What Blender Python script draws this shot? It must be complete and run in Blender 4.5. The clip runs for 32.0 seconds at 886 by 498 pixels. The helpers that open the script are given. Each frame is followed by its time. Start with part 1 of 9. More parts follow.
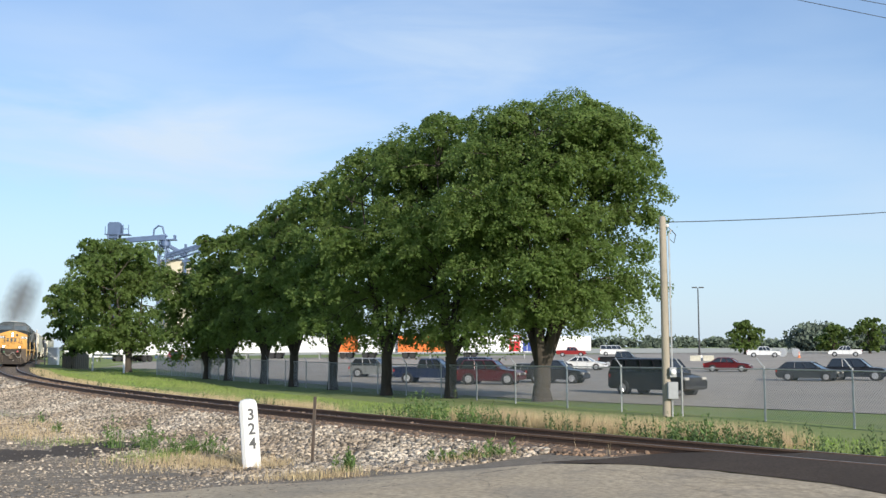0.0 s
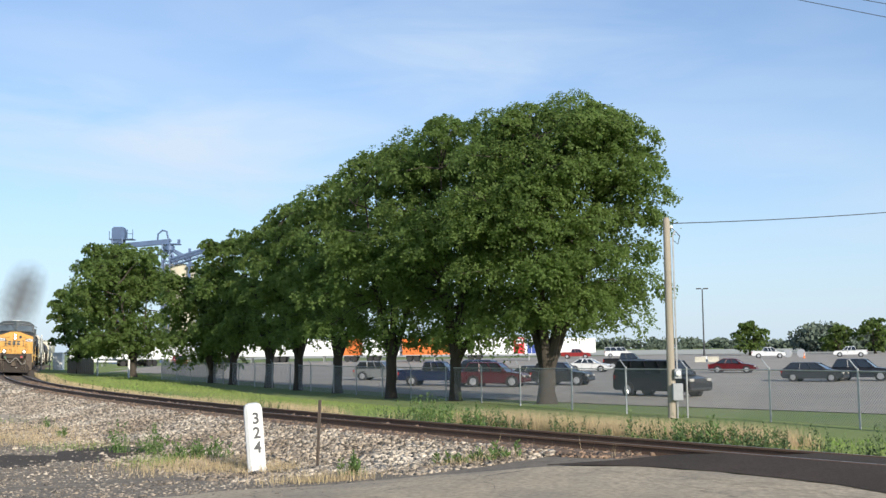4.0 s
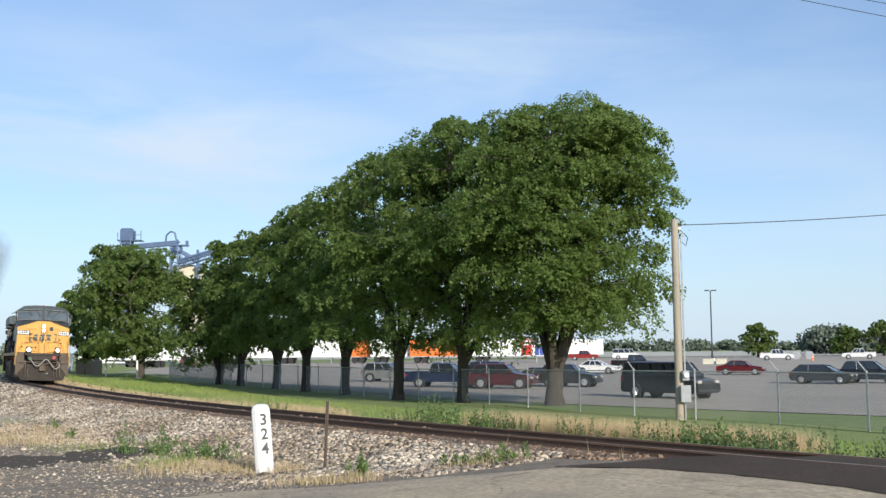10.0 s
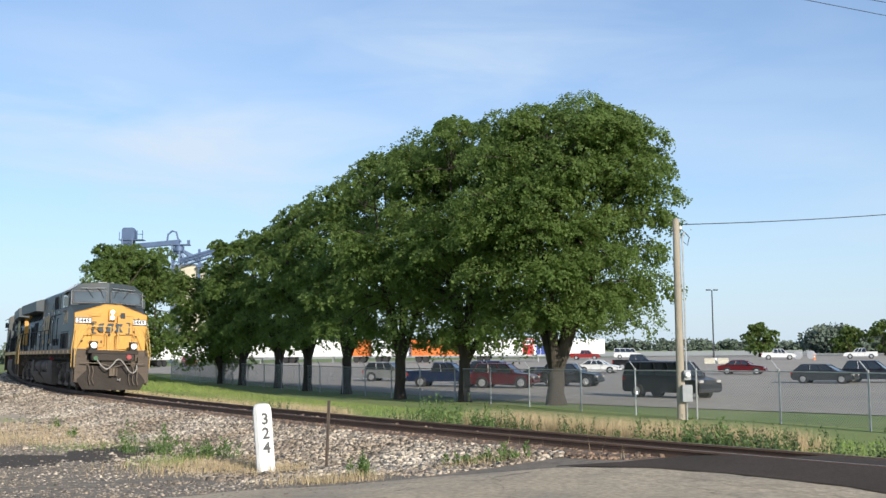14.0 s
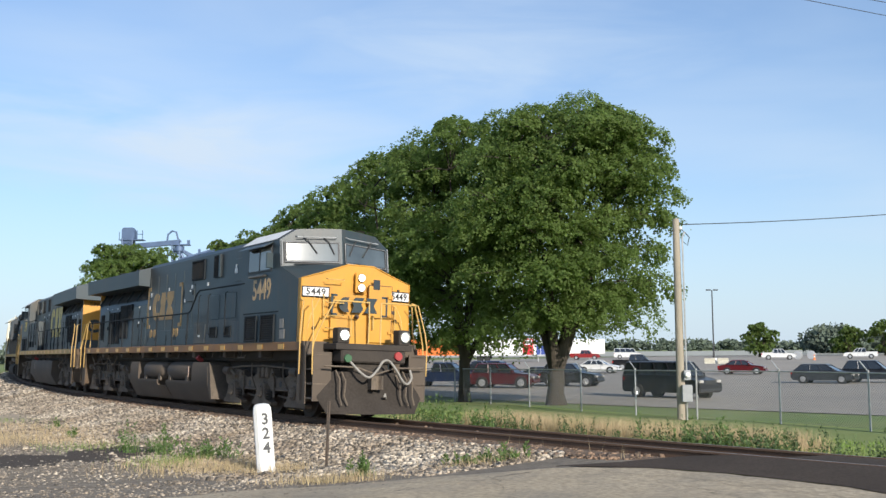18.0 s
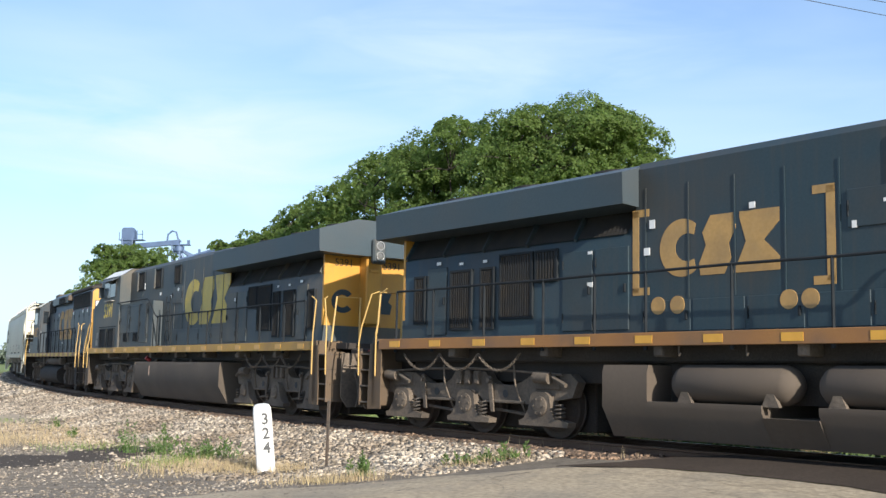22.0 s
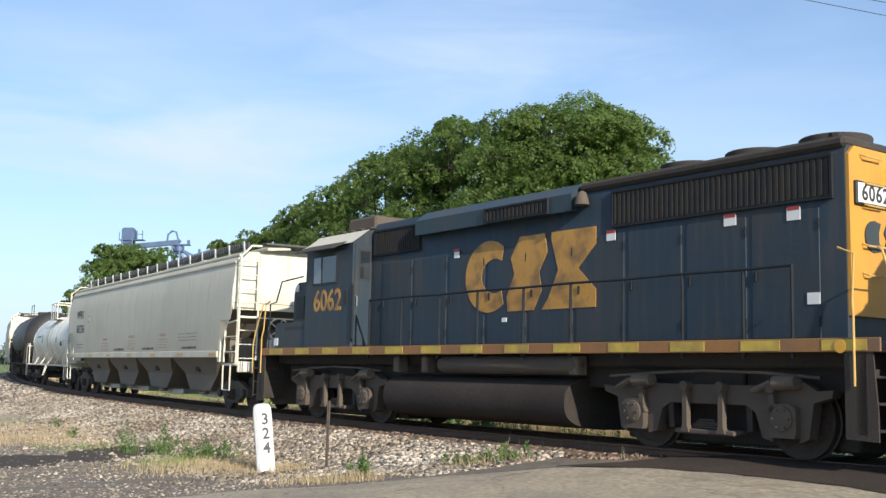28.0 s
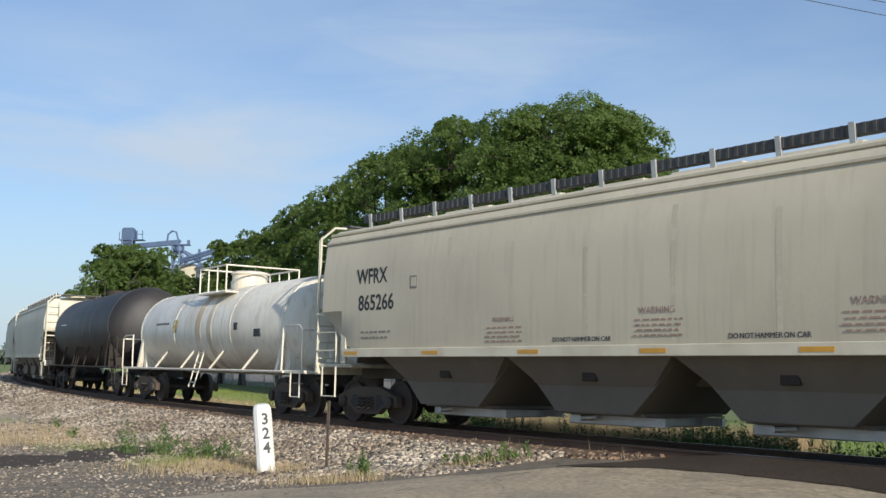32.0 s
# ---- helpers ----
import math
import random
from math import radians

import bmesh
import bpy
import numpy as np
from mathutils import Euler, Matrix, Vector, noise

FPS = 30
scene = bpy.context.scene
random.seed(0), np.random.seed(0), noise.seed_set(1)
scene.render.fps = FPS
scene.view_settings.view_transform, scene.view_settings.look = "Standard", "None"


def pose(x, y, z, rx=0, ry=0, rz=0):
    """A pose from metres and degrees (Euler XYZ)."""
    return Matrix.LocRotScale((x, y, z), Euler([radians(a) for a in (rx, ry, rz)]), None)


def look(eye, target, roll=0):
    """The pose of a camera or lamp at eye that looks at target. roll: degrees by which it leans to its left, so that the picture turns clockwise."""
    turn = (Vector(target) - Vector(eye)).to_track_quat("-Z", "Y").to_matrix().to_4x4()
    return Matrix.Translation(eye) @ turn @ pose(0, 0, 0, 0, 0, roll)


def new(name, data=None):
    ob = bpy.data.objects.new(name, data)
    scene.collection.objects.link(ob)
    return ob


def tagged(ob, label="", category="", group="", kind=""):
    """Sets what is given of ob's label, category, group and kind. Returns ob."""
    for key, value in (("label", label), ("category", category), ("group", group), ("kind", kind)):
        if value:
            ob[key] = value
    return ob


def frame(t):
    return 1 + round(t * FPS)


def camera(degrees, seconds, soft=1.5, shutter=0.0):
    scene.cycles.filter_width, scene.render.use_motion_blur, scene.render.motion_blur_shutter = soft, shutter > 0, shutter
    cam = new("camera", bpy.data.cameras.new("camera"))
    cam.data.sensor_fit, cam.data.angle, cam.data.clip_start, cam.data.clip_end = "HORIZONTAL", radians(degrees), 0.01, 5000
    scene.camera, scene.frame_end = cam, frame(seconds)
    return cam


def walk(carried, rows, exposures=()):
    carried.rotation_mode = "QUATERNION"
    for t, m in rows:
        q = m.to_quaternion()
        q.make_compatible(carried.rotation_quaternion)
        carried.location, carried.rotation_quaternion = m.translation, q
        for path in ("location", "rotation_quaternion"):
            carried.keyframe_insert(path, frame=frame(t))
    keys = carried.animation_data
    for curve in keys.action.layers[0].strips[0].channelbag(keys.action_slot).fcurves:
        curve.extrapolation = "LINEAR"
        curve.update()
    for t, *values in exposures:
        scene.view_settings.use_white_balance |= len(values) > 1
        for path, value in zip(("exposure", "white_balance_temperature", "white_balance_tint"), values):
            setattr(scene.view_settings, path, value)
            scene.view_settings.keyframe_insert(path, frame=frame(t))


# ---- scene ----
# ---------------------------------------------------------------- camera
EYE = Vector((0.0, 0.0, 1.525))


def aim(yaw, pitch, roll):
    return Matrix.Translation(EYE) @ pose(0, 0, 0, 90 + pitch, 0, yaw) @ pose(0, 0, 0, 0, 0, roll)


cam = camera(45.06, 32.0, soft=1.45)
# small swings of the hand until the camera is set down
SWING = (
    (0, -0.698, 5.372, -0.188), (0.5, -0.626, 5.318, -0.166), (1, -0.535, 5.251, -0.35), (1.5, -0.616, 5.316, -0.76),
    (2, -0.658, 5.398, -0.58), (2.5, -0.548, 5.356, -0.437), (3, -0.473, 5.355, -0.519), (3.5, -0.482, 5.455, -0.556),
    (4.5, -0.51, 5.53, -0.48), (5.5, -0.532, 5.584, -0.426), (6, -0.504, 5.645, -0.464), (6.5, -0.461, 5.668, -0.431),
    (7, -0.429, 5.676, -0.468), (7.5, -0.353, 5.664, -0.417), (8, -0.274, 5.664, -0.422), (8.5, -0.218, 5.648, -0.45),
    (9, -0.131, 5.619, -0.422), (9.5, -0.088, 5.619, -0.422), (10, -0.08, 5.603, -0.44), (10.5, -0.044, 5.593, -0.421),
    (11, -0.044, 5.586, -0.421), (11.5, -0.03, 5.574, -0.421), (12, 0, 5.574, -0.421), (32, 0, 5.574, -0.421))
walk(cam, [(t, aim(y, p, r)) for t, y, p, r in SWING], exposures=[(0, 0.26), (18, 0.24), (20, 0.16), (20.6, 0.55), (21.2, 0.68), (22, 0.58), (25, 0.54), (28, 0.38), (29.5, 0.40), (31, 0.08), (32, -0.04)])

# ---------------------------------------------------------------- light
SUN_WAY = Vector((0.47, -0.883, 0.0)).normalized()
SUN_UP = radians(23)
world = bpy.data.worlds.new("sky")
scene.world = world
world.use_nodes = True
wn, wl = world.node_tree.nodes, world.node_tree.links
wn.clear()
sky = wn.new("ShaderNodeTexSky")
sky.sky_type = "NISHITA"
sky.sun_disc = False
sky.sun_elevation = SUN_UP
sky.sun_rotation = math.atan2(SUN_WAY.x, SUN_WAY.y)
sky.air_density, sky.dust_density, sky.ozone_density = 1.0, 0.7, 2.0
co = wn.new("ShaderNodeTexCoord")
mp = wn.new("ShaderNodeMapping")
mp.inputs["Scale"].default_value = (-1.0, 1.2, 4.6)
mp.inputs["Rotation"].default_value = (0.0, 0.12, 0.0)
cn = wn.new("ShaderNodeTexNoise")
cn.inputs["Scale"].default_value, cn.inputs["Detail"].default_value, cn.inputs["Roughness"].default_value = 1.7, 6.0, 0.46
cn.inputs["Distortion"].default_value = 0.35
cr = wn.new("ShaderNodeValToRGB")
cr.color_ramp.elements[0].position, cr.color_ramp.elements[1].position = 0.38, 0.70
cr.color_ramp.elements[0].color, cr.color_ramp.elements[1].color = (0.06, 0.06, 0.06, 1), (0.62, 0.62, 0.62, 1)
mx = wn.new("ShaderNodeMixRGB")
mx.inputs["Color2"].default_value = (4.85, 5.85, 7.05, 1)
tint = wn.new("ShaderNodeMixRGB")
tint.blend_type = "MULTIPLY"
tint.inputs["Fac"].default_value = 1.0
tint.inputs["Color2"].default_value = (0.82, 1.0, 1.21, 1)
bg = wn.new("ShaderNodeBackground")
bg.inputs["Strength"].default_value = 0.115
wo = wn.new("ShaderNodeOutputWorld")
wl.new(co.outputs["Generated"], mp.inputs["Vector"])
wl.new(mp.outputs["Vector"], cn.inputs["Vector"])
wl.new(cn.outputs["Fac"], cr.inputs["Fac"])
wl.new(sky.outputs["Color"], tint.inputs["Color1"])
wl.new(tint.outputs["Color"], mx.inputs["Color1"])
# pale haze towards the horizon
sep = wn.new("ShaderNodeSeparateXYZ")
hz = wn.new("ShaderNodeMapRange")
hz.inputs["From Min"].default_value, hz.inputs["From Max"].default_value = 0.0, 0.26
hz.inputs["To Min"].default_value, hz.inputs["To Max"].default_value = 0.80, 0.0
most = wn.new("ShaderNodeMath")
most.operation = "MAXIMUM"
wl.new(co.outputs["Generated"], sep.inputs["Vector"])
wl.new(sep.outputs["Z"], hz.inputs["Value"])
wl.new(hz.outputs["Result"], most.inputs[0])
# streaky cirrus: long wisps, thickest in a few broad banks
wm = wn.new("ShaderNodeMapping")
wm.inputs["Scale"].default_value = (3.2, 3.2, 15.0)
wm.inputs["Rotation"].default_value = (0.0, 0.16, 0.0)
wt = wn.new("ShaderNodeTexNoise")
wt.inputs["Scale"].default_value, wt.inputs["Detail"].default_value, wt.inputs["Roughness"].default_value, wt.inputs["Distortion"].default_value = 1.5, 7.0, 0.55, 0.6
wr = wn.new("ShaderNodeMapRange")
wr.inputs["From Min"].default_value, wr.inputs["From Max"].default_value = 0.30, 0.68
wr.inputs["To Min"].default_value, wr.inputs["To Max"].default_value = 0.38, 1.0
wl.new(co.outputs["Generated"], wm.inputs["Vector"])
wl.new(wm.outputs["Vector"], wt.inputs["Vector"])
wl.new(wt.outputs["Fac"], wr.inputs["Value"])
bank = None
for cx_, cz_, rx_, rz_, amt_ in ((-0.24, 0.185, 0.34, 0.10, 1.0), (0.34, 0.17, 0.26, 0.10, 0.50), (-0.20, 0.275, 0.22, 0.035, 0.45), (0.04, 0.27, 0.30, 0.11, 0.72), (0.36, 0.32, 0.14, 0.03, 0.35)):
    sb, ml, ln_, fr_ = wn.new("ShaderNodeVectorMath"), wn.new("ShaderNodeVectorMath"), wn.new("ShaderNodeVectorMath"), wn.new("ShaderNodeMapRange")
    sb.operation, ml.operation, ln_.operation = "SUBTRACT", "MULTIPLY", "LENGTH"
    sb.inputs[1].default_value, ml.inputs[1].default_value = (cx_, 0.0, cz_), (1 / rx_, 0.0, 1 / rz_)
    fr_.interpolation_type = "SMOOTHSTEP"
    fr_.inputs["From Min"].default_value, fr_.inputs["From Max"].default_value = 0.0, 1.35
    fr_.inputs["To Min"].default_value, fr_.inputs["To Max"].default_value = amt_, 0.0
    wl.new(co.outputs["Generated"], sb.inputs[0])
    wl.new(sb.outputs["Vector"], ml.inputs[0])
    wl.new(ml.outputs["Vector"], ln_.inputs[0])
    wl.new(ln_.outputs["Value"], fr_.inputs["Value"])
    if bank is None:
        bank = fr_.outputs["Result"]
    else:
        ad = wn.new("ShaderNodeMath")
        ad.operation = "MAXIMUM"
        wl.new(bank, ad.inputs[0])
        wl.new(fr_.outputs["Result"], ad.inputs[1])
        bank = ad.outputs[0]
wb = wn.new("ShaderNodeMath")
wb.operation = "MULTIPLY"
wl.new(bank, wb.inputs[0])
wl.new(wr.outputs["Result"], wb.inputs[1])
wx = wn.new("ShaderNodeMath")
wx.operation = "MAXIMUM"
wl.new(wb.outputs[0], wx.inputs[0])
wl.new(cr.outputs["Color"], wx.inputs[1])
wl.new(wx.outputs[0], most.inputs[1])
wl.new(most.outputs[0], mx.inputs["Fac"])
wl.new(mx.outputs["Color"], bg.inputs["Color"])
wl.new(bg.outputs["Background"], wo.inputs["Surface"])

sun = new("sun", bpy.data.lights.new("sun", "SUN"))
sun.data.energy, sun.data.angle, sun.data.color = 5.0, radians(0.53), (1.0, 0.93, 0.82)
sun.matrix_basis = look((0, 0, 60), Vector((0, 0, 60)) - (SUN_WAY * math.cos(SUN_UP) + Vector((0, 0, math.sin(SUN_UP)))))

# ---------------------------------------------------------------- materials


def mat(name, col, rough=0.6, metal=0.0, var=0.0, scale=3.0, col2=None, fine=0.0, fscale=40.0, bump=0.0, bscale=30.0, dirt=None, dscale=0.8,
        damt=0.5, emit=0.0, stretch=None, rnd=0.0, island=0.0, spec=0.5, streak=None, samt=0.5, coords="Object"):
    """Principled surface: a base colour that drifts to col2 with coarse noise, fine grain, dirt patches, streaks and relief."""
    m = bpy.data.materials.new(name)
    m.use_nodes = True
    n, l = m.node_tree.nodes, m.node_tree.links
    b = n["Principled BSDF"]
    b.inputs["Roughness"].default_value, b.inputs["Metallic"].default_value = rough, metal
    b.inputs["Specular IOR Level"].default_value = spec
    tc = n.new("ShaderNodeTexCoord")
    vec = tc.outputs[coords]
    if stretch:
        q = n.new("ShaderNodeMapping")
        q.inputs["Scale"].default_value = stretch
        l.new(vec, q.inputs["Vector"])
        vec = q.outputs["Vector"]

    def noise_of(sc, det=5.0, v=None):
        t = n.new("ShaderNodeTexNoise")
        t.inputs["Scale"].default_value, t.inputs["Detail"].default_value = sc, det
        l.new(v or vec, t.inputs["Vector"])
        return t.outputs["Fac"]

    def ramp(fac, a, c):
        r = n.new("ShaderNodeMapRange")
        r.inputs["From Min"].default_value, r.inputs["From Max"].default_value = a, c
        l.new(fac, r.inputs["Value"])
        return r.outputs["Result"]

    def mixed(fac, c1, c2, amount=1.0, kind="MIX"):
        x = n.new("ShaderNodeMixRGB")
        x.blend_type = kind
        if isinstance(fac, float):
            x.inputs["Fac"].default_value = fac
        elif amount != 1.0:
            k = n.new("ShaderNodeMath")
            k.operation = "MULTIPLY"
            k.inputs[1].default_value = amount
            l.new(fac, k.inputs[0])
            l.new(k.outputs[0], x.inputs["Fac"])
        else:
            l.new(fac, x.inputs["Fac"])
        for s, c in (("Color1", c1), ("Color2", c2)):
            if isinstance(c, tuple):
                x.inputs[s].default_value = (*c, 1)
            else:
                l.new(c, x.inputs[s])
        return x.outputs["Color"]

    out = col
    if var or col2:
        c2 = col2 or tuple(min(1, c * (1 - var)) for c in col)
        out = mixed(ramp(noise_of(scale), 0.3, 0.7), out, c2)
    if fine:
        out = mixed(ramp(noise_of(fscale, 3.0), 0.3, 0.75), out, tuple(c * (1 - fine) for c in col))
    if rnd or island:
        src = n.new("ShaderNodeObjectInfo").outputs["Random"] if rnd else n.new("ShaderNodeNewGeometry").outputs["Random Per Island"]
        amt = rnd or island
        hs = n.new("ShaderNodeHueSaturation")
        hs.inputs["Saturation"].default_value = 1.0
        r = n.new("ShaderNodeMapRange")
        r.inputs["To Min"].default_value, r.inputs["To Max"].default_value = 1 - amt, 1 + amt
        l.new(src, r.inputs["Value"])
        l.new(r.outputs["Result"], hs.inputs["Value"])
        if isinstance(out, tuple):
            hs.inputs["Color"].default_value = (*out, 1)
        else:
            l.new(out, hs.inputs["Color"])
        out = hs.outputs["Color"]
    if dirt:
        out = mixed(ramp(noise_of(dscale, 6.0), 0.45, 0.72), out, dirt, damt)
    if streak:
        q = n.new("ShaderNodeMapping")
        q.inputs["Scale"].default_value = (5.0, 5.0, 0.35)
        l.new(tc.outputs[coords], q.inputs["Vector"])
        out = mixed(ramp(noise_of(1.6, 6.0, q.outputs["Vector"]), 0.52, 0.72), out, streak, samt)
    if isinstance(out, tuple):
        b.inputs["Base Color"].default_value = (*out, 1)
    else:
        l.new(out, b.inputs["Base Color"])
    if bump:
        bp = n.new("ShaderNodeBump")
        bp.inputs["Strength"].default_value, bp.inputs["Distance"].default_value = bump, 0.02
        l.new(noise_of(bscale, 4.0), bp.inputs["Height"])
        l.new(bp.outputs["Normal"], b.inputs["Normal"])
    if emit:
        b.inputs["Emission Color"].default_value = (*col, 1)
        b.inputs["Emission Strength"].default_value = emit
    return m


def glass(name, tint_col=(0.02, 0.025, 0.03), rough=0.06):
    m = bpy.data.materials.new(name)
    m.use_nodes = True
    b = m.node_tree.nodes["Principled BSDF"]
    b.inputs["Base Color"].default_value = (*tint_col, 1)
    b.inputs["Roughness"].default_value = rough
    b.inputs["Specular IOR Level"].default_value = 0.9
    return m


M = dict(
    dirt=mat("gravel_dirt", (0.21, 0.17, 0.125), 0.95, scale=0.5, col2=(0.29, 0.24, 0.175), fine=0.55, fscale=9, bump=1.0, bscale=14, dirt=(0.085, 0.070, 0.056), dscale=0.5, damt=0.7),
    stone=mat("ballast_stone", (0.40, 0.345, 0.275), 0.9, col2=(0.22, 0.17, 0.12), scale=0.45, island=0.75, bump=0.4, bscale=25),
    ballast=mat("ballast_bed", (0.15, 0.115, 0.085), 0.95, scale=1.0, col2=(0.10, 0.075, 0.055), fine=0.6, fscale=16, bump=1.0, bscale=16),
    grass_ground=mat("grass_ground", (0.15, 0.225, 0.045), 0.95, scale=0.25, col2=(0.25, 0.25, 0.09), fine=0.4, fscale=18, bump=0.6, bscale=20),
    lawn=mat("lawn_blades", (0.17, 0.26, 0.05), 0.7, col2=(0.25, 0.28, 0.09), scale=0.4, island=0.35),
    dry=mat("dry_grass", (0.53, 0.40, 0.25), 0.85, col2=(0.42, 0.34, 0.19), scale=0.8, island=0.35),
    weed=mat("weed_leaves", (0.125, 0.185, 0.055), 0.6, col2=(0.085, 0.15, 0.04), scale=1.5, island=0.35),
    asphalt=mat("lot_asphalt", (0.31, 0.275, 0.23), 0.9, scale=0.08, col2=(0.35, 0.31, 0.26), fine=0.25, fscale=2.5, dirt=(0.20, 0.18, 0.16), dscale=0.12, damt=0.5),
    road=mat("road_concrete", (0.49, 0.40, 0.275), 0.9, scale=0.7, col2=(0.39, 0.315, 0.215), fine=0.55, fscale=13, bump=0.6, bscale=14, dirt=(0.19, 0.165, 0.13), dscale=0.9, damt=0.6),
    crossing=mat("fresh_asphalt", (0.060, 0.045, 0.034), 0.95, spec=0.2, scale=0.9, col2=(0.080, 0.060, 0.046), fine=0.4, fscale=22, bump=0.4, bscale=70),
    rust_bed=mat("rusty_ballast", (0.19, 0.125, 0.080), 0.95, scale=1.2, col2=(0.13, 0.088, 0.058), fine=0.55, fscale=18, bump=1.0, bscale=18),
    rust_stone=mat("rust_dusted_stone", (0.24, 0.16, 0.105), 0.95, col2=(0.15, 0.10, 0.068), scale=0.7, island=0.5),
    rail=mat("rusty_rail", (0.135, 0.080, 0.052), 0.85, 0.0, scale=2, col2=(0.19, 0.115, 0.072), fine=0.3, bump=0.2),
    railtop=mat("rail_head", (0.22, 0.20, 0.18), 0.35, 0.8, scale=3, col2=(0.15, 0.12, 0.10)),
    tie=mat("oak_tie", (0.095, 0.075, 0.06), 0.95, scale=2.5, col2=(0.15, 0.12, 0.09), fine=0.4, fscale=30, bump=0.6, stretch=(1, 6, 6), rnd=0.25),
    weed_dark=mat("dark_weed_leaves", (0.075, 0.115, 0.035), 0.7, col2=(0.05, 0.09, 0.025), scale=1.5, island=0.35),
    bark=mat("bark", (0.070, 0.056, 0.042), 0.95, scale=2, col2=(0.042, 0.034, 0.026), bump=1.0, bscale=9, stretch=(3, 3, 0.6)),
    leaf=mat("tree_leaves", (0.098, 0.146, 0.040), 0.75, spec=0.25, col2=(0.136, 0.184, 0.056), scale=0.35, island=0.45, coords="Object"),
    # haze of the distance is put into this colour, greyer and paler than near leaves
    hazed_leaf=mat("far_woods", (0.088, 0.115, 0.084), 0.85, spec=0.2, col2=(0.100, 0.125, 0.096), scale=0.05, island=0.3),
    white_post=mat("white_painted_concrete", (0.80, 0.79, 0.75), 0.8, scale=4, col2=(0.68, 0.67, 0.63), fine=0.12, fscale=60, bump=0.4, bscale=40, streak=(0.45, 0.43, 0.40), samt=0.35),
    black=mat("black_paint", (0.02, 0.02, 0.022), 0.6),
    digit=mat("grey_digits", (0.085, 0.085, 0.085), 0.8),
    stake=mat("rusty_stake", (0.05, 0.045, 0.04), 0.7, 0.3, scale=8, col2=(0.10, 0.07, 0.05)),
    galv=mat("galvanised_steel", (0.50, 0.50, 0.49), 0.5, 0.55, scale=4, col2=(0.38, 0.38, 0.37)),
    mesh=mat("chain_link_wire", (0.34, 0.34, 0.33), 0.55, 0.5),
    pole=mat("weathered_pole", (0.40, 0.345, 0.27), 0.9, scale=1.5, col2=(0.30, 0.26, 0.20), fine=0.3, fscale=20, bump=0.5, stretch=(6, 6, 0.5)),
    grey_box=mat("grey_enamel", (0.30, 0.31, 0.32), 0.5, var=0.15, scale=5),
    cable=mat("cable_black", (0.03, 0.03, 0.032), 0.6),
)


def let_through(m, amount, colour):
    """Thin leaves let a part of the light through."""
    n, l = m.node_tree.nodes, m.node_tree.links
    b, o = n["Principled BSDF"], n["Material Output"]
    t = n.new("ShaderNodeBsdfTranslucent")
    t.inputs["Color"].default_value = (*colour, 1)
    x = n.new("ShaderNodeMixShader")
    x.inputs["Fac"].default_value = amount
    l.new(b.outputs["BSDF"], x.inputs[1])
    l.new(t.outputs["BSDF"], x.inputs[2])
    l.new(x.outputs["Shader"], o.inputs["Surface"])


let_through(M["leaf"], 0.55, (0.27, 0.38, 0.10))
let_through(M["weed"], 0.25, (0.14, 0.24, 0.04))
let_through(M["lawn"], 0.25, (0.20, 0.34, 0.05))
let_through(M["dry"], 0.25, (0.50, 0.38, 0.20))

# ---------------------------------------------------------------- builders


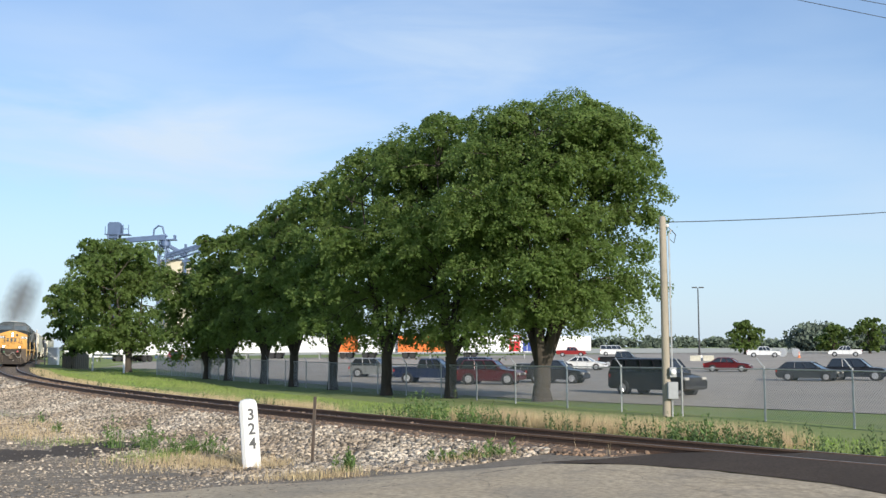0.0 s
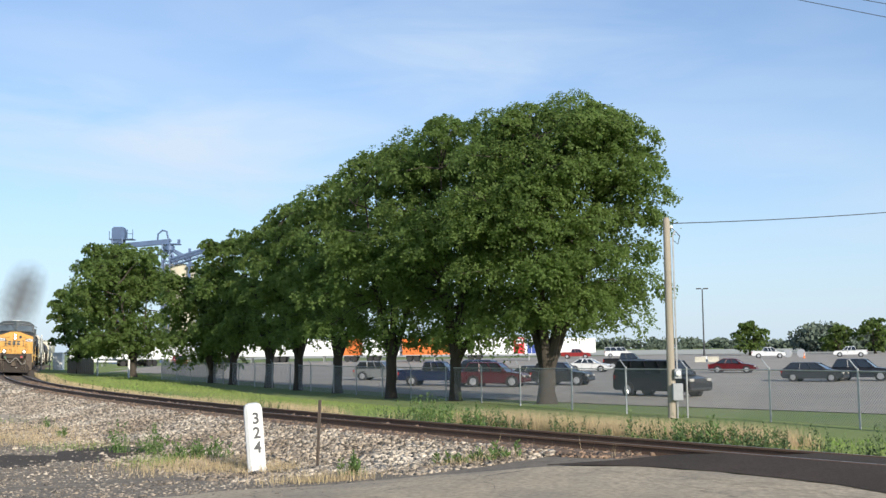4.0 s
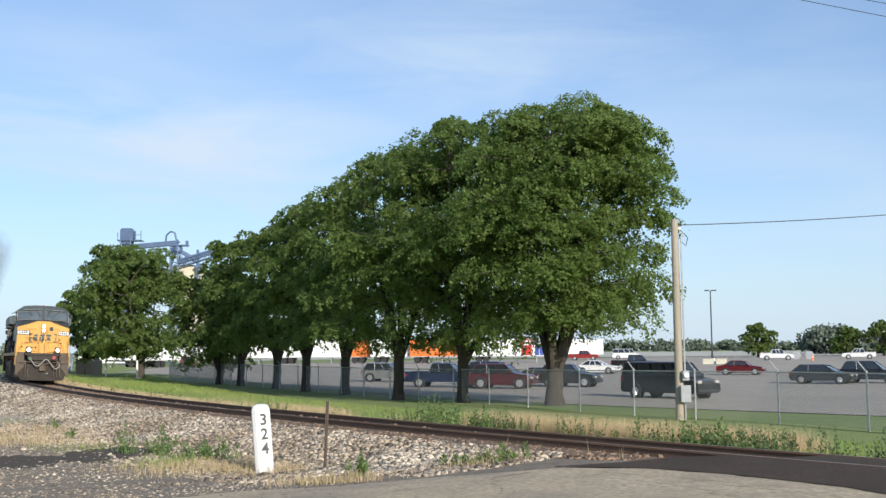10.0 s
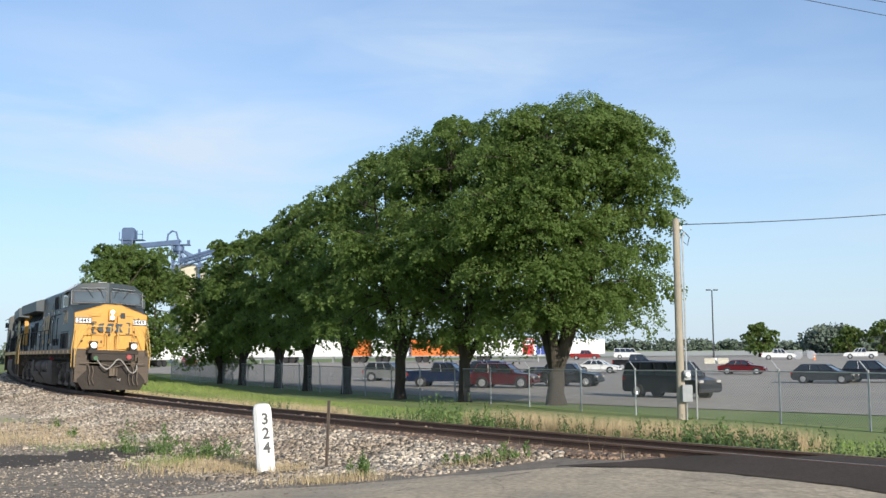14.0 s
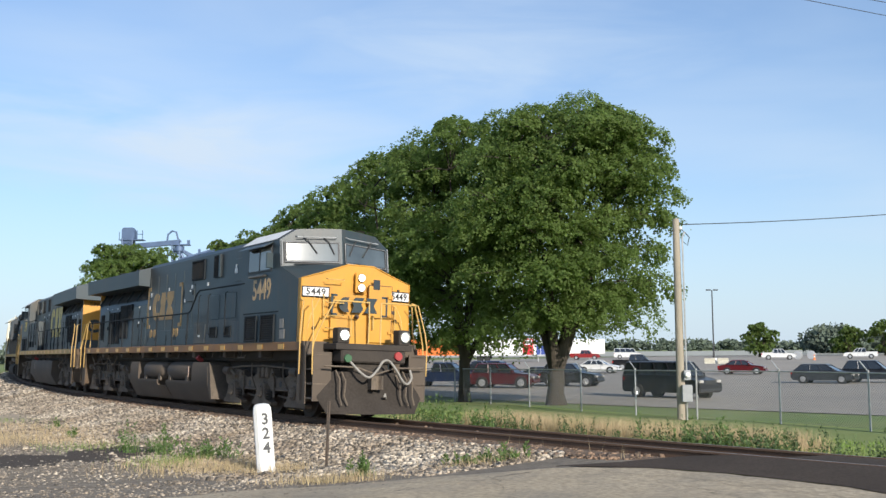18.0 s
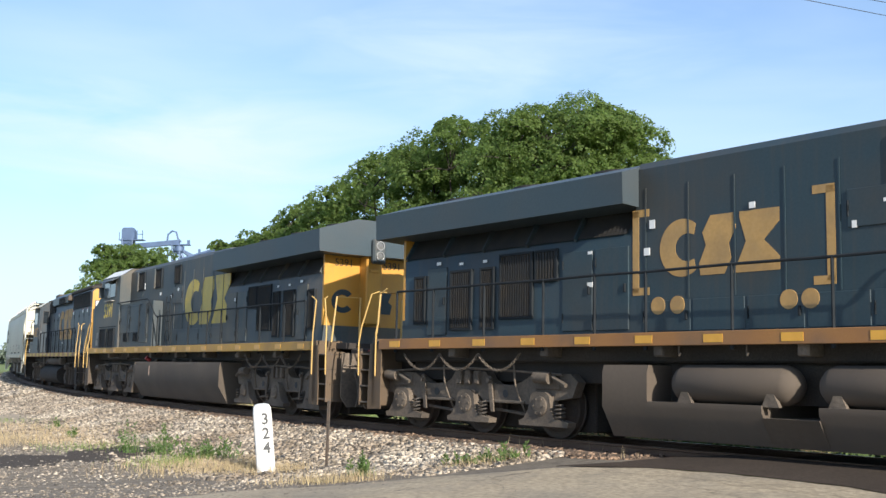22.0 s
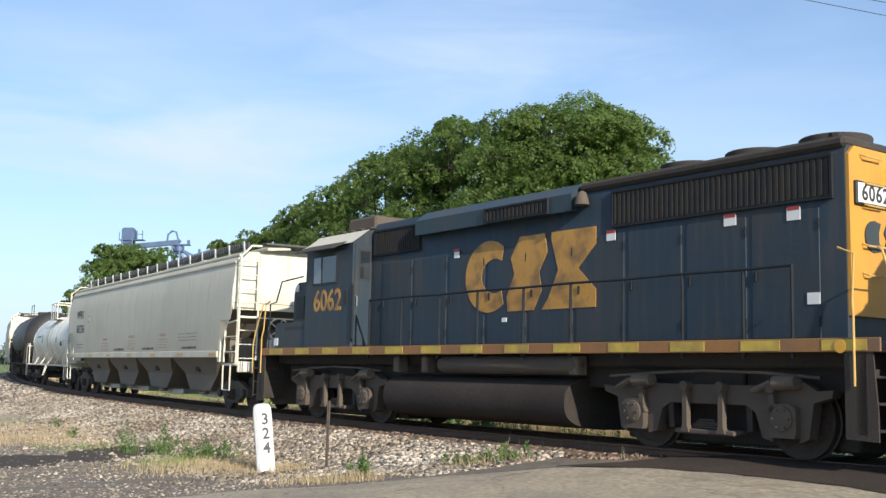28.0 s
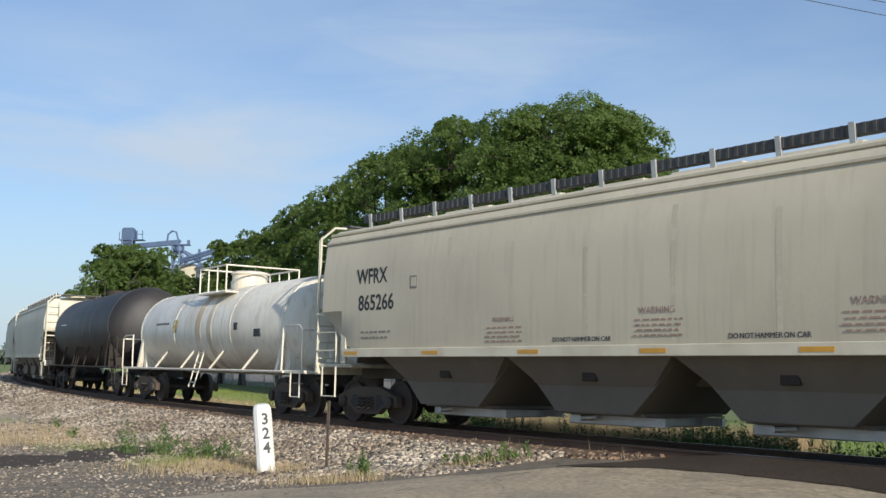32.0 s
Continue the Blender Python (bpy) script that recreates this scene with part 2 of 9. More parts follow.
class Bag:
    """Vertices and faces of one mesh."""

    def __init__(self):
        self.v, self.f = [], []

    def add(self, vs, fs):
        k = len(self.v)
        self.v.extend([tuple(p) for p in vs])
        self.f.extend([tuple(i + k for i in f) for f in fs])
        return self

    def box(self, x0, x1, y0, y1, z0, z1, c=0.0):
        """A block, with chamfers of c."""
        x0, x1 = min(x0, x1), max(x0, x1)
        y0, y1 = min(y0, y1), max(y0, y1)
        z0, z1 = min(z0, z1), max(z0, z1)
        if c <= 0:
            vs = [(x, y, z) for x in (x0, x1) for y in (y0, y1) for z in (z0, z1)]
            return self.add(vs, [(0, 1, 3, 2), (4, 6, 7, 5), (0, 4, 5, 1), (2, 3, 7, 6), (0, 2, 6, 4), (1, 5, 7, 3)])
        c = min(c, (x1 - x0) * 0.45, (y1 - y0) * 0.45, (z1 - z0) * 0.45)
        o, k = [(x0, x1), (y0, y1), (z0, z1)], {}
        vs = []
        for sx in (0, 1):
            for sy in (0, 1):
                for sz in (0, 1):
                    s = (sx, sy, sz)
                    for a in range(3):
                        p = [o[i][s[i]] + (0 if i == a else (c if s[i] == 0 else -c)) for i in range(3)]
                        k[s, a] = len(vs)
                        vs.append(p)
        fs = []
        for a in range(3):
            b, d = (a + 1) % 3, (a + 2) % 3
            for sa in (0, 1):
                ring = []
                for sb, sd in ((0, 0), (1, 0), (1, 1), (0, 1)):
                    s = [0, 0, 0]
                    s[a], s[b], s[d] = sa, sb, sd
                    ring.append(k[tuple(s), a])
                fs.append(ring if sa else ring[::-1])
            for sb in (0, 1):
                for sd in (0, 1):
                    s0, s1 = [0, 0, 0], [0, 0, 0]
                    s0[b] = s1[b] = sb
                    s0[d] = s1[d] = sd
                    s1[a] = 1
                    s0, s1 = tuple(s0), tuple(s1)
                    q = [k[s0, b], k[s1, b], k[s1, d], k[s0, d]]
                    fs.append(q if sb == sd else q[::-1])
        for sx in (0, 1):
            for sy in (0, 1):
                for sz in (0, 1):
                    s = (sx, sy, sz)
                    q = [k[s, 0], k[s, 1], k[s, 2]]
                    fs.append(q if (sx + sy + sz) % 2 else q[::-1])
        return self.add(vs, fs)

    def prism(self, pts, a, b, axis="y"):
        """The outline pts (in the two other axes, in order) drawn out from a to b along axis."""
        put = {"x": lambda p, q, t: (t, p, q), "y": lambda p, q, t: (p, t, q), "z": lambda p, q, t: (p, q, t)}[axis]
        n = len(pts)
        vs = [put(p, q, a) for p, q in pts] + [put(p, q, b) for p, q in pts]
        fs = [tuple(range(n))[::-1], tuple(range(n, 2 * n))] + [(i, (i + 1) % n, n + (i + 1) % n, n + i) for i in range(n)]
        return self.add(vs, fs)

    def rod(self, p, q, r, r2=None, seg=8, caps=True):
        p, q = Vector(p), Vector(q)
        r2 = r if r2 is None else r2
        d = (q - p).normalized()
        u = d.orthogonal().normalized()
        w = d.cross(u)
        vs = []
        for c, rr in ((p, r), (q, r2)):
            for i in range(seg):
                t = 2 * math.pi * i / seg
                vs.append(c + u * (rr * math.cos(t)) + w * (rr * math.sin(t)))
        fs = [(i, (i + 1) % seg, seg + (i + 1) % seg, seg + i) for i in range(seg)]
        if caps:
            fs += [tuple(range(seg))[::-1], tuple(range(seg, 2 * seg))]
        return self.add(vs, fs)

    def tube(self, pts, r, seg=6):
        pts = [Vector(p) for p in pts]
        n = len(pts)
        vs, fs = [], []
        u = None
        for i, p in enumerate(pts):
            d = (pts[min(i + 1, n - 1)] - pts[max(i - 1, 0)]).normalized()
            u = d.orthogonal().normalized() if u is None else (u - d * u.dot(d)).normalized()
            w = d.cross(u)
            for k in range(seg):
                t = 2 * math.pi * k / seg
                vs.append(p + u * (r * math.cos(t)) + w * (r * math.sin(t)))
        for i in range(n - 1):
            for k in range(seg):
                a, b = i * seg + k, i * seg + (k + 1) % seg
                fs.append((a, b, b + seg, a + seg))
        fs += [tuple(range(seg))[::-1], tuple(range((n - 1) * seg, n * seg))]
        return self.add(vs, fs)

    def turned(self, prof, axis="x", seg=24, at=(0, 0, 0)):
        """A body of revolution: prof is (along, radius) pairs."""
        vs, fs = [], []
        n = len(prof)
        for a, r in prof:
            for k in range(seg):
                t = 2 * math.pi * k / seg
                c, s = r * math.cos(t), r * math.sin(t)
                p = {"x": (a, c, s), "y": (s, a, c), "z": (c, s, a)}[axis]
                vs.append((p[0] + at[0], p[1] + at[1], p[2] + at[2]))
        for i in range(n - 1):
            for k in range(seg):
                a, b = i * seg + k, i * seg + (k + 1) % seg
                fs.append((a, b, b + seg, a + seg))
        fs += [tuple(range(seg))[::-1], tuple(range((n - 1) * seg, n * seg))]
        return self.add(vs, fs)

    def mirror(self, axis=1):
        """Adds the same again on the other side."""
        k = len(self.v)
        vs = [tuple(-c if i == axis else c for i, c in enumerate(p)) for p in self.v]
        fs = [tuple(i + k for i in f[::-1]) for f in self.f]
        self.v += vs
        self.f += fs
        return self

    def mesh(self, name, sharp=35):
        me = bpy.data.meshes.new(name)
        me.from_pydata(self.v, [], self.f)
        if sharp:
            me.shade_smooth()
            me.set_sharp_from_angle(angle=radians(sharp))
        return me


def smooth(pts, k=6):
    """A soft curve through the points."""
    pts = [Vector(p) for p in pts]
    out = []
    for i in range(len(pts) - 1):
        a, b, c, d = pts[max(i - 1, 0)], pts[i], pts[i + 1], pts[min(i + 2, len(pts) - 1)]
        for j in range(k):
            u = j / k
            out.append(0.5 * (2 * b + (c - a) * u + (2 * a - 5 * b + 4 * c - d) * u * u + (3 * b - a - 3 * c + d) * u ** 3))
    return out + [pts[-1]]


def part(name, bag, material, parent=None, label="", m=None, sharp=35):
    me = bag if isinstance(bag, bpy.types.Mesh) else bag.mesh(name, sharp)
    if material is not None and not me.materials:
        me.materials.append(material)
    ob = new(name, me)
    if parent is not None:
        ob.parent = parent
    if m is not None:
        ob.matrix_basis = m
    return tagged(ob, label) if label else ob


def thing(name, label, category, m=None, group="", kind=""):
    ob = new(name)
    ob.empty_display_size = 0.2
    if m is not None:
        ob.matrix_basis = m
    return tagged(ob, label, category, group, kind)


def quads(name, centers, us, vs, material, parent=None, kind="", label="", category="", tri=False):
    """Many loose flat leaves or blades as one mesh (arrays of n x 3)."""
    n = len(centers)
    k = 3 if tri else 4
    if tri:
        co_ = np.stack([centers - us, centers + us, centers + vs], 1).reshape(-1, 3)
    else:
        co_ = np.stack([centers - us, centers - vs * 0.6, centers + us, centers + vs * 0.6], 1).reshape(-1, 3)
    me = bpy.data.meshes.new(name)
    me.vertices.add(n * k)
    me.vertices.foreach_set("co", co_.astype(np.float32).ravel())
    me.loops.add(n * k)
    me.loops.foreach_set("vertex_index", np.arange(n * k, dtype=np.int32))
    me.polygons.add(n)
    me.polygons.foreach_set("loop_start", np.arange(0, n * k, k, dtype=np.int32))
    me.update(calc_edges=True)
    me.materials.append(material)
    ob = new(name, me)
    if parent is not None:
        ob.parent = parent
    return tagged(ob, label, category, kind=kind)


def lettering(text, size, material, parent, m, name="lettering", depth=0.004, squeeze=1.0, bold=0.0):
    cu_ = bpy.data.curves.new(name, "FONT")
    cu_.body, cu_.size, cu_.extrude, cu_.offset = text, size, depth, bold
    cu_.align_x, cu_.align_y = "CENTER", "CENTER"
    cu_.resolution_u = 3
    tmp = bpy.data.objects.new(name, cu_)
    me = bpy.data.meshes.new_from_object(tmp)
    bpy.data.objects.remove(tmp)
    if squeeze != 1.0:
        me.transform(Matrix.Diagonal((squeeze, 1, 1, 1)))
    me.materials.clear()
    me.materials.append(material)
    return part(name, me, None, parent, m=m)


# ---------------------------------------------------------------- the line of the track
K0, K1, K2 = 0.0051672, 0.0055968, 0.0015083
CANT = 0.0362
STEP = 0.5
_s = np.arange(-260, 120.01, STEP)
_k = K0 + K1 * np.clip(_s, -140, 30) / 100 + K2 * (np.clip(_s, -140, 30) / 100) ** 2
_a = np.concatenate([[0], np.cumsum((_k[1:] + _k[:-1]) / 2 * STEP)])
_i0 = int(np.argmin(abs(_s)))
_a = _a - _a[_i0] - 0.928115
_x = np.concatenate([[0], np.cumsum((np.cos(_a[1:]) + np.cos(_a[:-1])) / 2 * STEP)])
_y = np.concatenate([[0], np.cumsum((np.sin(_a[1:]) + np.sin(_a[:-1])) / 2 * STEP)])
_x, _y = _x - _x[_i0] + 2.25607, _y - _y[_i0] + 19.74057


def track(s, lat=0.0, z=0.0, cant=True):
    """The place at s metres along the track, lat metres to its right (the near side) and z above the rails."""
    x, y, a = np.interp(s, _s, _x), np.interp(s, _s, _y), np.interp(s, _s, _a)
    e = CANT if cant else 0.0
    l2, z2 = lat * math.cos(e) - z * math.sin(e), z * math.cos(e) + lat * math.sin(e)
    return Vector((x + l2 * math.sin(a), y - l2 * math.cos(a), z2))


def heading(s):
    return float(np.interp(s, _s, _a))


def track_sl(x, y):
    """Nearest s and lateral offset (positive on the near side) of points (arrays)."""
    x, y = np.atleast_1d(x), np.atleast_1d(y)
    d = (x[:, None] - _x[None, ::4]) ** 2 + (y[:, None] - _y[None, ::4]) ** 2
    i = d.argmin(1) * 4
    dx, dy, a = x - _x[i], y - _y[i], _a[i]
    return _s[i] + dx * np.cos(a) + dy * np.sin(a), dx * np.sin(a) - dy * np.cos(a)


def height(x, y):
    """Height of the natural ground (arrays or numbers)."""
    xa, ya = np.atleast_1d(np.asarray(x, float)), np.atleast_1d(np.asarray(y, float))
    s, lat = track_sl(xa, ya)
    near = np.interp(lat, [1.6, 3.4, 5.5, 9, 14, 40], [-0.28, -0.55, -0.55, -0.50, -0.45, -0.35])
    cross = np.interp(s, [-2.5, 3.0], [0.0, 1.0])          # the road climbs to the crossing
    near = near * (1 - cross) + cross * np.interp(lat, [0.9, 3.0, 6.0, 14, 40], [-0.10, -0.13, -0.22, -0.33, -0.35])
    far = np.interp(-lat, [1.6, 3.5, 7, 14], [-0.30, -0.55, -0.85, -0.98])
    dist = np.hypot(xa, ya)
    lot = np.interp(dist, [40, 64, 85, 107, 152, 183, 260, 420, 1200, 4000], [-0.98, -1.15, -1.05, -0.92, -0.32, -0.05, 0.3, 1.2, 3.5, 9])
    west = np.clip((-xa - 30) / 40, 0, 1)
    lot = lot * (1 - west) + west * np.minimum(lot, np.interp(dist, [100, 200, 420, 4000], [-0.95, -0.7, 0.2, 6]))
    blend = np.clip((-lat - 9) / 8, 0, 1)
    out = np.where(lat > 0, near, far * (1 - blend) + lot * blend)
    return out if np.ndim(x) else float(out[0])

# ---------------------------------------------------------------- ground and road


def sheet(name, xs, ys, lift, material, keep=None, label="", hfun=height):
    """A sheet that follows the ground over the grid xs, ys."""
    gx, gy = np.meshgrid(np.asarray(xs, float), np.asarray(ys, float), indexing="ij")
    gz = hfun(gx.ravel(), gy.ravel()) + lift
    n, m_ = gx.shape
    vs = list(zip(gx.ravel().tolist(), gy.ravel().tolist(), np.asarray(gz).tolist()))
    fs = []
    for i in range(n - 1):
        for j in range(m_ - 1):
            fs.append((i * m_ + j, (i + 1) * m_ + j, (i + 1) * m_ + j + 1, i * m_ + j + 1))
    return tagged(part(name, Bag().add(vs, fs), material, sharp=0), label, name, kind="structure")


def spread(a, b, first, grow):
    out, d = [a], first
    sgn = 1 if b > a else -1
    while abs(out[-1] - a) < abs(b - a):
        out.append(out[-1] + sgn * d)
        d *= grow
    return out


_gx = sorted(set(spread(-30, -4200, 4, 1.25)[1:] + list(np.arange(-30, 30.1, 0.75)) + spread(30, 4200, 4, 1.25)[1:]))
_gy = sorted(set(spread(-2, -4200, 3, 1.3)[1:] + list(np.arange(-2, 70.1, 0.75)) + spread(70, 4300, 2, 1.16)[1:]))
sheet("ground", _gx, _gy, -0.01, M["grass_ground"], label="grassy ground around the railway track and parking lot")


def strip(name, s0, s1, ds, lats, zs, material, label, lift=0.0, natural=False):
    """A band along the track with the cross-section lats, zs."""
    vs, fs = [], []
    ss = np.arange(s0, s1 + 0.01, ds)
    for s in ss:
        for la, z in zip(lats, zs):
            p = track(s, la, 0, cant=False)
            vs.append((p.x, p.y, (height(p.x, p.y) if natural else 0) + z + lift))
    n = len(lats)
    for i in range(len(ss) - 1):
        for j in range(n - 1):
            a = i * n + j
            fs.append((a, a + n, a + n + 1, a + 1))
    return tagged(part(name, Bag().add(vs, fs), material, sharp=0), label, name, kind="structure")


sheet("dirt_shoulder", np.arange(-30, 3.1, 0.75), np.arange(-2, 25.1, 0.75), 0.004, M["dirt"], label="bare grey brown dirt beside the road")
# near side: bare gravel and dirt between road and track
strip("gravel_verge", -150, 3.0, 1.0, list(np.arange(3.2, 17.1, 0.8)), [0.012] * 18, M["dirt"], "bare gravel and dirt beside the track", natural=True)
strip("ballast_bed", -200, 40, 1.0, [-2.6, -1.75, -1.35, -0.7, 0, 0.7, 1.35, 1.8, 3.6, 3.9], [-0.62, -0.30, -0.20, -0.20, -0.18, -0.14, -0.11, -0.16, -0.53, -0.60],
      M["ballast"], "crushed stone ballast bed under the railway track")
strip("rusty_ballast", -120, 6.0, 1.0, [0.70, 0.85, 1.35, 1.62], [-0.125, -0.118, -0.096, -0.13], M["rust_bed"], "rust brown dusty ballast along the rail", lift=0.012)
strip("grass_verge", -160, 40, 1.5, [-2.4, -4, -6, -8, -10], [0.004, 0.012, 0.012, 0.012, 0.006], M["grass_ground"], "mown grass strip between track and fence", natural=True)

# the road in front and the asphalt of the crossing
ROAD_EDGE = ((-14.0, 12.4), (-6.5, 13.5), (-3.39, 14.27), (-2.83, 14.84), (-1.46, 15.04), (0.1, 15.43), (1.72, 15.49), (2.87, 15.17), (3.83, 14.32), (4.79, 12.93), (5.6, 10.5), (6.6, 7.0), (8.5, 2.0))


def flat_patch(name, edge, back, material, label, lift):
    """A slab of the ground between two lines of equal length."""
    vs, fs = [], []
    rows_ = 24
    for (ax, ay), (bx, by) in zip(edge, back):
        for j in range(rows_ + 1):
            k = j / rows_
            x, y = ax + (bx - ax) * k, ay + (by - ay) * k
            vs.append((x, y, height(x, y) + lift))
    n = rows_ + 1
    for i in range(len(edge) - 1):
        for j in range(rows_):
            a = i * n + j
            fs.append((a, a + 1, a + n + 1, a + n))
    return tagged(part(name, Bag().add(vs, fs), material, sharp=0), label, name.split("_")[0], kind="structure")


def refine(line, k=8):
    out = []
    for (ax, ay), (bx, by) in zip(line, line[1:]):
        out += [(ax + (bx - ax) * i / k, ay + (by - ay) * i / k) for i in range(k)]
    return out + [line[-1]]


_edge = refine(ROAD_EDGE)
_edge = [(x + 0.10 * noise.noise((x * 1.7, y * 1.7, 3)), y + 0.10 * noise.noise((x * 1.7, y * 1.7, 8))) for x, y in _edge]
flat_patch("road", _edge, [(x * 0.9 - 3, -8.0 - 0.3 * abs(x)) for x, y in _edge], M["road"], "worn pale concrete road beside the track", 0.022)
M["crack"] = mat("crack_dirt", (0.19, 0.16, 0.12), 0.95, var=0.3, scale=4)
for _k, (_ax, _ay, _bx, _by) in enumerate(((1.9, 15.2, 4.2, 13.0), (-1.2, 14.8, 1.2, 14.2), (0.6, 14.9, 0.9, 12.4), (2.6, 14.2, 3.4, 12.2), (-2.6, 13.9, -0.4, 12.9), (3.2, 13.8, 4.9, 11.6))):
    _vs, _n = [], 26
    for _i in range(_n):
        _u = _i / (_n - 1)
        _x0, _y0 = _ax + (_bx - _ax) * _u + 0.22 * noise.noise((_u * 7, _k, 0)), _ay + (_by - _ay) * _u + 0.22 * noise.noise((_u * 7, _k, 5))
        _w = 0.006 + 0.005 * noise.noise((_u * 11, _k, 9))
        for _e in (-_w, _w):
            _vs.append((_x0 + _e * 0.5, _y0 + _e, height(_x0, _y0) + 0.0265))
    tagged(part("road_crack", Bag().add(_vs, [(2 * _i, 2 * _i + 1, 2 * _i + 3, 2 * _i + 2) for _i in range(_n - 1)]), M["crack"], sharp=0), "dirt-filled crack in the pale concrete road", "road crack", kind="structure")
_ce = refine(((1.60, 15.56), (2.2, 15.42), (2.87, 15.17), (3.83, 14.32), (4.79, 12.93), (5.6, 10.5), (6.6, 7.0), (8.5, 2.0)), 6)
_cb = [(1.62, 15.62, -0.10), (2.6, 15.92, -0.08), (3.54, 16.44, -0.06)] + [tuple(track(q, 0.80, -0.012)) for q in (4.3, 6.0, 8.0, 12.0, 19.0)]
_cb = [tuple(a[c] + (b[c] - a[c]) * k / 6 for c in range(3)) for a, b in zip(_cb, _cb[1:]) for k in range(6)] + [_cb[-1]]
_cb = _cb[:len(_ce)]
_vs, _fs = [], []
for (_ax, _ay), (_bx, _by, _bz) in zip(_ce, _cb):
    for _j in range(9):
        _k = _j / 8
        _az = height(_ax, _ay) + 0.030
        _vs.append((_ax + (_bx - _ax) * _k, _ay + (_by - _ay) * _k, _az + (_bz - _az) * _k + 0.006 * math.sin(3.1 * _k)))
for _i in range(len(_ce) - 1):
    for _j in range(8):
        _q = _i * 9 + _j
        _fs.append((_q, _q + 9, _q + 10, _q + 1))
tagged(part("crossing_asphalt", Bag().add(_vs, _fs), M["crossing"], sharp=0), "dark brown asphalt wedge at the grade crossing", "crossing", kind="structure")
for _l0, _l1, _z0, _z1 in ((-0.66, 0.66, -0.015, -0.015),):
    strip("crossing_fill", 4.9, 22, 0.7, [_l0, (_l0 + _l1) / 2, _l1], [_z0 - 0.0362 * abs(_l0) * (1 if _l0 < 0 else -1), (_z0 + _z1) / 2 - 0.0362 * -(_l0 + _l1) / 2, _z1 + 0.0362 * _l1], M["crossing"], "asphalt between the rails of the crossing")

# parking lot
_lot = Bag()
_front = [(60, -10), (30, 22), (20.5, 37.5), (16.0, 43.0), (8.0, 52.5), (1.5, 63.0), (-6.0, 76.0), (-18.0, 99.0), (-32.0, 126.0), (-60, 172)]
_front = refine(_front, 4)
_n = 26
_vs, _fs = [], []
for _x0, _y0 in _front:
    for _j in range(_n):
        _k2 = (_j / (_n - 1)) ** 1.6
        _bx, _by = _x0 + _k2 * 190, _y0 + _k2 * 150
        _vs.append((_bx, _by, height(_bx, _by) + 0.02))
for _i in range(len(_front) - 1):
    for _j in range(_n - 1):
        _q = _i * _n + _j
        _fs.append((_q, _q + 1, _q + _n + 1, _q + _n))
tagged(part("parking_lot", Bag().add(_vs, _fs), M["asphalt"], sharp=0), "wide grey asphalt parking lot behind the fence", "parking lot", kind="structure")

# ---------------------------------------------------------------- track
RAIL = [(-0.07, -0.172), (0.07, -0.172), (0.07, -0.155), (0.012, -0.14), (0.010, -0.045), (0.036, -0.034), (0.036, -0.006), (0.028, 0.0),
        (-0.028, 0.0), (-0.036, -0.006), (-0.036, -0.034), (-0.010, -0.045), (-0.012, -0.14), (-0.07, -0.155)]
rails = thing("railway_track", "rusty rails on wooden ties in a long curve", "railway track", kind="structure")
for _lat in (0.7525, -0.7525):
    _b = Bag()
    _ss = np.concatenate([np.arange(-220, -60, 2.0), np.arange(-60, 45.1, 1.0)])
    _vs, _fs = [], []
    for _q in _ss:
        for _dx, _z in RAIL:
            _vs.append(track(_q, _lat + _dx, _z))
    _n = len(RAIL)
    for _i in range(len(_ss) - 1):
        for _j in range(_n):
            _p = _i * _n + _j
            _fs.append((_p, _p + _n, _i * _n + (_j + 1) % _n + _n, _i * _n + (_j + 1) % _n))
    _r = part("rail", _b.add(_vs, _fs), M["rail"], rails, "rusty steel rail with a worn head")
    _r.data.materials.append(M["railtop"])
    for _pl in _r.data.polygons:
        if _pl.index % _n == 7:
            _pl.material_index = 1
_tie = Bag().box(-0.115, 0.115, -1.3, 1.3, -0.36, -0.172, 0.012).mesh("tie")
_tie.materials.append(M["tie"])
_rt = random.Random(5)
_q = -128.0
while _q < 22:
    _p = track(_q, 0, 0)
    _o = part("tie", _tie, None, rails, m=Matrix.Translation(_p) @ pose(0, 0, 0, 0, 0, math.degrees(heading(_q)) + _rt.uniform(-1.2, 1.2)) @ pose(0, _rt.uniform(-0.04, 0.04), 0, math.degrees(-CANT), 0, 0))
    _q += 0.52


# ---------------------------------------------------------------- trees


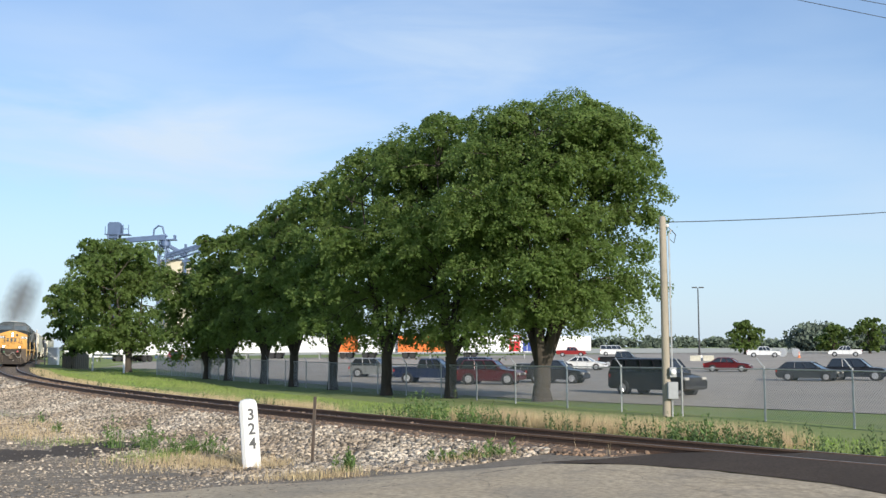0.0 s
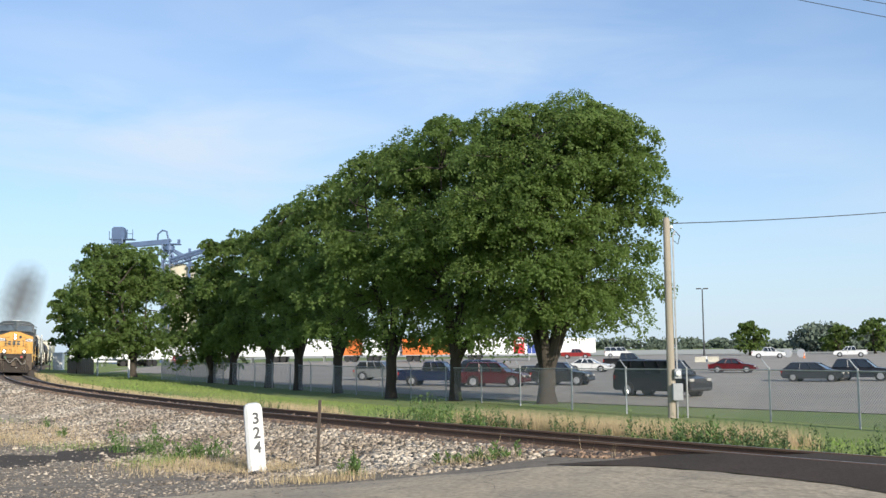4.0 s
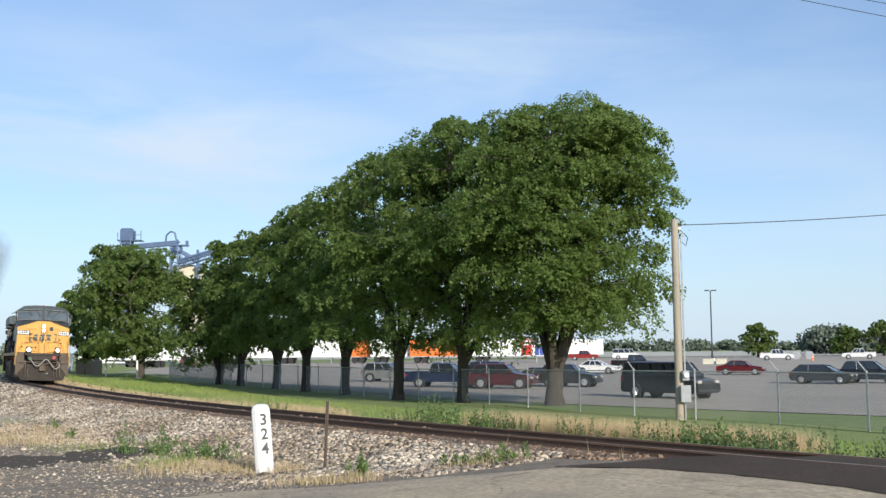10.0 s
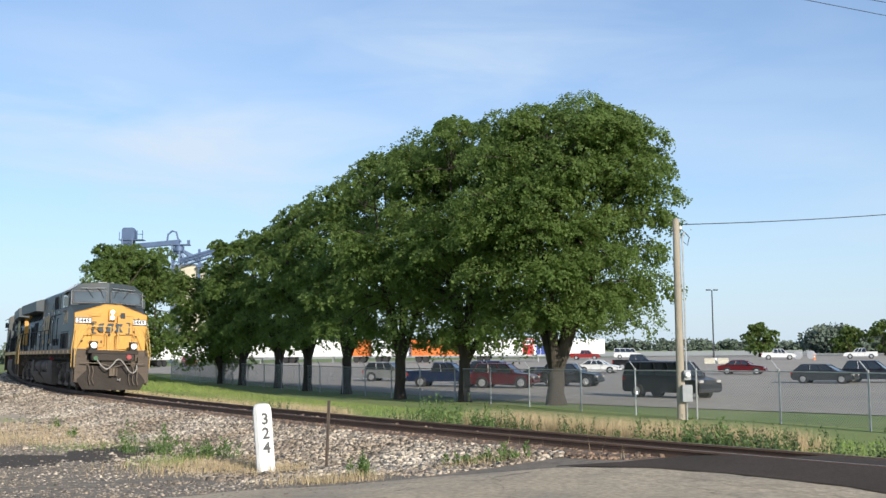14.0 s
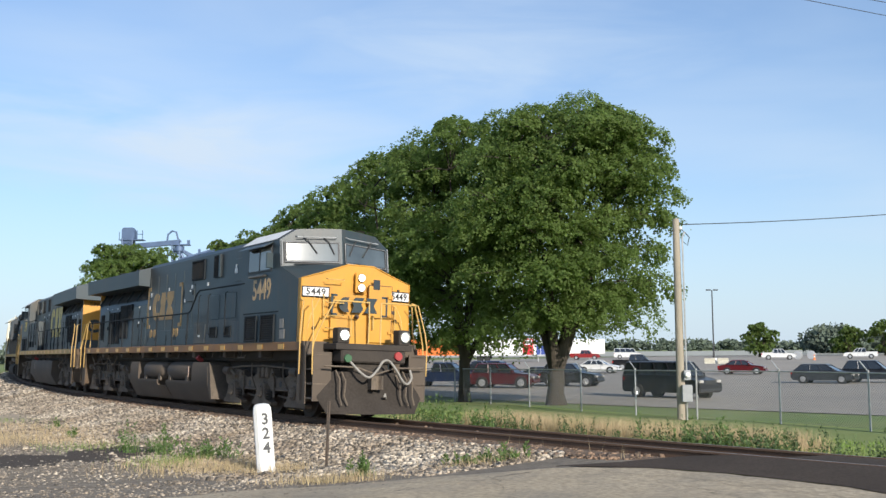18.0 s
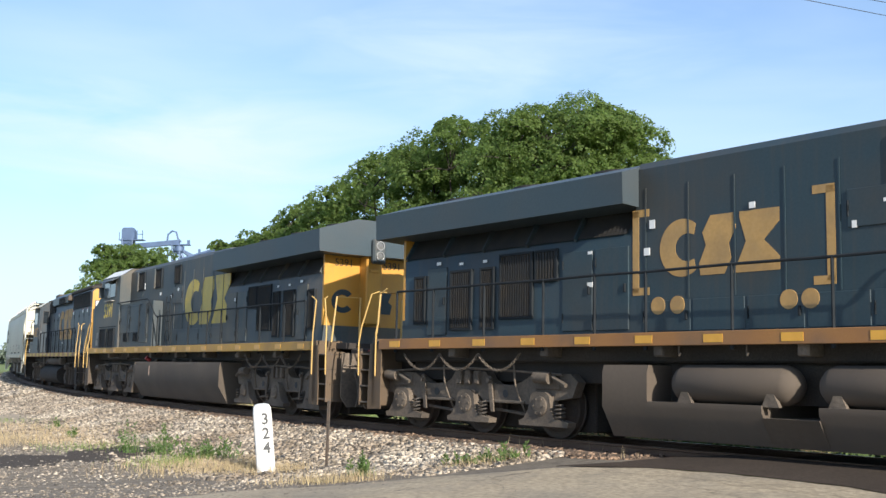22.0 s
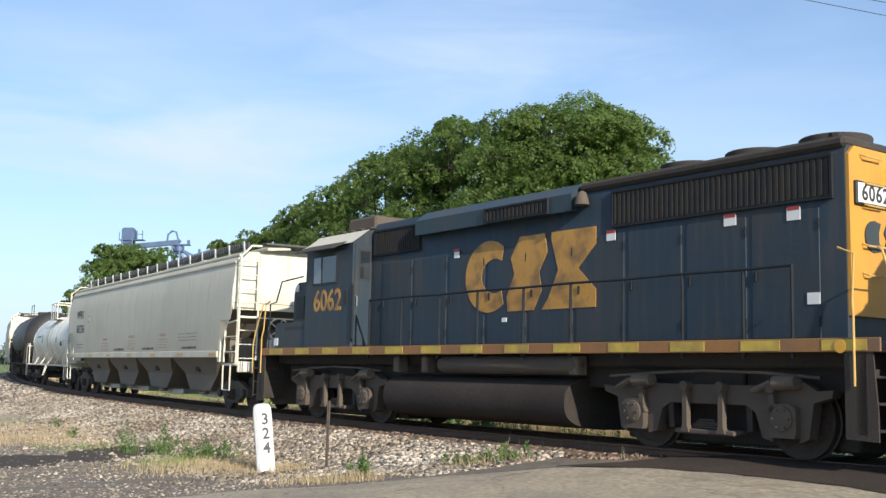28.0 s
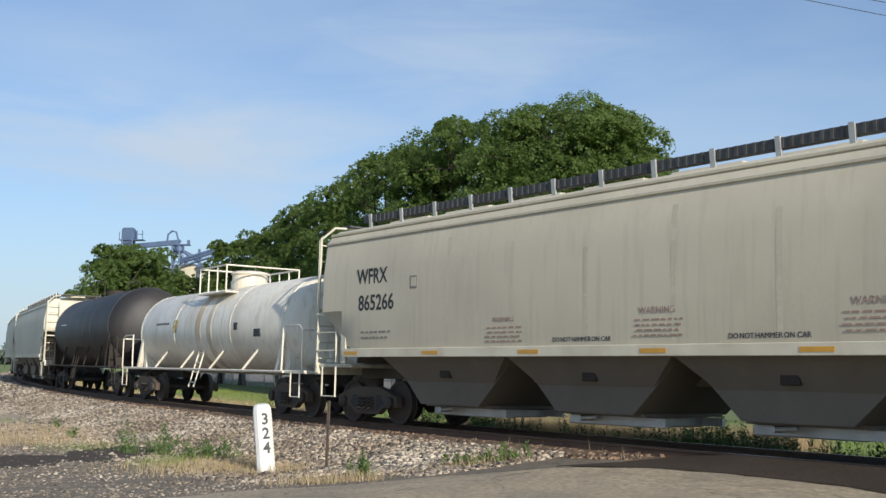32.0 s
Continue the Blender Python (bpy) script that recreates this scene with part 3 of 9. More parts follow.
def tree(name, label, x, y, top, rad, seed, low=2.2, lean=(0, 0), leaves=9000, leaf_size=0.20, trunk=0.42, material=None, group="row of trees along the fence", forks=5, fork_z=2.2, boughs=80, flat=0.62, gap=-0.14):
    """A broad leaf tree: trunk, forking limbs and a crown of boughs, each hung with drooping sprays of leaves. top: height of the crown over the ground, rad: its half width."""
    rnd = random.Random(seed)
    rs = np.random.RandomState(seed)
    z0 = height(x, y)
    t = thing(name, label, "tree", Matrix.Translation((x, y, z0 - 0.05)), group)
    lx, ly = lean

    def reach(h):                             # half width of the crown at the share h of its height
        return rad * float(np.interp(h, [0.0, 0.08, 0.22, 0.45, 0.68, 0.84, 0.94, 1.0], [0.66, 0.86, 0.98, 1.0, 0.97, 0.88, 0.70, 0.34]))
    crown = []
    tries = 0
    while len(crown) < boughs and tries < 20000:
        tries += 1
        h = rnd.random() ** 0.85
        az = rnd.uniform(0, 2 * math.pi)
        k = 1.0 - 0.75 * rnd.random() ** 2.2
        g = 0.92 + 0.36 * noise.noise(Vector((math.cos(az) * 1.3 + seed, math.sin(az) * 1.3, h * 3.0)))
        if noise.noise(Vector((math.cos(az) * 1.9 - seed, math.sin(az) * 1.9, h * 3.6 + 7))) < gap:      # open gaps between the boughs
            continue
        size = rad * rnd.uniform(0.18, 0.33) * (1.0 - 0.28 * h)
        r_ = max(0.0, reach(h) * g * k - size * 0.55)
        p = Vector((r_ * math.cos(az) + lx * (0.4 + 0.6 * h), r_ * math.sin(az) + ly, low + (top - low - size * 0.5) * h + size * 0.15))
        if any((p - q).length < (size + q_size) * 0.55 for q, q_size in crown):
            continue
        crown.append((p, size))
    # wood
    wood = Bag()
    wood.tube([(0, 0, -0.2), (0.02, 0, 0.15), (0.0, 0.03, 0.7), (0.05, 0.0, fork_z * 0.6), (0.03, 0.04, fork_z)], trunk, 11)
    for i in range(11):                       # flare of the roots
        wood.v[i] = tuple(c * (1.55 if j < 2 else 1) for j, c in enumerate(wood.v[i]))
        wood.v[i + 11] = tuple(c * (1.25 if j < 2 else 1) for j, c in enumerate(wood.v[i + 11]))
    limb_parts, stems = [], []
    for i in range(forks):
        limbs = Bag()
        limb_parts.append(limbs)
        az = 2 * math.pi * (i + rnd.uniform(-0.3, 0.3)) / forks
        r_ = rad * rnd.uniform(0.30, 0.58)
        end = Vector((r_ * math.cos(az) + lx * 0.7, r_ * math.sin(az), low + (top - low) * rnd.uniform(0.55, 0.85)))
        b0 = Vector((0.04, 0.03, fork_z - 0.30))
        mid = b0.lerp(end, 0.42) + Vector((math.cos(az), math.sin(az), 0)) * 0.07 * rad + Vector((rnd.uniform(-.2, .2), rnd.uniform(-.2, .2), 0))
        pts = [b0, b0.lerp(mid, 0.4), b0.lerp(mid, 0.75), mid, mid.lerp(end, 0.55), end]
        rr = [trunk * 0.66, trunk * 0.54, trunk * 0.44, trunk * 0.35, trunk * 0.2, trunk * 0.06]
        for a, b, ra, rb in zip(pts, pts[1:], rr, rr[1:]):
            limbs.rod(a, b, ra, rb, 8, caps=False)
        stems.append((limbs, [pts[2].lerp(pts[3], 0.5), pts[3], pts[4], pts[4].lerp(end, 0.5), end]))
    for p, size in crown:                     # a branch to every bough
        limbs, nodes = min(stems, key=lambda q: min((p - c).length for c in q[1]))
        c0 = min(nodes, key=lambda c: (p - c).length + 0.6 * max(0.0, c.z - p.z))
        m1 = c0.lerp(p, 0.55) + Vector((rnd.uniform(-.1, .1), rnd.uniform(-.1, .1), 0.10 * (p - c0).length))
        limbs.rod(c0, m1, trunk * 0.17, trunk * 0.10, 5, caps=False)
        limbs.rod(m1, p, trunk * 0.10, 0.02, 4, caps=False)
        for k in range(3):
            d = Vector((rnd.gauss(0, 1), rnd.gauss(0, 1), rnd.gauss(0.3, 0.5))).normalized()
            limbs.rod(m1.lerp(p, 0.6), p + d * size * 0.8, trunk * 0.05, 0.008, 3, caps=False)
    part("trunk", wood, M["bark"], t)
    for limbs in limb_parts:
        part("limb", limbs, M["bark"], t)
    # leaves in sprays that hang over the outside of every bough
    per = 13
    n_sp = max(6, leaves // (per * max(1, len(crown))))
    cs, nr = [], []
    for p, size in crown:
        d = rs.normal(size=(n_sp, 3)) * np.array([1.0, 1.0, 0.80]) + np.array([0, 0, 0.50])
        d /= np.linalg.norm(d, axis=1)[:, None] + 1e-9
        rr = size * (0.62 + 0.46 * rs.rand(n_sp, 1) ** 0.7)
        c = d * rr * np.array([1.15, 1.15, flat])
        c[:, 2] -= 0.16 * (c[:, 0] ** 2 + c[:, 1] ** 2) / size
        out = c.copy()
        out[:, 2] *= 0.35
        out /= np.linalg.norm(out, axis=1)[:, None] + 1e-9
        ln = size * (0.16 + 0.30 * rs.rand(n_sp, 1))
        f = rs.rand(n_sp, per, 1)             # along the spray: out, then down
        wide = np.clip(rs.normal(size=(n_sp, per, 3)), -1.7, 1.7) * size * np.array([0.085, 0.085, 0.06])
        q = c[:, None, :] + out[:, None, :] * ln[:, None] * f + wide
        q[..., 2] -= (ln[:, None] * 0.85 * f ** 2)[..., 0]
        cs.append((q + np.array(p)).reshape(-1, 3))
        face = d + 0.55 * np.array([0, 0, 1.0]) + rs.normal(size=(n_sp, 3)) * 0.35
        nr.append((face[:, None, :] + rs.normal(size=(n_sp, per, 3)) * 0.55).reshape(-1, 3))
    cs, nrm = np.concatenate(cs), np.concatenate(nr)
    n = len(cs)
    nrm /= np.linalg.norm(nrm, axis=1)[:, None]
    u = np.cross(nrm, rs.normal(size=(n, 3)) + np.array([0, 0, 0.8]))
    u /= np.linalg.norm(u, axis=1)[:, None] + 1e-9
    v_ = np.cross(nrm, u)
    sz = leaf_size * (0.6 + 0.8 * rs.rand(n, 1))
    quads("crown", cs, u * sz * 0.62, v_ * sz * 1.35, material or M["leaf"], t)
    return t


ROW = (
    # x, y, top, radius, low, lean x, leaves, seed, boughs, fork height
    (5.6, 54.0, 15.4, 5.7, 3.5, 0.65, 165000, 11, 128, 1.7), (1.1, 58.6, 15.6, 5.3, 3.2, 0.8, 88000, 12, 96, 2.3), (-2.6, 63.2, 14.9, 4.9, 3.3, 0.6, 74000, 13, 88, 2.4),
    (-6.5, 71.5, 14.5, 4.4, 3.3, 0.6, 52000, 14, 72, 2.4), (-9.8, 77.0, 13.7, 4.2, 3.2, 0.4, 44000, 15, 64, 2.3), (-12.8, 83.0, 13.0, 4.1, 3.1, 0.3, 41000, 16, 60, 2.2),
    (-16.9, 90.0, 12.5, 4.0, 3.0, 0.5, 37000, 17, 56, 2.2), (-19.6, 94.5, 10.5, 4.4, 1.9, -0.6, 44000, 18, 66, 1.2), (-32.6, 116.0, 14.7, 5.9, 2.5, -1.9, 70000, 19, 90, 2.2),
    (-44.6, 135.0, 11.0, 4.2, 1.6, -0.4, 28000, 20, 48, 1.8))
for _x0, _y0, _top, _rad, _low, _lx, _nl, _sd, _nb, _fz in ROW:
    _far = math.hypot(_x0, _y0) / 55
    tree("shade_tree", "full green broadleaf tree on the grass by the fence", _x0, _y0, _top, _rad, _sd, _low, (_lx, 0), _nl, 0.092 * max(1, _far ** 0.6), trunk=0.43 if _sd in (11, 19) else 0.31, forks=6 if _sd == 11 else 5, fork_z=_fz, boughs=_nb, gap=-0.02 if _sd == 11 else -0.08)

# ---------------------------------------------------------------- train: materials
M.update(
    navy=mat("faded_navy_paint", (0.027, 0.050, 0.063), 0.45, spec=0.35, scale=0.7, col2=(0.036, 0.050, 0.058), fine=0.18, fscale=25, dirt=(0.060, 0.049, 0.037), dscale=0.7, damt=0.55, streak=(0.075, 0.060, 0.045), samt=0.30),
    navy2=mat("grimy_navy_paint", (0.057, 0.074, 0.083), 0.55, spec=0.35, scale=0.6, col2=(0.072, 0.076, 0.072), fine=0.2, fscale=25, dirt=(0.135, 0.108, 0.076), dscale=0.6, damt=0.7, streak=(0.15, 0.115, 0.08), samt=0.4),
    wing=mat("slate_blue_paint", (0.040, 0.064, 0.080), 0.5, spec=0.35, scale=0.8, col2=(0.052, 0.072, 0.084), fine=0.12, dirt=(0.075, 0.066, 0.056), dscale=0.6, damt=0.4),
    navy3=mat("streaked_navy_paint", (0.025, 0.042, 0.060), 0.48, spec=0.3, scale=0.7, col2=(0.036, 0.050, 0.060), fine=0.15, dirt=(0.055, 0.046, 0.038), dscale=0.7, damt=0.65, streak=(0.085, 0.066, 0.052), samt=0.40),
    yellow=mat("yellow_paint", (0.60, 0.295, 0.038), 0.5, scale=1.2, col2=(0.51, 0.245, 0.034), fine=0.1, dirt=(0.34, 0.18, 0.05), dscale=1.3, damt=0.4, streak=(0.30, 0.17, 0.06), samt=0.25),
    logo=mat("faded_yellow_vinyl", (0.48, 0.28, 0.09), 0.55, scale=2.5, col2=(0.40, 0.25, 0.10), fine=0.2, fscale=18, dirt=(0.15, 0.11, 0.07), dscale=2.0, damt=0.45),
    logo2=mat("yellow_vinyl", (0.62, 0.44, 0.05), 0.5, scale=2.5, col2=(0.52, 0.35, 0.05), fine=0.2, fscale=18, dirt=(0.17, 0.13, 0.06), dscale=1.6, damt=0.45),
    logo3=mat("peeling_orange_vinyl", (0.56, 0.29, 0.06), 0.6, scale=2.5, col2=(0.44, 0.22, 0.05), fine=0.2, fscale=18, dirt=(0.10, 0.065, 0.045), dscale=3.4, damt=0.75),
    sill=mat("orange_sill", (0.36, 0.165, 0.045), 0.6, scale=1.4, col2=(0.24, 0.115, 0.05), fine=0.25, dirt=(0.12, 0.085, 0.06), dscale=1.1, damt=0.6),
    sill2=mat("yellow_sill", (0.58, 0.32, 0.04), 0.55, scale=1.6, col2=(0.42, 0.22, 0.05), fine=0.2, dirt=(0.16, 0.10, 0.06), dscale=1.0, damt=0.5),
    plow=mat("plow_steel", (0.032, 0.026, 0.021), 0.85, spec=0.3, scale=1.0, col2=(0.052, 0.041, 0.033), fine=0.25, fscale=18, dirt=(0.05, 0.042, 0.036), dscale=1.5, damt=0.5, bump=0.2),
    # base colour lightened in place of sky mirrored in the windshield
    windshield_glass=mat("windshield_glass", (0.085, 0.105, 0.115), 0.06, spec=0.9, var=0.5, scale=1.2),
    number_paint=mat("faded_number_paint", (0.60, 0.40, 0.20), 0.55, scale=3, col2=(0.50, 0.34, 0.18), fine=0.15),
    yellow_patch=mat("yellow_patch_paint", (0.60, 0.42, 0.06), 0.6, scale=4, col2=(0.42, 0.30, 0.06), dirt=(0.14, 0.09, 0.05), dscale=2.2, damt=0.6),
    step_yellow=mat("grimy_step_brown", (0.135, 0.086, 0.046), 0.75, scale=2.0, col2=(0.095, 0.068, 0.045), fine=0.2, dirt=(0.08, 0.06, 0.045), dscale=1.6, damt=0.75),
    reflector=mat("reflective_patch", (0.66, 0.34, 0.045), 0.35, var=0.15, scale=5),
    under=mat("dusty_underframe", (0.185, 0.145, 0.108), 0.9, scale=1.6, col2=(0.12, 0.093, 0.070), fine=0.45, fscale=22, bump=0.4, bscale=20, dirt=(0.05, 0.042, 0.036), dscale=1.6, damt=0.6),
    under_dark=mat("dark_underframe", (0.040, 0.033, 0.028), 0.9, scale=1.5, col2=(0.068, 0.054, 0.042), fine=0.3, bump=0.3),
    tank_grey=mat("dusty_tank", (0.115, 0.088, 0.065), 0.85, scale=0.8, col2=(0.076, 0.059, 0.045), fine=0.2, fscale=14, dirt=(0.07, 0.055, 0.045), dscale=0.8, damt=0.5),
    grille=mat("dark_grille", (0.022, 0.021, 0.020), 0.7, scale=3, col2=(0.040, 0.034, 0.028)),
    rust_grille=mat("rusty_grille", (0.085, 0.055, 0.042), 0.8, scale=3, col2=(0.056, 0.043, 0.036)),
    slat=mat("grille_slat", (0.027, 0.029, 0.031), 0.75, spec=0.2, scale=3, col2=(0.044, 0.037, 0.030)),
    handrail=mat("yellow_handrail", (0.60, 0.38, 0.12), 0.55, var=0.2, scale=4),
    dark_rail=mat("dark_handrail", (0.026, 0.030, 0.034), 0.8, spec=0.15, var=0.3, scale=4),
    glass=glass("window_glass"),
    # the pale base paints a sky reflection into the panes
    pale_glass=mat("sky_pale_glass", (0.16, 0.18, 0.19), 0.08, spec=0.9, var=0.2, scale=2),
    roofwhite=mat("white_cab_roof", (0.74, 0.73, 0.70), 0.5, var=0.15, scale=3),
    sticker=mat("white_sticker", (0.75, 0.74, 0.72), 0.5, var=0.1, scale=9),
    red=mat("red_paint", (0.36, 0.045, 0.045), 0.5, var=0.2, scale=6),
    green=mat("green_glad_hand", (0.04, 0.11, 0.05), 0.5),
    lamp=mat("lit_headlight", (1.0, 0.88, 0.66), 0.3, emit=12.0),
    lamp_soft=mat("dim_headlight", (1.0, 0.85, 0.62), 0.3, emit=2.2),
    lens=mat("unlit_lens", (0.16, 0.16, 0.155), 0.2, 0.2),
    chrome=mat("bright_steel", (0.55, 0.54, 0.52), 0.35, 0.8, var=0.2),
    wheel=mat("worn_wheel", (0.065, 0.050, 0.040), 0.8, 0.1, scale=3, col2=(0.095, 0.072, 0.055), fine=0.3),
    tread=mat("wheel_tread", (0.12, 0.10, 0.085), 0.6, 0.5, var=0.2),
    hose=mat("rubber_hose", (0.30, 0.28, 0.25), 0.7, var=0.3, scale=6),
    spring=mat("spring_steel", (0.06, 0.048, 0.038), 0.7, var=0.3, scale=6),
    hopper=mat("grey_hopper_paint", (0.64, 0.575, 0.435), 0.55, scale=0.35, col2=(0.54, 0.48, 0.36), fine=0.06, fscale=12, dirt=(0.42, 0.37, 0.28), dscale=0.45, damt=0.5, streak=(0.40, 0.35, 0.265), samt=0.30),
    hopper_joint=mat("grey_hopper_joint", (0.57, 0.51, 0.385), 0.55, scale=0.8, col2=(0.63, 0.565, 0.43), fine=0.1, fscale=12, streak=(0.44, 0.39, 0.30), samt=0.5),
    cream=mat("cream_hopper_end", (0.72, 0.69, 0.56), 0.55, scale=0.8, col2=(0.64, 0.60, 0.48), dirt=(0.36, 0.30, 0.21), dscale=1.2, damt=0.5, streak=(0.36, 0.29, 0.19), samt=0.35),
    # grime, with the shade of the open car ends put into the same colour
    hopper_low=mat("grimy_shaded_hopper", (0.175, 0.145, 0.108), 0.75, scale=0.8, col2=(0.12, 0.098, 0.074), fine=0.2, fscale=14, dirt=(0.20, 0.18, 0.14), dscale=0.7, damt=0.35),
    gate=mat("galvanised_gate", (0.55, 0.55, 0.53), 0.45, 0.4, var=0.25, scale=3),
    tank_white=mat("white_tank_paint", (0.88, 0.83, 0.70), 0.4, scale=0.6, col2=(0.80, 0.73, 0.60), fine=0.06, dirt=(0.46, 0.36, 0.24), dscale=0.7, damt=0.55, streak=(0.44, 0.30, 0.18), samt=0.45),
    tank_black=mat("sooty_tank_paint", (0.024, 0.022, 0.022), 0.55, scale=0.8, col2=(0.036, 0.032, 0.030), fine=0.2, dirt=(0.065, 0.055, 0.045), dscale=0.8, damt=0.4),
    stain=mat("rust_band", (0.50, 0.38, 0.25), 0.8, scale=1.1, col2=(0.80, 0.72, 0.58), dirt=(0.36, 0.24, 0.14), dscale=1.6, damt=0.6),
    pale_sill=mat("pale_car_sill", (0.74, 0.68, 0.53), 0.55, scale=0.9, col2=(0.62, 0.56, 0.43), fine=0.1, dirt=(0.40, 0.34, 0.25), dscale=1.2, damt=0.5),
    text_black=mat("black_stencil", (0.035, 0.035, 0.037), 0.6, var=0.3, scale=8),
    text_grey=mat("faded_grey_stencil", (0.27, 0.25, 0.21), 0.6, var=0.3, scale=8),
    text_red=mat("faded_red_stencil", (0.40, 0.28, 0.22), 0.6, var=0.3, scale=8),
    grating=mat("walkway_grating", (0.10, 0.10, 0.10), 0.6, 0.4, var=0.3, scale=8),
)

# ---------------------------------------------------------------- train: shared parts
LEFT, RIGHT = pose(0, 0, 0, 90, 0, 180), pose(0, 0, 0, 90, 0, 0)


def on_side(x, y, z, side):
    """The pose of flat things on a car's side: side 1 is its left (+y), -1 its right."""
    return Matrix.Translation((x, y * side, z)) @ (LEFT if side > 0 else RIGHT)


def on_end(x, y, z, front):
    return Matrix.Translation((x, y, z)) @ pose(0, 0, 0, 90, 0, 90 if front else -90)


def wheelset(parent, x, r, name="wheelset"):
    b = Bag()
    prof = [(-0.09, 0.12), (-0.07, r * 0.42), (-0.045, r * 0.80), (-0.065, r * 0.86), (-0.065, r), (0.045, r), (0.05, r + 0.028), (0.075, r + 0.026), (0.075, r * 0.86), (0.02, r * 0.78), (0.02, r * 0.4), (0.06, 0.13)]
    for side in (1, -1):
        q = [(side * (0.76 - a), rr) for a, rr in prof]
        b.turned(q, "y", 28)
    b.rod((0, -1.05, 0), (0, 1.05, 0), 0.08, seg=10)
    for side in (1, -1):                      # the axle's end cap with its bolts
        b.rod((0, side * 1.02, 0), (0, side * 1.12, 0), 0.10, seg=10)
        for k in range(3):
            t = k * 2.094
            b.rod((0.055 * math.cos(t), side * 1.10, 0.055 * math.sin(t)), (0.055 * math.cos(t), side * 1.14, 0.055 * math.sin(t)), 0.018, seg=5)
    ob = part(name, b, M["wheel"], parent, m=Matrix.Translation((x, 0, r)))
    ob.data.materials.append(M["tread"])
    for p in ob.data.polygons:
        c = p.center
        if abs(math.hypot(c.x, c.z) - r) < 0.012 and 0.69 < abs(c.y) < 0.84:
            p.material_index = 1
    return (ob, x, r)


def coil(b, x, y, z0, z1, r, turns=5):
    pts = [(x + r * math.cos(k * math.pi / 4), y + r * math.sin(k * math.pi / 4), z0 + (z1 - z0) * k / (8 * turns)) for k in range(8 * turns + 1)]
    b.tube(pts, 0.017, 5)


def coupler(parent, x, sgn):
    b = Bag()
    b.box(x - sgn * 0.75, x - sgn * 0.05, -0.10, 0.10, 0.74, 0.98, 0.02)
    b.prism([(x - sgn * 0.12, -0.14), (x + sgn * 0.10, -0.16), (x + sgn * 0.14, -0.06), (x + sgn * 0.03, -0.02), (x + sgn * 0.03, 0.06), (x + sgn * 0.12, 0.10), (x + sgn * 0.06, 0.17), (x - sgn * 0.14, 0.14)], 0.70, 1.02, "z")
    c = part("coupler", b, M["under"], parent, "rusty knuckle coupler")
    b = Bag()
    b.tube([(x - sgn * 0.35, 0.30, 0.80), (x - sgn * 0.15, 0.33, 0.62), (x + sgn * 0.0, 0.28, 0.50), (x + sgn * 0.12, 0.18, 0.56)], 0.028, 7)
    part("air_hose", b, M["hose"], parent)
    return c


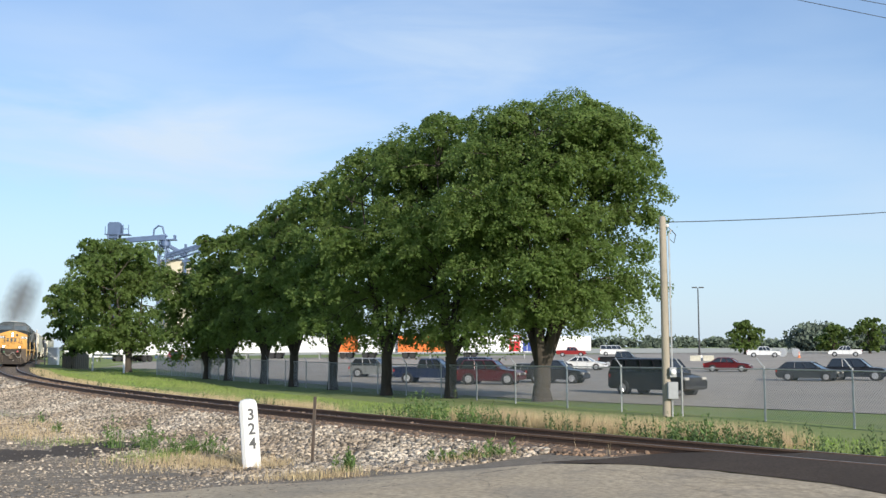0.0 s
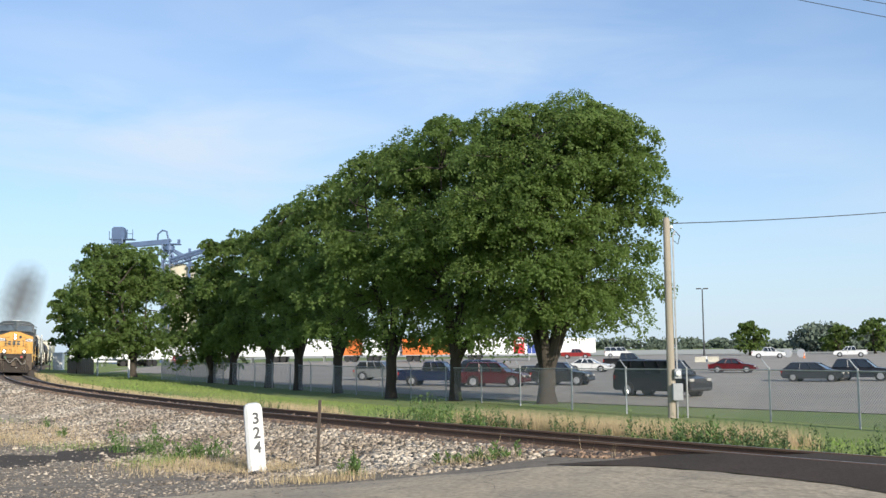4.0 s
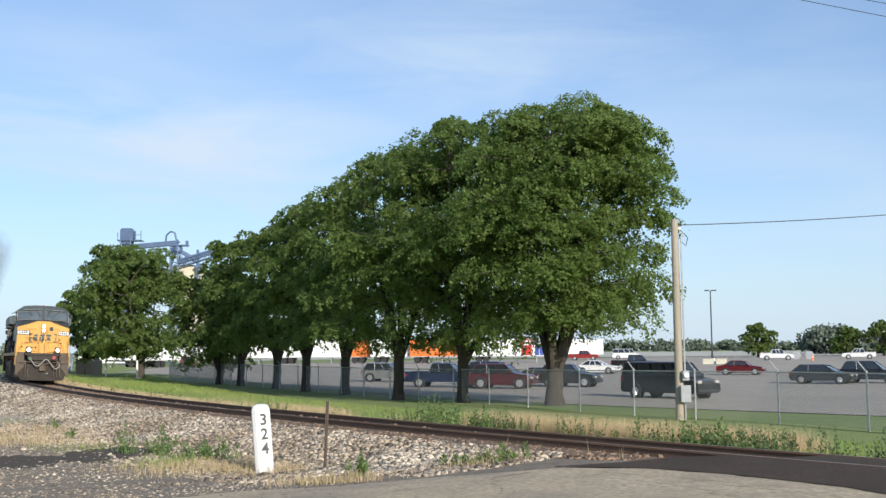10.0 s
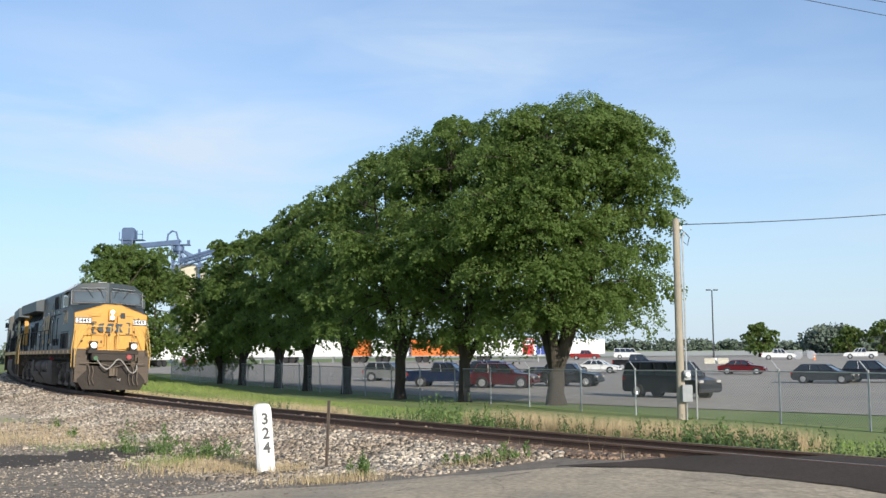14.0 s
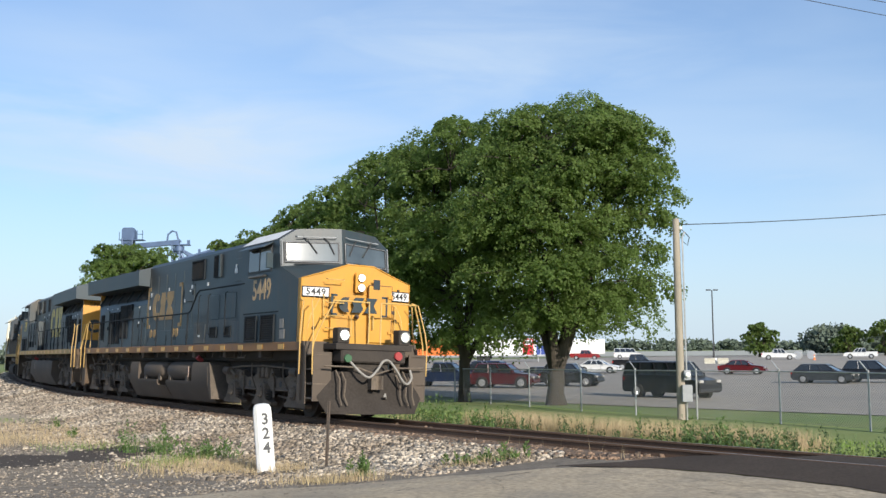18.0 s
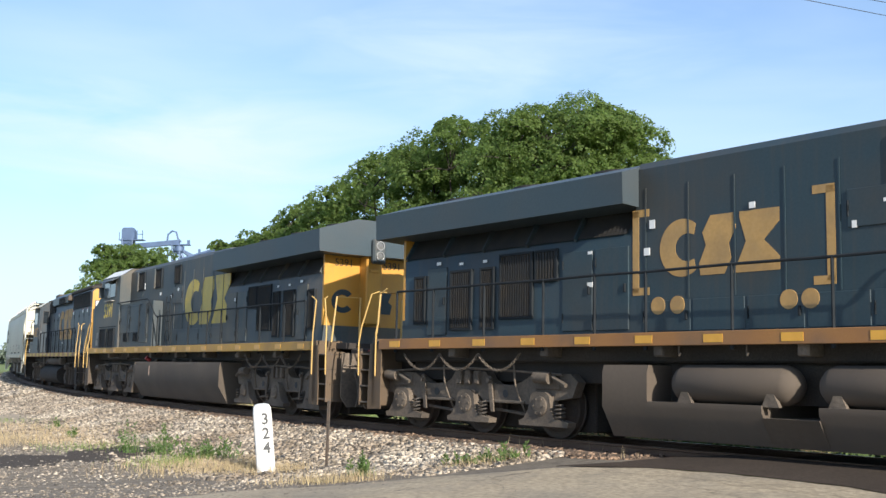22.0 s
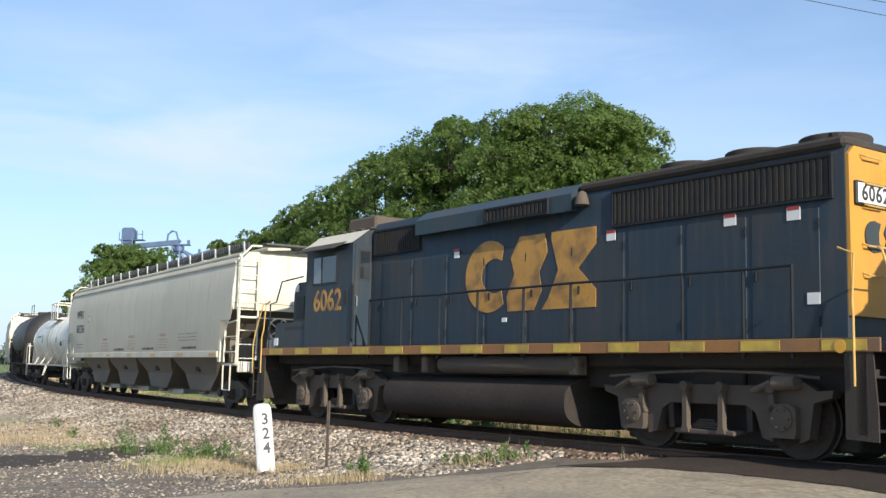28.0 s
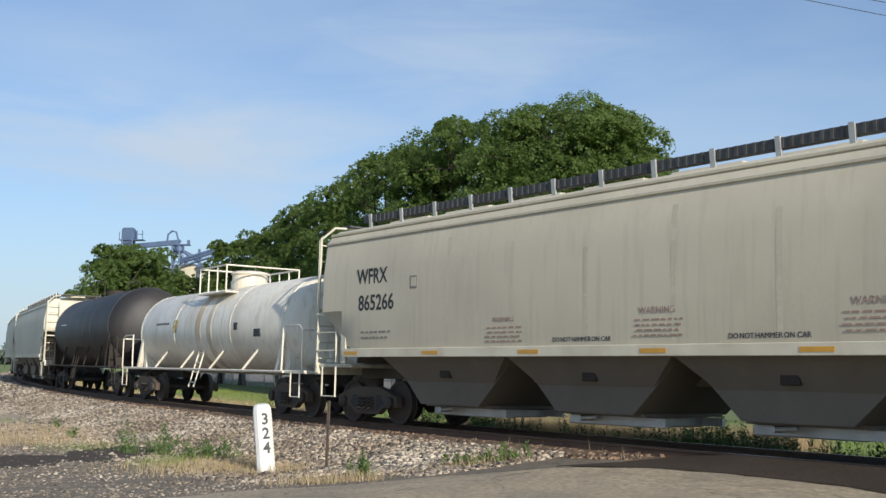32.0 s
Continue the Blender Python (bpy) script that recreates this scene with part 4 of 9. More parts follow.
def loco_truck(parent, xc, three=True, r=0.533):
    """A locomotive truck: side frames with journal boxes, springs, brake gear; its wheelsets are returned."""
    axles = (-2.007, 0.0, 2.007) if three else (-1.372, 1.372)
    half = 2.75 if three else 2.15
    tr = part("truck", Bag().box(xc - half * 0.98, xc + half * 0.98, -0.60, 0.60, 0.12, 0.98, 0.03).box(xc - 0.5, xc + 0.5, -0.95, 0.95, 0.72, 1.2, 0.03), M["under_dark"], parent, "dust-covered locomotive truck")
    sets = [wheelset(parent, xc + a, r) for a in axles]
    for side in (1, -1):
        y0, y1 = side * 0.96, side * 1.16
        b = Bag()
        if three:
            out = [(-2.80, 0.98), (-2.68, 0.72), (-2.30, 0.66), (-1.72, 0.66), (-1.60, 0.58), (-0.42, 0.58), (-0.28, 0.70), (0.28, 0.70), (0.42, 0.58), (1.60, 0.58), (1.72, 0.66), (2.30, 0.66), (2.68, 0.72), (2.80, 0.98),
                   (2.62, 1.12), (1.70, 1.10), (1.45, 0.98), (1.22, 0.90), (0.72, 0.92), (0.56, 1.00), (0.44, 1.14), (-0.44, 1.14), (-0.56, 1.00), (-0.72, 0.92), (-1.22, 0.90), (-1.45, 0.98), (-1.70, 1.10), (-2.62, 1.12)]
        else:
            out = [(-2.10, 0.96), (-2.08, 0.86), (-1.80, 0.78), (-1.72, 0.30), (-1.58, 0.24), (-1.56, 0.66), (-1.16, 0.66), (-1.14, 0.24), (-0.98, 0.28), (-0.86, 0.62), (-0.70, 0.72), (0.70, 0.72), (0.86, 0.62), (0.98, 0.28), (1.14, 0.24), (1.16, 0.66), (1.56, 0.66), (1.58, 0.24), (1.72, 0.30), (1.80, 0.78), (2.08, 0.86), (2.10, 0.96),
                   (1.86, 0.94), (1.62, 1.08), (1.20, 1.10), (0.95, 1.00), (-0.95, 1.00), (-1.20, 1.10), (-1.62, 1.08), (-1.86, 0.94)]
        b.prism([(xc + x, z) for x, z in out], y0, y1)
        part("side_frame", b, M["under"] if three else M["tank_grey"], tr)
        if three:                             # ribs and lugs of the cast frame; black discs paint the hollows' shade
            for q in (-1.0, 1.0):
                part("frame_hole", Bag().rod((xc + q, side * 1.10, 0.75), (xc + q, side * 1.166, 0.75), 0.075, seg=12), M["black"], tr)
                part("frame_rib", Bag().box(xc + q - 0.52, xc + q + 0.52, side * 1.15, side * 1.20, 0.58, 0.635, 0.012), M["under"], tr)
            for q in (-0.26, 0.0, 0.26):
                part("bolster_lug", Bag().box(xc + q - 0.07, xc + q + 0.07, side * 1.15, side * 1.25, 0.90, 1.16, 0.02), M["under"], tr)
            for q in (-2.1, 2.1):
                part("frame_pad", Bag().box(xc + q - 0.30, xc + q + 0.30, side * 1.15, side * 1.19, 0.84, 1.05, 0.03), M["under"], tr)
        for a in axles:
            x = xc + a
            if three:
                b = Bag().prism([(x - 0.52, 0.22), (x + 0.66, 0.22), (x + 0.68, 0.30), (x + 0.34, 0.36), (x + 0.26, 0.50), (x + 0.22, 0.74), (x + 0.12, 0.80), (x - 0.14, 0.80), (x - 0.24, 0.74), (x - 0.30, 0.50), (x - 0.42, 0.34), (x - 0.54, 0.30)], side * 1.08, side * 1.27)
            else:
                b = Bag().prism([(x - 0.19, 0.30), (x + 0.19, 0.30), (x + 0.22, 0.36), (x + 0.22, 0.70), (x + 0.12, 0.76), (x - 0.12, 0.76), (x - 0.22, 0.70), (x - 0.22, 0.36)], side * 1.04, side * 1.27)
            b.turned([(side * 1.27, 0.175), (side * 1.295, 0.17), (side * 1.31, 0.12), (side * 1.31, 0.02)], "y", 16, (x, 0, 0.56))
            for q in range(6):
                b.rod((x + 0.13 * math.cos(q * 1.047), side * 1.30, 0.56 + 0.13 * math.sin(q * 1.047)), (x + 0.13 * math.cos(q * 1.047), side * 1.325, 0.56 + 0.13 * math.sin(q * 1.047)), 0.018, seg=5)
            part("journal_box", b, M["under"] if three else M["tank_grey"], tr)
            if three:
                b = Bag()
                coil(b, x + 0.44, side * 1.22, 0.33, 0.60, 0.085, 4)
                part("spring", b, M["spring"], tr)
        # brake cylinder, piping and hangers on the frame
        for q in ((-2.2, 1.0), (2.2, 1.0)) if three else ((-1.3, 1.04), (1.3, 1.04)):
            b = Bag().rod((xc + q[0] - 0.32, side * 1.26, 1.06), (xc + q[0] + 0.04, side * 1.26, 1.04), 0.105, seg=12)
            b.rod((xc + q[0] + 0.1, side * 1.26, 1.06), (xc + q[0] + 0.42, side * 1.26, 0.92), 0.04, seg=6)
            part("brake_cylinder", b, M["under"], tr)
        if three:                             # rigging between the wheels: levers, slack adjuster and sand pipes
            for q in (-1.0, 1.0):
                part("brake_lever", Bag().prism([(xc + q - 0.44, 1.06), (xc + q - 0.34, 1.06), (xc + q - 0.26, 0.42), (xc + q - 0.34, 0.42)], side * 1.19, side * 1.22).rod((xc + q - 0.39, side * 1.19, 0.98), (xc + q - 0.39, side * 1.26, 0.98), 0.045, seg=8), M["under"], tr)
                part("brake_rod", Bag().rod((xc + q - 0.36, side * 1.05, 0.46), (xc + q + 0.42, side * 1.05, 0.40), 0.03, seg=6), M["under"], tr)
                part("sand_pipe", Bag().tube(smooth([(xc + q + 0.30, side * 1.24, 1.26), (xc + q + 0.36, side * 1.25, 0.9), (xc + q + 0.44, side * 1.12, 0.5), (xc + q + 0.40, side * 0.86, 0.16)], 4), 0.02, 5), M["under"], tr)
        b = Bag().tube([(xc - half + 0.2, side * 1.22, 1.12), (xc - half * 0.5, side * 1.24, 1.18), (xc, side * 1.24, 1.20), (xc + half * 0.45, side * 1.24, 1.16), (xc + half - 0.25, side * 1.22, 1.10)], 0.022, 6)
        part("brake_pipe", b, M["under"], tr)
        if not three:                         # swing hangers, spring plank with its leaf spring, brake shoes
            for q in (-1.20, -0.33, 0.33, 1.20):
                x, zb = xc + q, 0.30 if abs(q) < 1 else 0.56
                b = Bag().prism([(x - 0.06, 1.02), (x + 0.06, 1.02), (x + 0.04, 0.92), (x + 0.045, zb + 0.1), (x + 0.08, zb), (x - 0.08, zb), (x - 0.045, zb + 0.1), (x - 0.04, 0.92)], side * 1.18, side * 1.27)
                b.rod((x, side * 1.16, 0.97), (x, side * 1.30, 0.97), 0.075, seg=10)
                part("swing_hanger", b, M["tank_grey"], tr)
            part("spring_plank", Bag().box(xc - 0.55, xc + 0.55, side * 0.95, side * 1.24, 0.27, 0.35, 0.02), M["tank_grey"], tr)
            b = Bag()
            for q in range(4):
                b.box(xc - 0.30 + 0.05 * q, xc + 0.30 - 0.05 * q, side * 1.0, side * 1.17, 0.36 + 0.035 * q, 0.39 + 0.035 * q, 0.006)
            part("leaf_spring", b, M["spring"], tr)
            for q in (-0.72, 0.72):
                part("brake_shoe", Bag().prism([(xc + q - 0.05, 0.72), (xc + q + 0.05, 0.72), (xc + q + 0.03, 0.34), (xc + q - 0.06, 0.36)], side * 0.98, side * 1.12), M["under_dark"], tr)
    return sets


def steps(parent, xa, xb, side, material, rail, top=1.78):
    """A corner step well between xa and xb with treads and a grab rail."""
    b = Bag()
    b.prism([(xa, 0.42), (xa, top), (xa + (xb - xa) * 0.22, top), (xa + (xb - xa) * 0.22, 0.42)], side * 1.50, side * 0.85)
    w = part("step_well", b, material, parent)
    for k in range(4):
        z = 0.46 + k * 0.33
        part("step", Bag().box(xa, xb, side * 1.47, side * 1.08, z, z + 0.035, 0.006), M["under"], w)
    part("corner_plate", Bag().prism([(xa - 0.16 * (1 if xb > xa else -1), top - 0.10), (xa - 0.16 * (1 if xb > xa else -1), 0.36), (xa + (xb - xa) * 0.45, 0.34), (xa + (xb - xa) * 0.45, 0.70), (xa + (xb - xa) * 0.36, top - 0.10)], side * 1.475, side * 1.50), material, w)
    part("step_plate", Bag().box(xb - 0.03 * (1 if xb > xa else -1), xb, side * 1.48, side * 1.02, 0.42, top - 0.25), material, w)
    s = 1 if xb > xa else -1
    b = Bag().tube([(xb, side * 1.50, 1.02), (xb, side * 1.51, 1.7), (xb - s * 0.05, side * 1.48, 2.05), (xb - s * 0.30, side * 1.42, 2.72), (xb - s * 0.42, side * 1.30, 2.78)], 0.016, 7)
    part("grab_rail", b, rail, w)
    b = Bag().tube([(xa, side * 1.53, 1.02), (xa, side * 1.53, 1.9), (xa - s * 0.03, side * 1.50, 2.1), (xa - s * 0.02, side * 1.46, 2.7), (xa - s * 0.25, side * 1.46, 2.80)], 0.016, 7)
    part("grab_rail", b, rail, w)
    return w


def railing(parent, posts, side, y=1.45, z0=1.62, z1=2.72, material=None):
    for x in posts:
        b = Bag().rod((x, side * y, z0), (x, side * y, z1), 0.024, seg=6).rod((x, side * (y + 0.012), z0 - 0.12), (x, side * (y + 0.012), z0 + 0.10), 0.034, seg=6)
        part("stanchion", b, material or M["dark_rail"], parent)
    xs = sorted(posts)
    b = Bag().tube([(x, side * y, z1 - (0.012 if i % 2 else 0)) for i, x in enumerate(xs)], 0.023, 6)
    part("handrail", b, material or M["dark_rail"], parent)


def grille(parent, x0, x1, y, z0, z1, side, material, n=9, name="louvre_panel", across=False):
    """A framed panel of vertical (or level) slats, proud of a side."""
    b = Bag().box(x0, x1, side * (y - 0.02), side * (y + 0.012), z0, z1)
    g = part(name, b, material, parent)
    b = Bag()
    for k in range(n):
        if across:
            z = z0 + (k + 0.5) * (z1 - z0) / n
            b.prism([(side * (y + 0.01), z + (z1 - z0) / n * 0.36), (side * (y + 0.045), z - (z1 - z0) / n * 0.30), (side * (y + 0.01), z - (z1 - z0) / n * 0.36)], x0 + 0.02, x1 - 0.02, "x")
        else:
            x = x0 + (k + 0.5) * (x1 - x0) / n
            b.box(x - (x1 - x0) / n * 0.22, x + (x1 - x0) / n * 0.22, side * (y + 0.008), side * (y + 0.035), z0 + 0.02, z1 - 0.02)
    part("slats", b, M["slat"], g)
    tagged(g.children[0], kind="stuff")
    b = Bag()
    for a, c, d, e in ((x0 - 0.03, x1 + 0.03, z0 - 0.03, z0 + 0.01), (x0 - 0.03, x1 + 0.03, z1 - 0.01, z1 + 0.03), (x0 - 0.03, x0 + 0.01, z0, z1), (x1 - 0.01, x1 + 0.03, z0, z1)):
        b.box(a, c, side * (y - 0.01), side * (y + 0.045), d, e)
    part("grille_frame", b, M["dark_rail"], g)
    return g


def panel(parent, x0, x1, y, z0, z1, side, material, name="access_door", latch=True, proud=0.022):
    p = part(name, Bag().box(x0, x1, side * (y - 0.01), side * (y + proud), z0, z1, 0.008), material, parent)
    if latch:
        part("latch", Bag().box(x1 - 0.09, x1 - 0.05, side * (y + proud), side * (y + proud + 0.03), (z0 + z1) / 2 - 0.07, (z0 + z1) / 2 + 0.07, 0.006), M["dark_rail"], p)
        for zh in (z0 + 0.15, z1 - 0.30):
            part("hinge", Bag().rod((x0 + 0.01, side * (y + proud), zh), (x0 + 0.01, side * (y + proud), zh + 0.15), 0.016, seg=6), M["dark_rail"], p)
    return p


def emblem(parent, x0, x1, y, z0, z1, side, material, flip=False):
    """Three plain painted shapes in the place of the railway's mark."""
    n = 14
    w, h = (x1 - x0), (z1 - z0)
    cz = (z0 + z1) / 2

    def put(name, pts):
        e = part(name, Bag().prism(pts, side * (y - 0.005), side * (y + 0.006)), material, parent, "worn painted emblem shape")
        return e

    def X(u):                                 # reading direction, left to right as seen from that side
        return x0 + w * u if side < 0 else x1 - w * u
    # a half round block, a leaning block and a waisted block
    a = [(X(0.20 + 0.20 * math.cos(t)), cz + h * 0.5 * math.sin(t)) for t in np.linspace(math.radians(52), math.radians(308), 2 * n)]
    a += [(X(0.25 + 0.11 * math.cos(t)), cz + h * 0.24 * math.sin(t)) for t in np.linspace(math.radians(300), math.radians(60), n)]
    put("emblem_round", a)
    put("emblem_block", [(X(0.36), z0), (X(0.56), z0), (X(0.62), z0 + h * 0.25), (X(0.60), cz), (X(0.66), z1 - h * 0.25), (X(0.64), z1), (X(0.45), z1), (X(0.38), z1 - h * 0.28), (X(0.41), cz), (X(0.35), z0 + h * 0.2)])
    put("emblem_waist", [(X(0.62), z0), (X(1.0), z0), (X(1.0), z0 + h * 0.22), (X(0.88), cz), (X(1.0), z1 - h * 0.22), (X(1.0), z1), (X(0.69), z1), (X(0.69), z1 - h * 0.1), (X(0.74), cz), (X(0.67), z0 + h * 0.15)])


def chain(parent, x0, x1, n, side, y=1.42, z=1.46, drop=0.30):
    b = Bag()
    for k in range(n):
        a, c = x0 + (x1 - x0) * k / n, x0 + (x1 - x0) * (k + 1) / n
        m = 22
        for j in range(m):                    # links, turned by turns
            u = (j + 0.5) / m
            p = Vector((a + (c - a) * u, side * y, z - drop * 4 * u * (1 - u)))
            d = Vector((c - a, 0, -drop * 4 * (1 - 2 * u))).normalized()
            e = Vector((0, 1, 0)) if j % 2 else d.cross(Vector((0, 1, 0)))
            b.tube([p + d * (0.042 * math.cos(q)) + e * (0.024 * math.sin(q)) for q in np.linspace(0, 2 * math.pi, 8)], 0.010, 4)
    part("hanging_chain", b, M["under"], parent, "rusty chain slung under the sill")


def stickers(parent, spots, y, side, material=None):
    for x, z, w, h in spots:
        part("sticker", Bag().box(x - w / 2, x + w / 2, side * (y - 0.005), side * (y + 0.005), z - h / 2, z + h / 2), material or M["sticker"], parent)


def text_bars(parent, x0, x1, z0, z1, rows_, y, side, material, seed=1):
    """Small print that nobody could read: short bars in rows."""
    rnd = random.Random(seed)
    b = Bag()
    for k in range(rows_):
        zc = z0 + (k + 0.5) * (z1 - z0) / rows_
        hh = (z1 - z0) / rows_ * 0.17
        x = x0 + rnd.random() * 0.1
        while x < x1 - 0.05:
            w = rnd.uniform(0.05, 0.16)
            b.box(x, min(x + w, x1), side * (y - 0.003), side * (y + 0.005), zc - hh, zc + hh)
            x += w + rnd.uniform(0.03, 0.06)
    tagged(part("small_print", b, material, parent), kind="stuff")

# ---------------------------------------------------------------- six-axle locomotive


def loft(rings, caps=True):
    """A skin over rings of equally many 3D points."""
    b = Bag()
    n = len(rings[0])
    vs = [p for r in rings for p in r]
    fs = []
    for i in range(len(rings) - 1):
        for j in range(n - 1):
            a = i * n + j
            fs.append((a, a + 1, a + n + 1, a + n))
    if caps:
        fs += [tuple(range(n))[::-1], tuple(range((len(rings) - 1) * n, len(rings) * n))]
    return b.add(vs, fs)


def number_board(parent, x, y, z, front, text, w=0.62, h=0.24, turn=0.0):
    sgn = 1 if front else -1
    b = Bag().box(-sgn * 0.14, sgn * 0.04, -w / 2 - 0.03, w / 2 + 0.03, -h / 2 - 0.03, h / 2 + 0.03, 0.015)
    f = part("number_board", b, M["black"], parent, "white number board with black digits", m=Matrix.Translation((x, y, z)) @ pose(0, 0, 0, 0, 0, turn))
    part("board_face", Bag().box(sgn * 0.035, sgn * 0.046, -w / 2, w / 2, -h / 2, h / 2, 0.004), M["sticker"], f)
    for k, ch in enumerate(text):
        dy = (k - (len(text) - 1) / 2) * h * 0.62 * (1 if front else -1)
        lettering(ch, h * 1.12, M["text_black"], f, on_end(sgn * 0.049, dy, -0.005, front), "digit", 0.002, 1.0, 0.006)


def lamp_unit(parent, x, y, z, sgn, r, lit, name="headlight"):
    b = Bag().turned([(x - sgn * 0.08, r * 1.25), (x + sgn * 0.03, r * 1.28), (x + sgn * 0.03, r * 1.02), (x + sgn * 0.0, r)], "x", 16, (0, y, z))
    h = part(name, b, M["chrome"], parent, "round headlight in a steel rim")
    part("lens", Bag().turned([(x - sgn * 0.01, r), (x + sgn * 0.012, r * 0.9), (x + sgn * 0.02, r * 0.4)], "x", 16, (0, y, z)), lit, h)
    return h


def end_gear(t, sgn, x, plow, paint):
    """Everything below the deck at one end: pilot, hoses, lift bar, coupler."""
    coupler(t, sgn * 11.0, sgn)
    if plow:
        ys = np.linspace(-1.44, 1.44, 13)
        top = [(sgn * (x + 0.42 - 0.10 * abs(y) ** 2), y, 1.10) for y in ys]
        mid = [(sgn * (x + 0.50 - 0.09 * abs(y) ** 2), y, 0.62) for y in ys]
        bot = [(sgn * (x + 0.78 - 0.16 * abs(y) ** 2), y * 0.80, 0.14) for y in ys]
        b = loft([top, mid, bot], caps=False)
        vs = [(p[0] - sgn * 0.04, p[1], p[2]) for p in b.v]
        n = len(b.v)
        b.v += vs
        b.f += [tuple(i + n for i in f[::-1]) for f in b.f]
        part("snow_plow", b, M["plow"], t, "dusty brown steel snow plow")
    else:
        b = Bag().prism([(-1.25, 1.5), (-1.25, 0.55), (-1.1, 0.32), (1.1, 0.32), (1.25, 0.55), (1.25, 1.5)], sgn * (x + 0.36), sgn * (x + 0.40), "x")
        part("pilot", b, M["under"], t, "dusty steel pilot plate")
    b = Bag().box(sgn * (x + 0.02), sgn * (x + 0.5), -0.85, 0.85, 1.30, 1.62, 0.04)
    part("anticlimber", b, M["under_dark"], t)
    b = Bag().box(sgn * (x - 0.4), sgn * (x + 0.38), -0.45, 0.45, 0.6, 1.35, 0.03)
    part("draft_box", b, M["under_dark"], t)
    for k, y in enumerate((-0.95, -0.80, 0.62, 0.80, 0.95)):
        z1 = 1.12 - 0.04 * (k % 3)
        b = Bag().tube([(sgn * (x + 0.44), y, z1), (sgn * (x + 0.62), y + 0.02, z1 - 0.2), (sgn * (x + 0.66), y - 0.03 * (k % 2), 0.55), (sgn * (x + 0.66), y + 0.06, 0.34)], 0.020, 6)
        part("brake_hose", b, M["under"], t)
    b = Bag().tube(smooth([(sgn * (x + 0.52), -0.66, 1.36), (sgn * (x + 0.72), -0.48, 1.10), (sgn * (x + 0.80), -0.28, 0.98), (sgn * (x + 0.80), -0.08, 1.14), (sgn * (x + 0.78), 0.08, 1.34), (sgn * (x + 0.78), 0.24, 1.36), (sgn * (x + 0.80), 0.44, 1.14), (sgn * (x + 0.78), 0.62, 0.90), (sgn * (x + 0.74), 0.78, 0.84), (sgn * (x + 0.66), 0.92, 0.98), (sgn * (x + 0.55), 0.94, 1.16)]), 0.028, 8)
    part("jumper_cable", b, M["hose"], t, "pale rubber jumper cable")
    part("glad_hand", Bag().turned([(sgn * (x + 0.50), 0.03), (sgn * (x + 0.53), 0.10), (sgn * (x + 0.57), 0.09)], "x", 10, (0, -0.70, 1.40)), M["green"], t, "green cable socket cover")
    part("glad_hand", Bag().turned([(sgn * (x + 0.50), 0.03), (sgn * (x + 0.53), 0.11), (sgn * (x + 0.57), 0.10)], "x", 10, (0, 0.62, 1.48)), M["red"], t, "red cable socket cover")
    b = Bag().tube([(sgn * (x + 0.55), -1.3, 1.22), (sgn * (x + 0.60), -0.5, 1.20), (sgn * (x + 0.62), 0, 1.05), (sgn * (x + 0.60), 0.5, 1.20), (sgn * (x + 0.55), 1.3, 1.22)], 0.02, 6)
    part("uncoupling_lever", b, M["under"], t)


